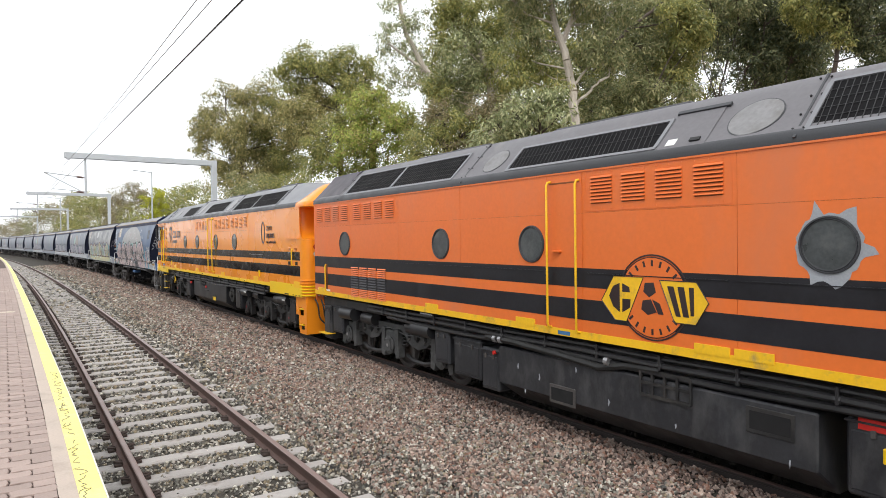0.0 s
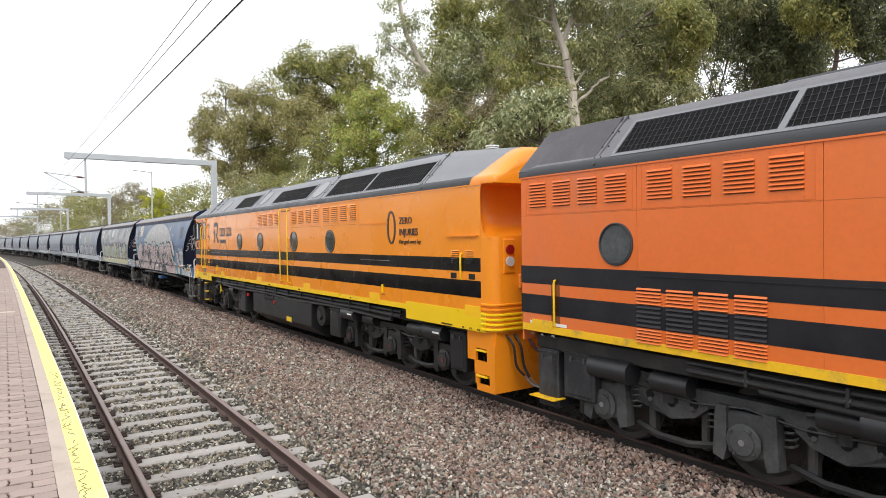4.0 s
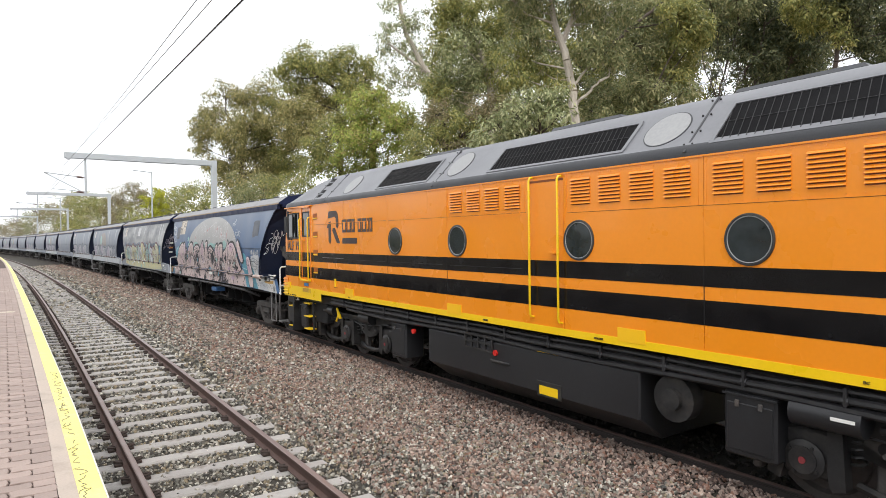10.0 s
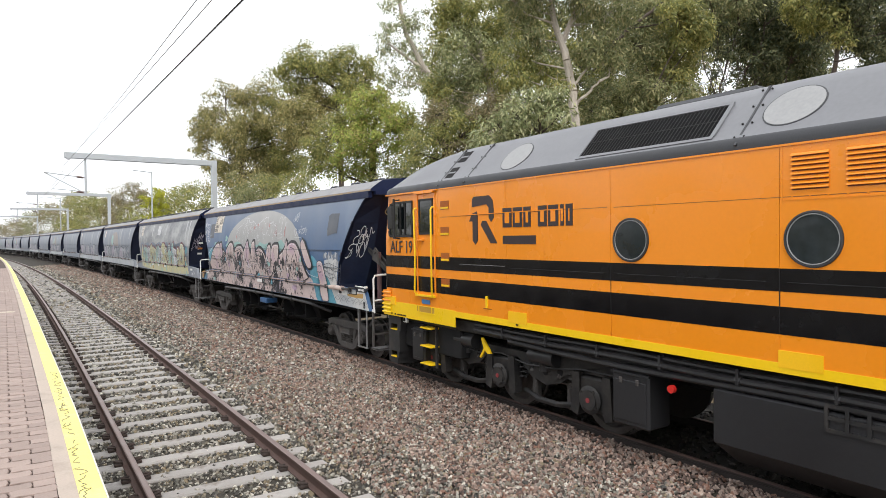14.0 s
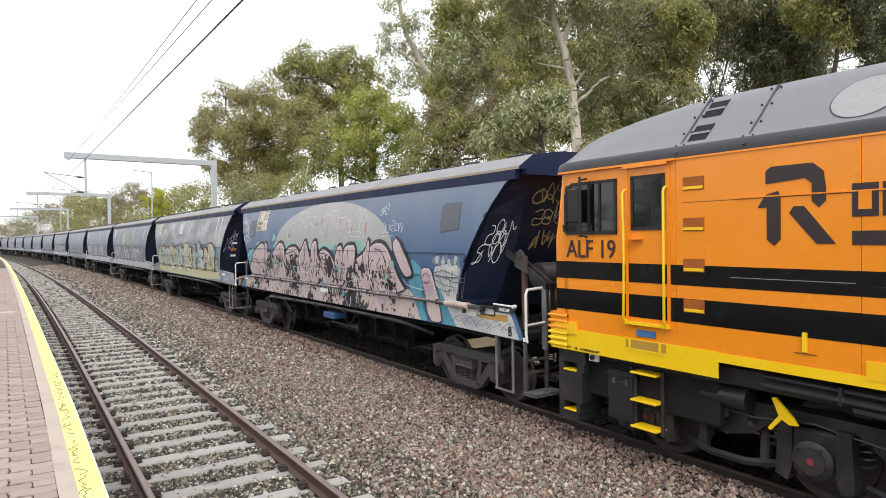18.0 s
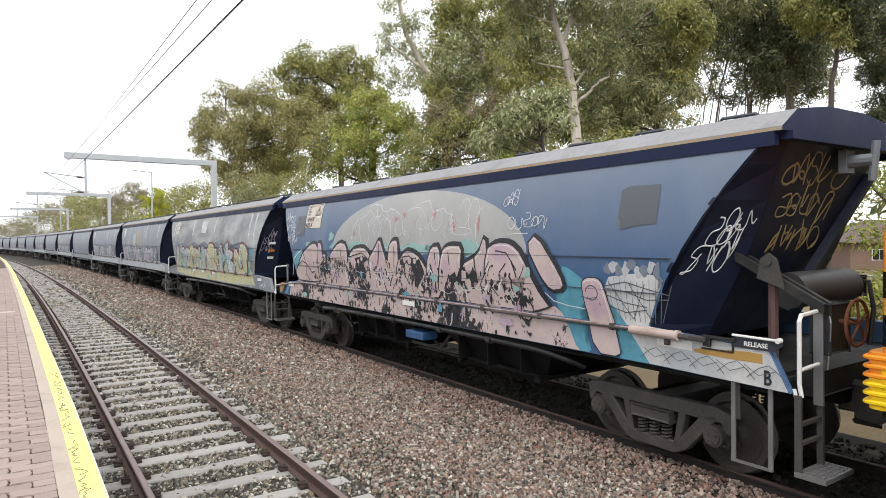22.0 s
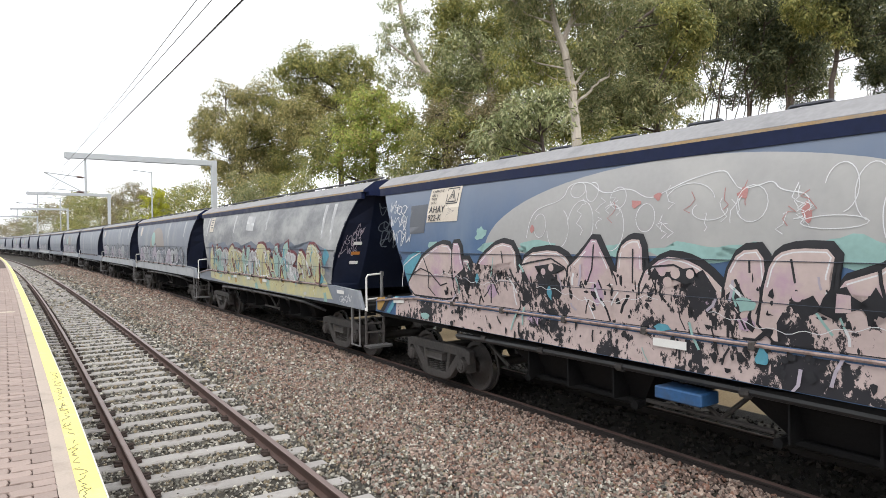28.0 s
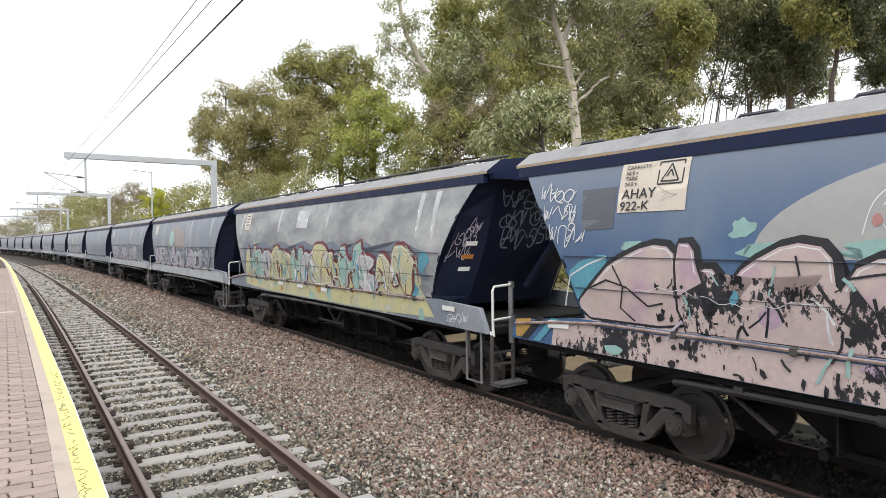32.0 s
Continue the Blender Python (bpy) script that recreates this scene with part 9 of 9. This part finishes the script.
gum("dense dark green tree behind the gums", 36, [(1, [(1110, 260), (1110, 180)]), (.6, [(1110, 230), (1040, 150)]), (.6, [(1110, 200), (1190, 90)])],
    [(985 + 40 * i + g0.uniform(-12, 12), 15 + 46 * j + g0.uniform(-12, 12), 30, (i + j) % 2) for i in range(7) for j in range(6) if not (i == 6 and j > 3)], [LEAF_GUM, LEAF_OLIVE], 32, .22, 2.0, BARK_DARK)
gum("dark green tree far behind the gums", 38, [(1, [(1400, 300), (1400, 120), (1400, 60)]), (.6, [(1400, 120), (1300, 40)]), (.6, [(1400, 110), (1500, 40)])],
    [(1245 + 40 * i + g0.uniform(-12, 12), 5 + 38 * j + g0.uniform(-10, 10), 26, (i + j) % 2) for i in range(9) for j in range(5 if 2 < i < 6 else 3)], [LEAF_DARK, LEAF_GUM], 33, .22, 2.0, BARK_DARK)
twigs = [(.3, [(640 + 26 * k, 420), (650 + 26 * k + g0.uniform(-20, 20), 300), (660 + 27 * k + g0.uniform(-40, 40), 170)]) for k in range(9)]
gum("dark twiggy tree low behind the train", 33, lines(900, 1.86, [(1, [(790, 440), (800, 330), (830, 240)])] + twigs),
    E([(760, 235, 30), (800, 260, 30), (850, 225, 40), (900, 250, 40), (950, 225, 40), (1000, 250, 36), (840, 300, 34), (900, 310, 36), (960, 300, 34), (1010, 300, 28), (690, 330, 24), (740, 340, 26), (790, 340, 26), (700, 200, 30, 1), (1010, 180, 40), (980, 150, 40)]),
    [LEAF_DARK, LEAF_GUM], 41, .17, 1.7, BARK_DARK, .7, .09)
gum("dark spreading conifer behind the train", 40, lines(900, 1.86, [(1, [(1300, 600), (1300, 300), (1300, 130)])]),
    E([(1150, 262, 16), (1180, 245, 24), (1180, 180, 20), (1200, 215, 26), (1210, 150, 24), (1215, 265, 34), (1250, 235, 34), (1240, 190, 30), (1290, 215, 40), (1240, 290, 34), (1300, 270, 44), (1330, 200, 40), (1290, 150, 44), (1230, 340, 44), (1290, 360, 50), (1220, 400, 44), (1200, 460, 44), (1270, 440, 50)]), [LEAF_DARK], 24, .22, 3.0, BARK_DARK, .2, .2)
plant(232, 105, 326, "bare-topped brownish tree far along the line", 4.8, LEAF_RUST, 21, count=20000, leaf=.3, bark=TWIG, limbs=16, bottom=.1, clump=.26)
plant(277, 80, 334, "bright yellow-green bushy tree beside the line", 1.6, LEAF_LIME, 22, count=14000, leaf=.24, limbs=12, fork=.3, bottom=.1, clump=.3)
plant(330, 95, 322, "olive tree far behind the train", 4.0, LEAF_OLIVE, 26, count=9000, leaf=.34, limbs=9, bottom=.2, clump=.26)
for k, (b, dist, row) in enumerate(((150, 150, 345), (110, 170, 352), (75, 200, 362), (185, 130, 348), (35, 230, 385), (130, 190, 340), (310, 90, 340), (10, 260, 395))):
    plant(b, dist, row, "distant olive green tree along the line", 7, (LEAF_OLIVE, LEAF_RUST, LEAF_GUM)[k % 3], 40 + k, count=8000, leaf=.5, limbs=9, bottom=.1, twigs=False, bark=BARK_DARK, clump=.28)
shrub = None
for k, (b, dist, row) in enumerate(((520, 40, 305), (720, 30, 280), (900, 27, 255), (1060, 24, 235), (450, 46, 315), (1700, 14, 200))):
    shrub = plant(b, dist, row, "dense green shrub behind the train", 2.8, (LEAF_OLIVE, LEAF_GUM, LEAF_BRIGHT)[k % 3], 60 + k, count=14000, leaf=.2, limbs=9, fork=.3, bottom=.1, name="shrub", twigs=False, bark=BARK_DARK, clump=.28)
# added, unseen: the shrub belt goes on behind the camera to darken reflections
shrub = plant(1900, 14, 200, "added dense green shrub, out of view", 2.8, LEAF_GUM, 66, count=3500, leaf=.4, limbs=9, fork=.3, bottom=.1, name="shrub", twigs=False, bark=BARK_DARK, clump=.28)
for k in range(6):
    copy_thing(shrub, pose(13.5 + 1.2 * (k % 2), .5 - 3.4 * k, -.9, 0, 0, 70 * k))

# beyond the line: a street lawn with a path, a low white wall and a house
LAWN = shader("mown_dry_lawn", (0.2, 0.155, 0.075), 0.95, vary=0.3, scale=1.5, fine=25, bump=0.4)
PATH = shader("pale_concrete_path", (0.42, 0.4, 0.37), 0.9, vary=0.1)
HOUSE_WALL = shader("brown_brick_house", (0.2, 0.13, 0.1), 0.85, vary=0.15, scale=4)
TILES = shader("brown_roof_tiles", (0.12, 0.085, 0.075), 0.8, vary=0.25, scale=6)
spread = bmesh.new()
loft(spread, [[(x, y, -.89), (x, y, -.86), (x, y + 60, -.86), (x, y + 60, -.89)] for x, y in ((17, -20), (110, -60))])
solid("lawn", spread, LAWN, "dry mown lawn beyond the railway", "lawn", kind="structure")
bm = bmesh.new()
loft(bm, [[(x, y, -.87), (x, y, -.84), (x + .5, y + 2.2, -.84), (x + .5, y + 2.2, -.87)] for x, y in ((42, 52), (75, 8))])
solid("footpath", bm, PATH, "pale concrete footpath across the lawn", "path", kind="structure")
hx, hy = at_view(1600, 0, 72)
house = thing("house", "brown brick house with a hipped tile roof", "house", pose(hx, hy, -.9, 0, 0, -35))
part("wall", box(bmesh.new(), -9, 9, -5, 5, 0, 2.9), HOUSE_WALL, house)
bm = bmesh.new()
loft(bm, [[(-9.7, -5.7, 2.85), (9.7, -5.7, 2.85), (9.7, 5.7, 2.85), (-9.7, 5.7, 2.85)], [(-9.7, -5.7, 3.0), (9.7, -5.7, 3.0), (9.7, 5.7, 3.0), (-9.7, 5.7, 3.0)], [(-4.2, -.1, 5.4), (4.2, -.1, 5.4), (4.2, .1, 5.4), (-4.2, .1, 5.4)]])
part("roof", bm, TILES, house, "brown tiled roof")
for q in (-6, -2.6, 1.4, 5.6):
    win = part("window", box(bmesh.new(), q - .8, q + .8, -5.06, -4.98, 1.0, 2.2, .01), WHITE, house)
    part("pane", box(bmesh.new(), q - .7, q - .04, -5.09, -5.05, 1.08, 2.12), PANE, win), part("pane", box(bmesh.new(), q + .04, q + .7, -5.09, -5.05, 1.08, 2.12), PANE, win)
x0, y0 = at_view(1390, 0, 43)
x1, y1 = at_view(1478, 0, 43)
bm = bmesh.new()
loft(bm, [[(x, y, -.9), (x, y, .35), (x + .2, y + .15, .35), (x + .2, y + .15, -.9)] for x, y in ((x0, y0), (x1, y1))])
solid("garden_wall", bm, WHITE, "low white garden wall beside the lawn", "wall")

# unseen shrubs added beyond the platform, to darken what windows and stripes reflect
for k in range(8):
    copy_thing(shrub, pose(-10 - 1.5 * (k % 3), 6 + 6 * k, -.9, 0, 0, 50 * k))


# ---------------------------------------------------------------- platform pavers, laid in rows that interlock
def paver(bm, x, y, z, turn=0.0):
    """One wavy interlocking paver: its two long sides and its ends bend the same way, so that rows lock."""
    wave = (0, .011, 0, -.011, 0)
    low = [(-.109 + .0545 * k, -.0525 + wave[k]) for k in range(5)]
    top = [(.109 - .0545 * k, .0525 + wave[4 - k]) for k in range(5)]
    ring = low + [(.118, .0)] + top + [(-.1, .0)]
    c, s = math.cos(turn), math.sin(turn)
    rim = [[bm.verts.new((x + (a * c - b * s) * q, y + (a * s + b * c) * q, z + h)) for a, b in ring] for q, h in ((1, -.03), (1, -.004), (.965, 0))]
    for a, b in zip(rim, rim[1:]):
        for k in range(len(ring)):
            j = (k + 1) % len(ring)
            bm.faces.new((a[k], a[j], b[j], b[k]))
    bm.faces.new(rim[2])


bm = bmesh.new()
paver(bm, 0, 0, 0)
paver_mesh = finish("paver", bm, PAVER)
rest = bmesh.new()
laid = 0
g = random.Random(31)
for j in range(0, 330):
    y = 3.2 + j * .1145
    side = bend(y) + edge_line(y)
    for i in range(0, 9):
        x = .155 - .118 - i * .229 - (.115 if j % 2 else 0)
        if x < -1.7:
            continue
        if y < 11.5 and laid < 300 and x > -.75:
            ob = new("paver", paver_mesh)
            ob.parent, ob.matrix_basis = plat, pose(x + side, y, Z_PLAT + g.uniform(-.002, .002), g.uniform(-.7, .7), g.uniform(-.5, .5), g.uniform(-.8, .8))
            laid += 1
        else:
            paver(rest, x + side, y, Z_PLAT + g.uniform(-.002, .002))
    if j % 2:
        box(rest, .155 - .112 + side, .148 + side, y - .052, y + .052, Z_PLAT - .04, Z_PLAT)
tagged(part("paver_rest", rest, PAVER, plat), kind="stuff")



def motions():
    for car, y0, half in TRAIN:
        walk(car, [(t, car_pose(y0 - travelled(t), half)) for t in np.arange(0, CLIP + .5, 1.0)])
        if y0 > 140:
            continue
        for o in car.children:
            if "rolls" in o:
                r, place = o["rolls"], o.matrix_basis.translation.copy()
                del o["rolls"]
                rows = []
                for t in np.arange(0, CLIP + .1, 0.25):
                    rows.append((float(t), Matrix.Translation(place) @ Matrix.Rotation(travelled(float(t)) / r, 4, "X")))
                walk(o, rows)

motions()
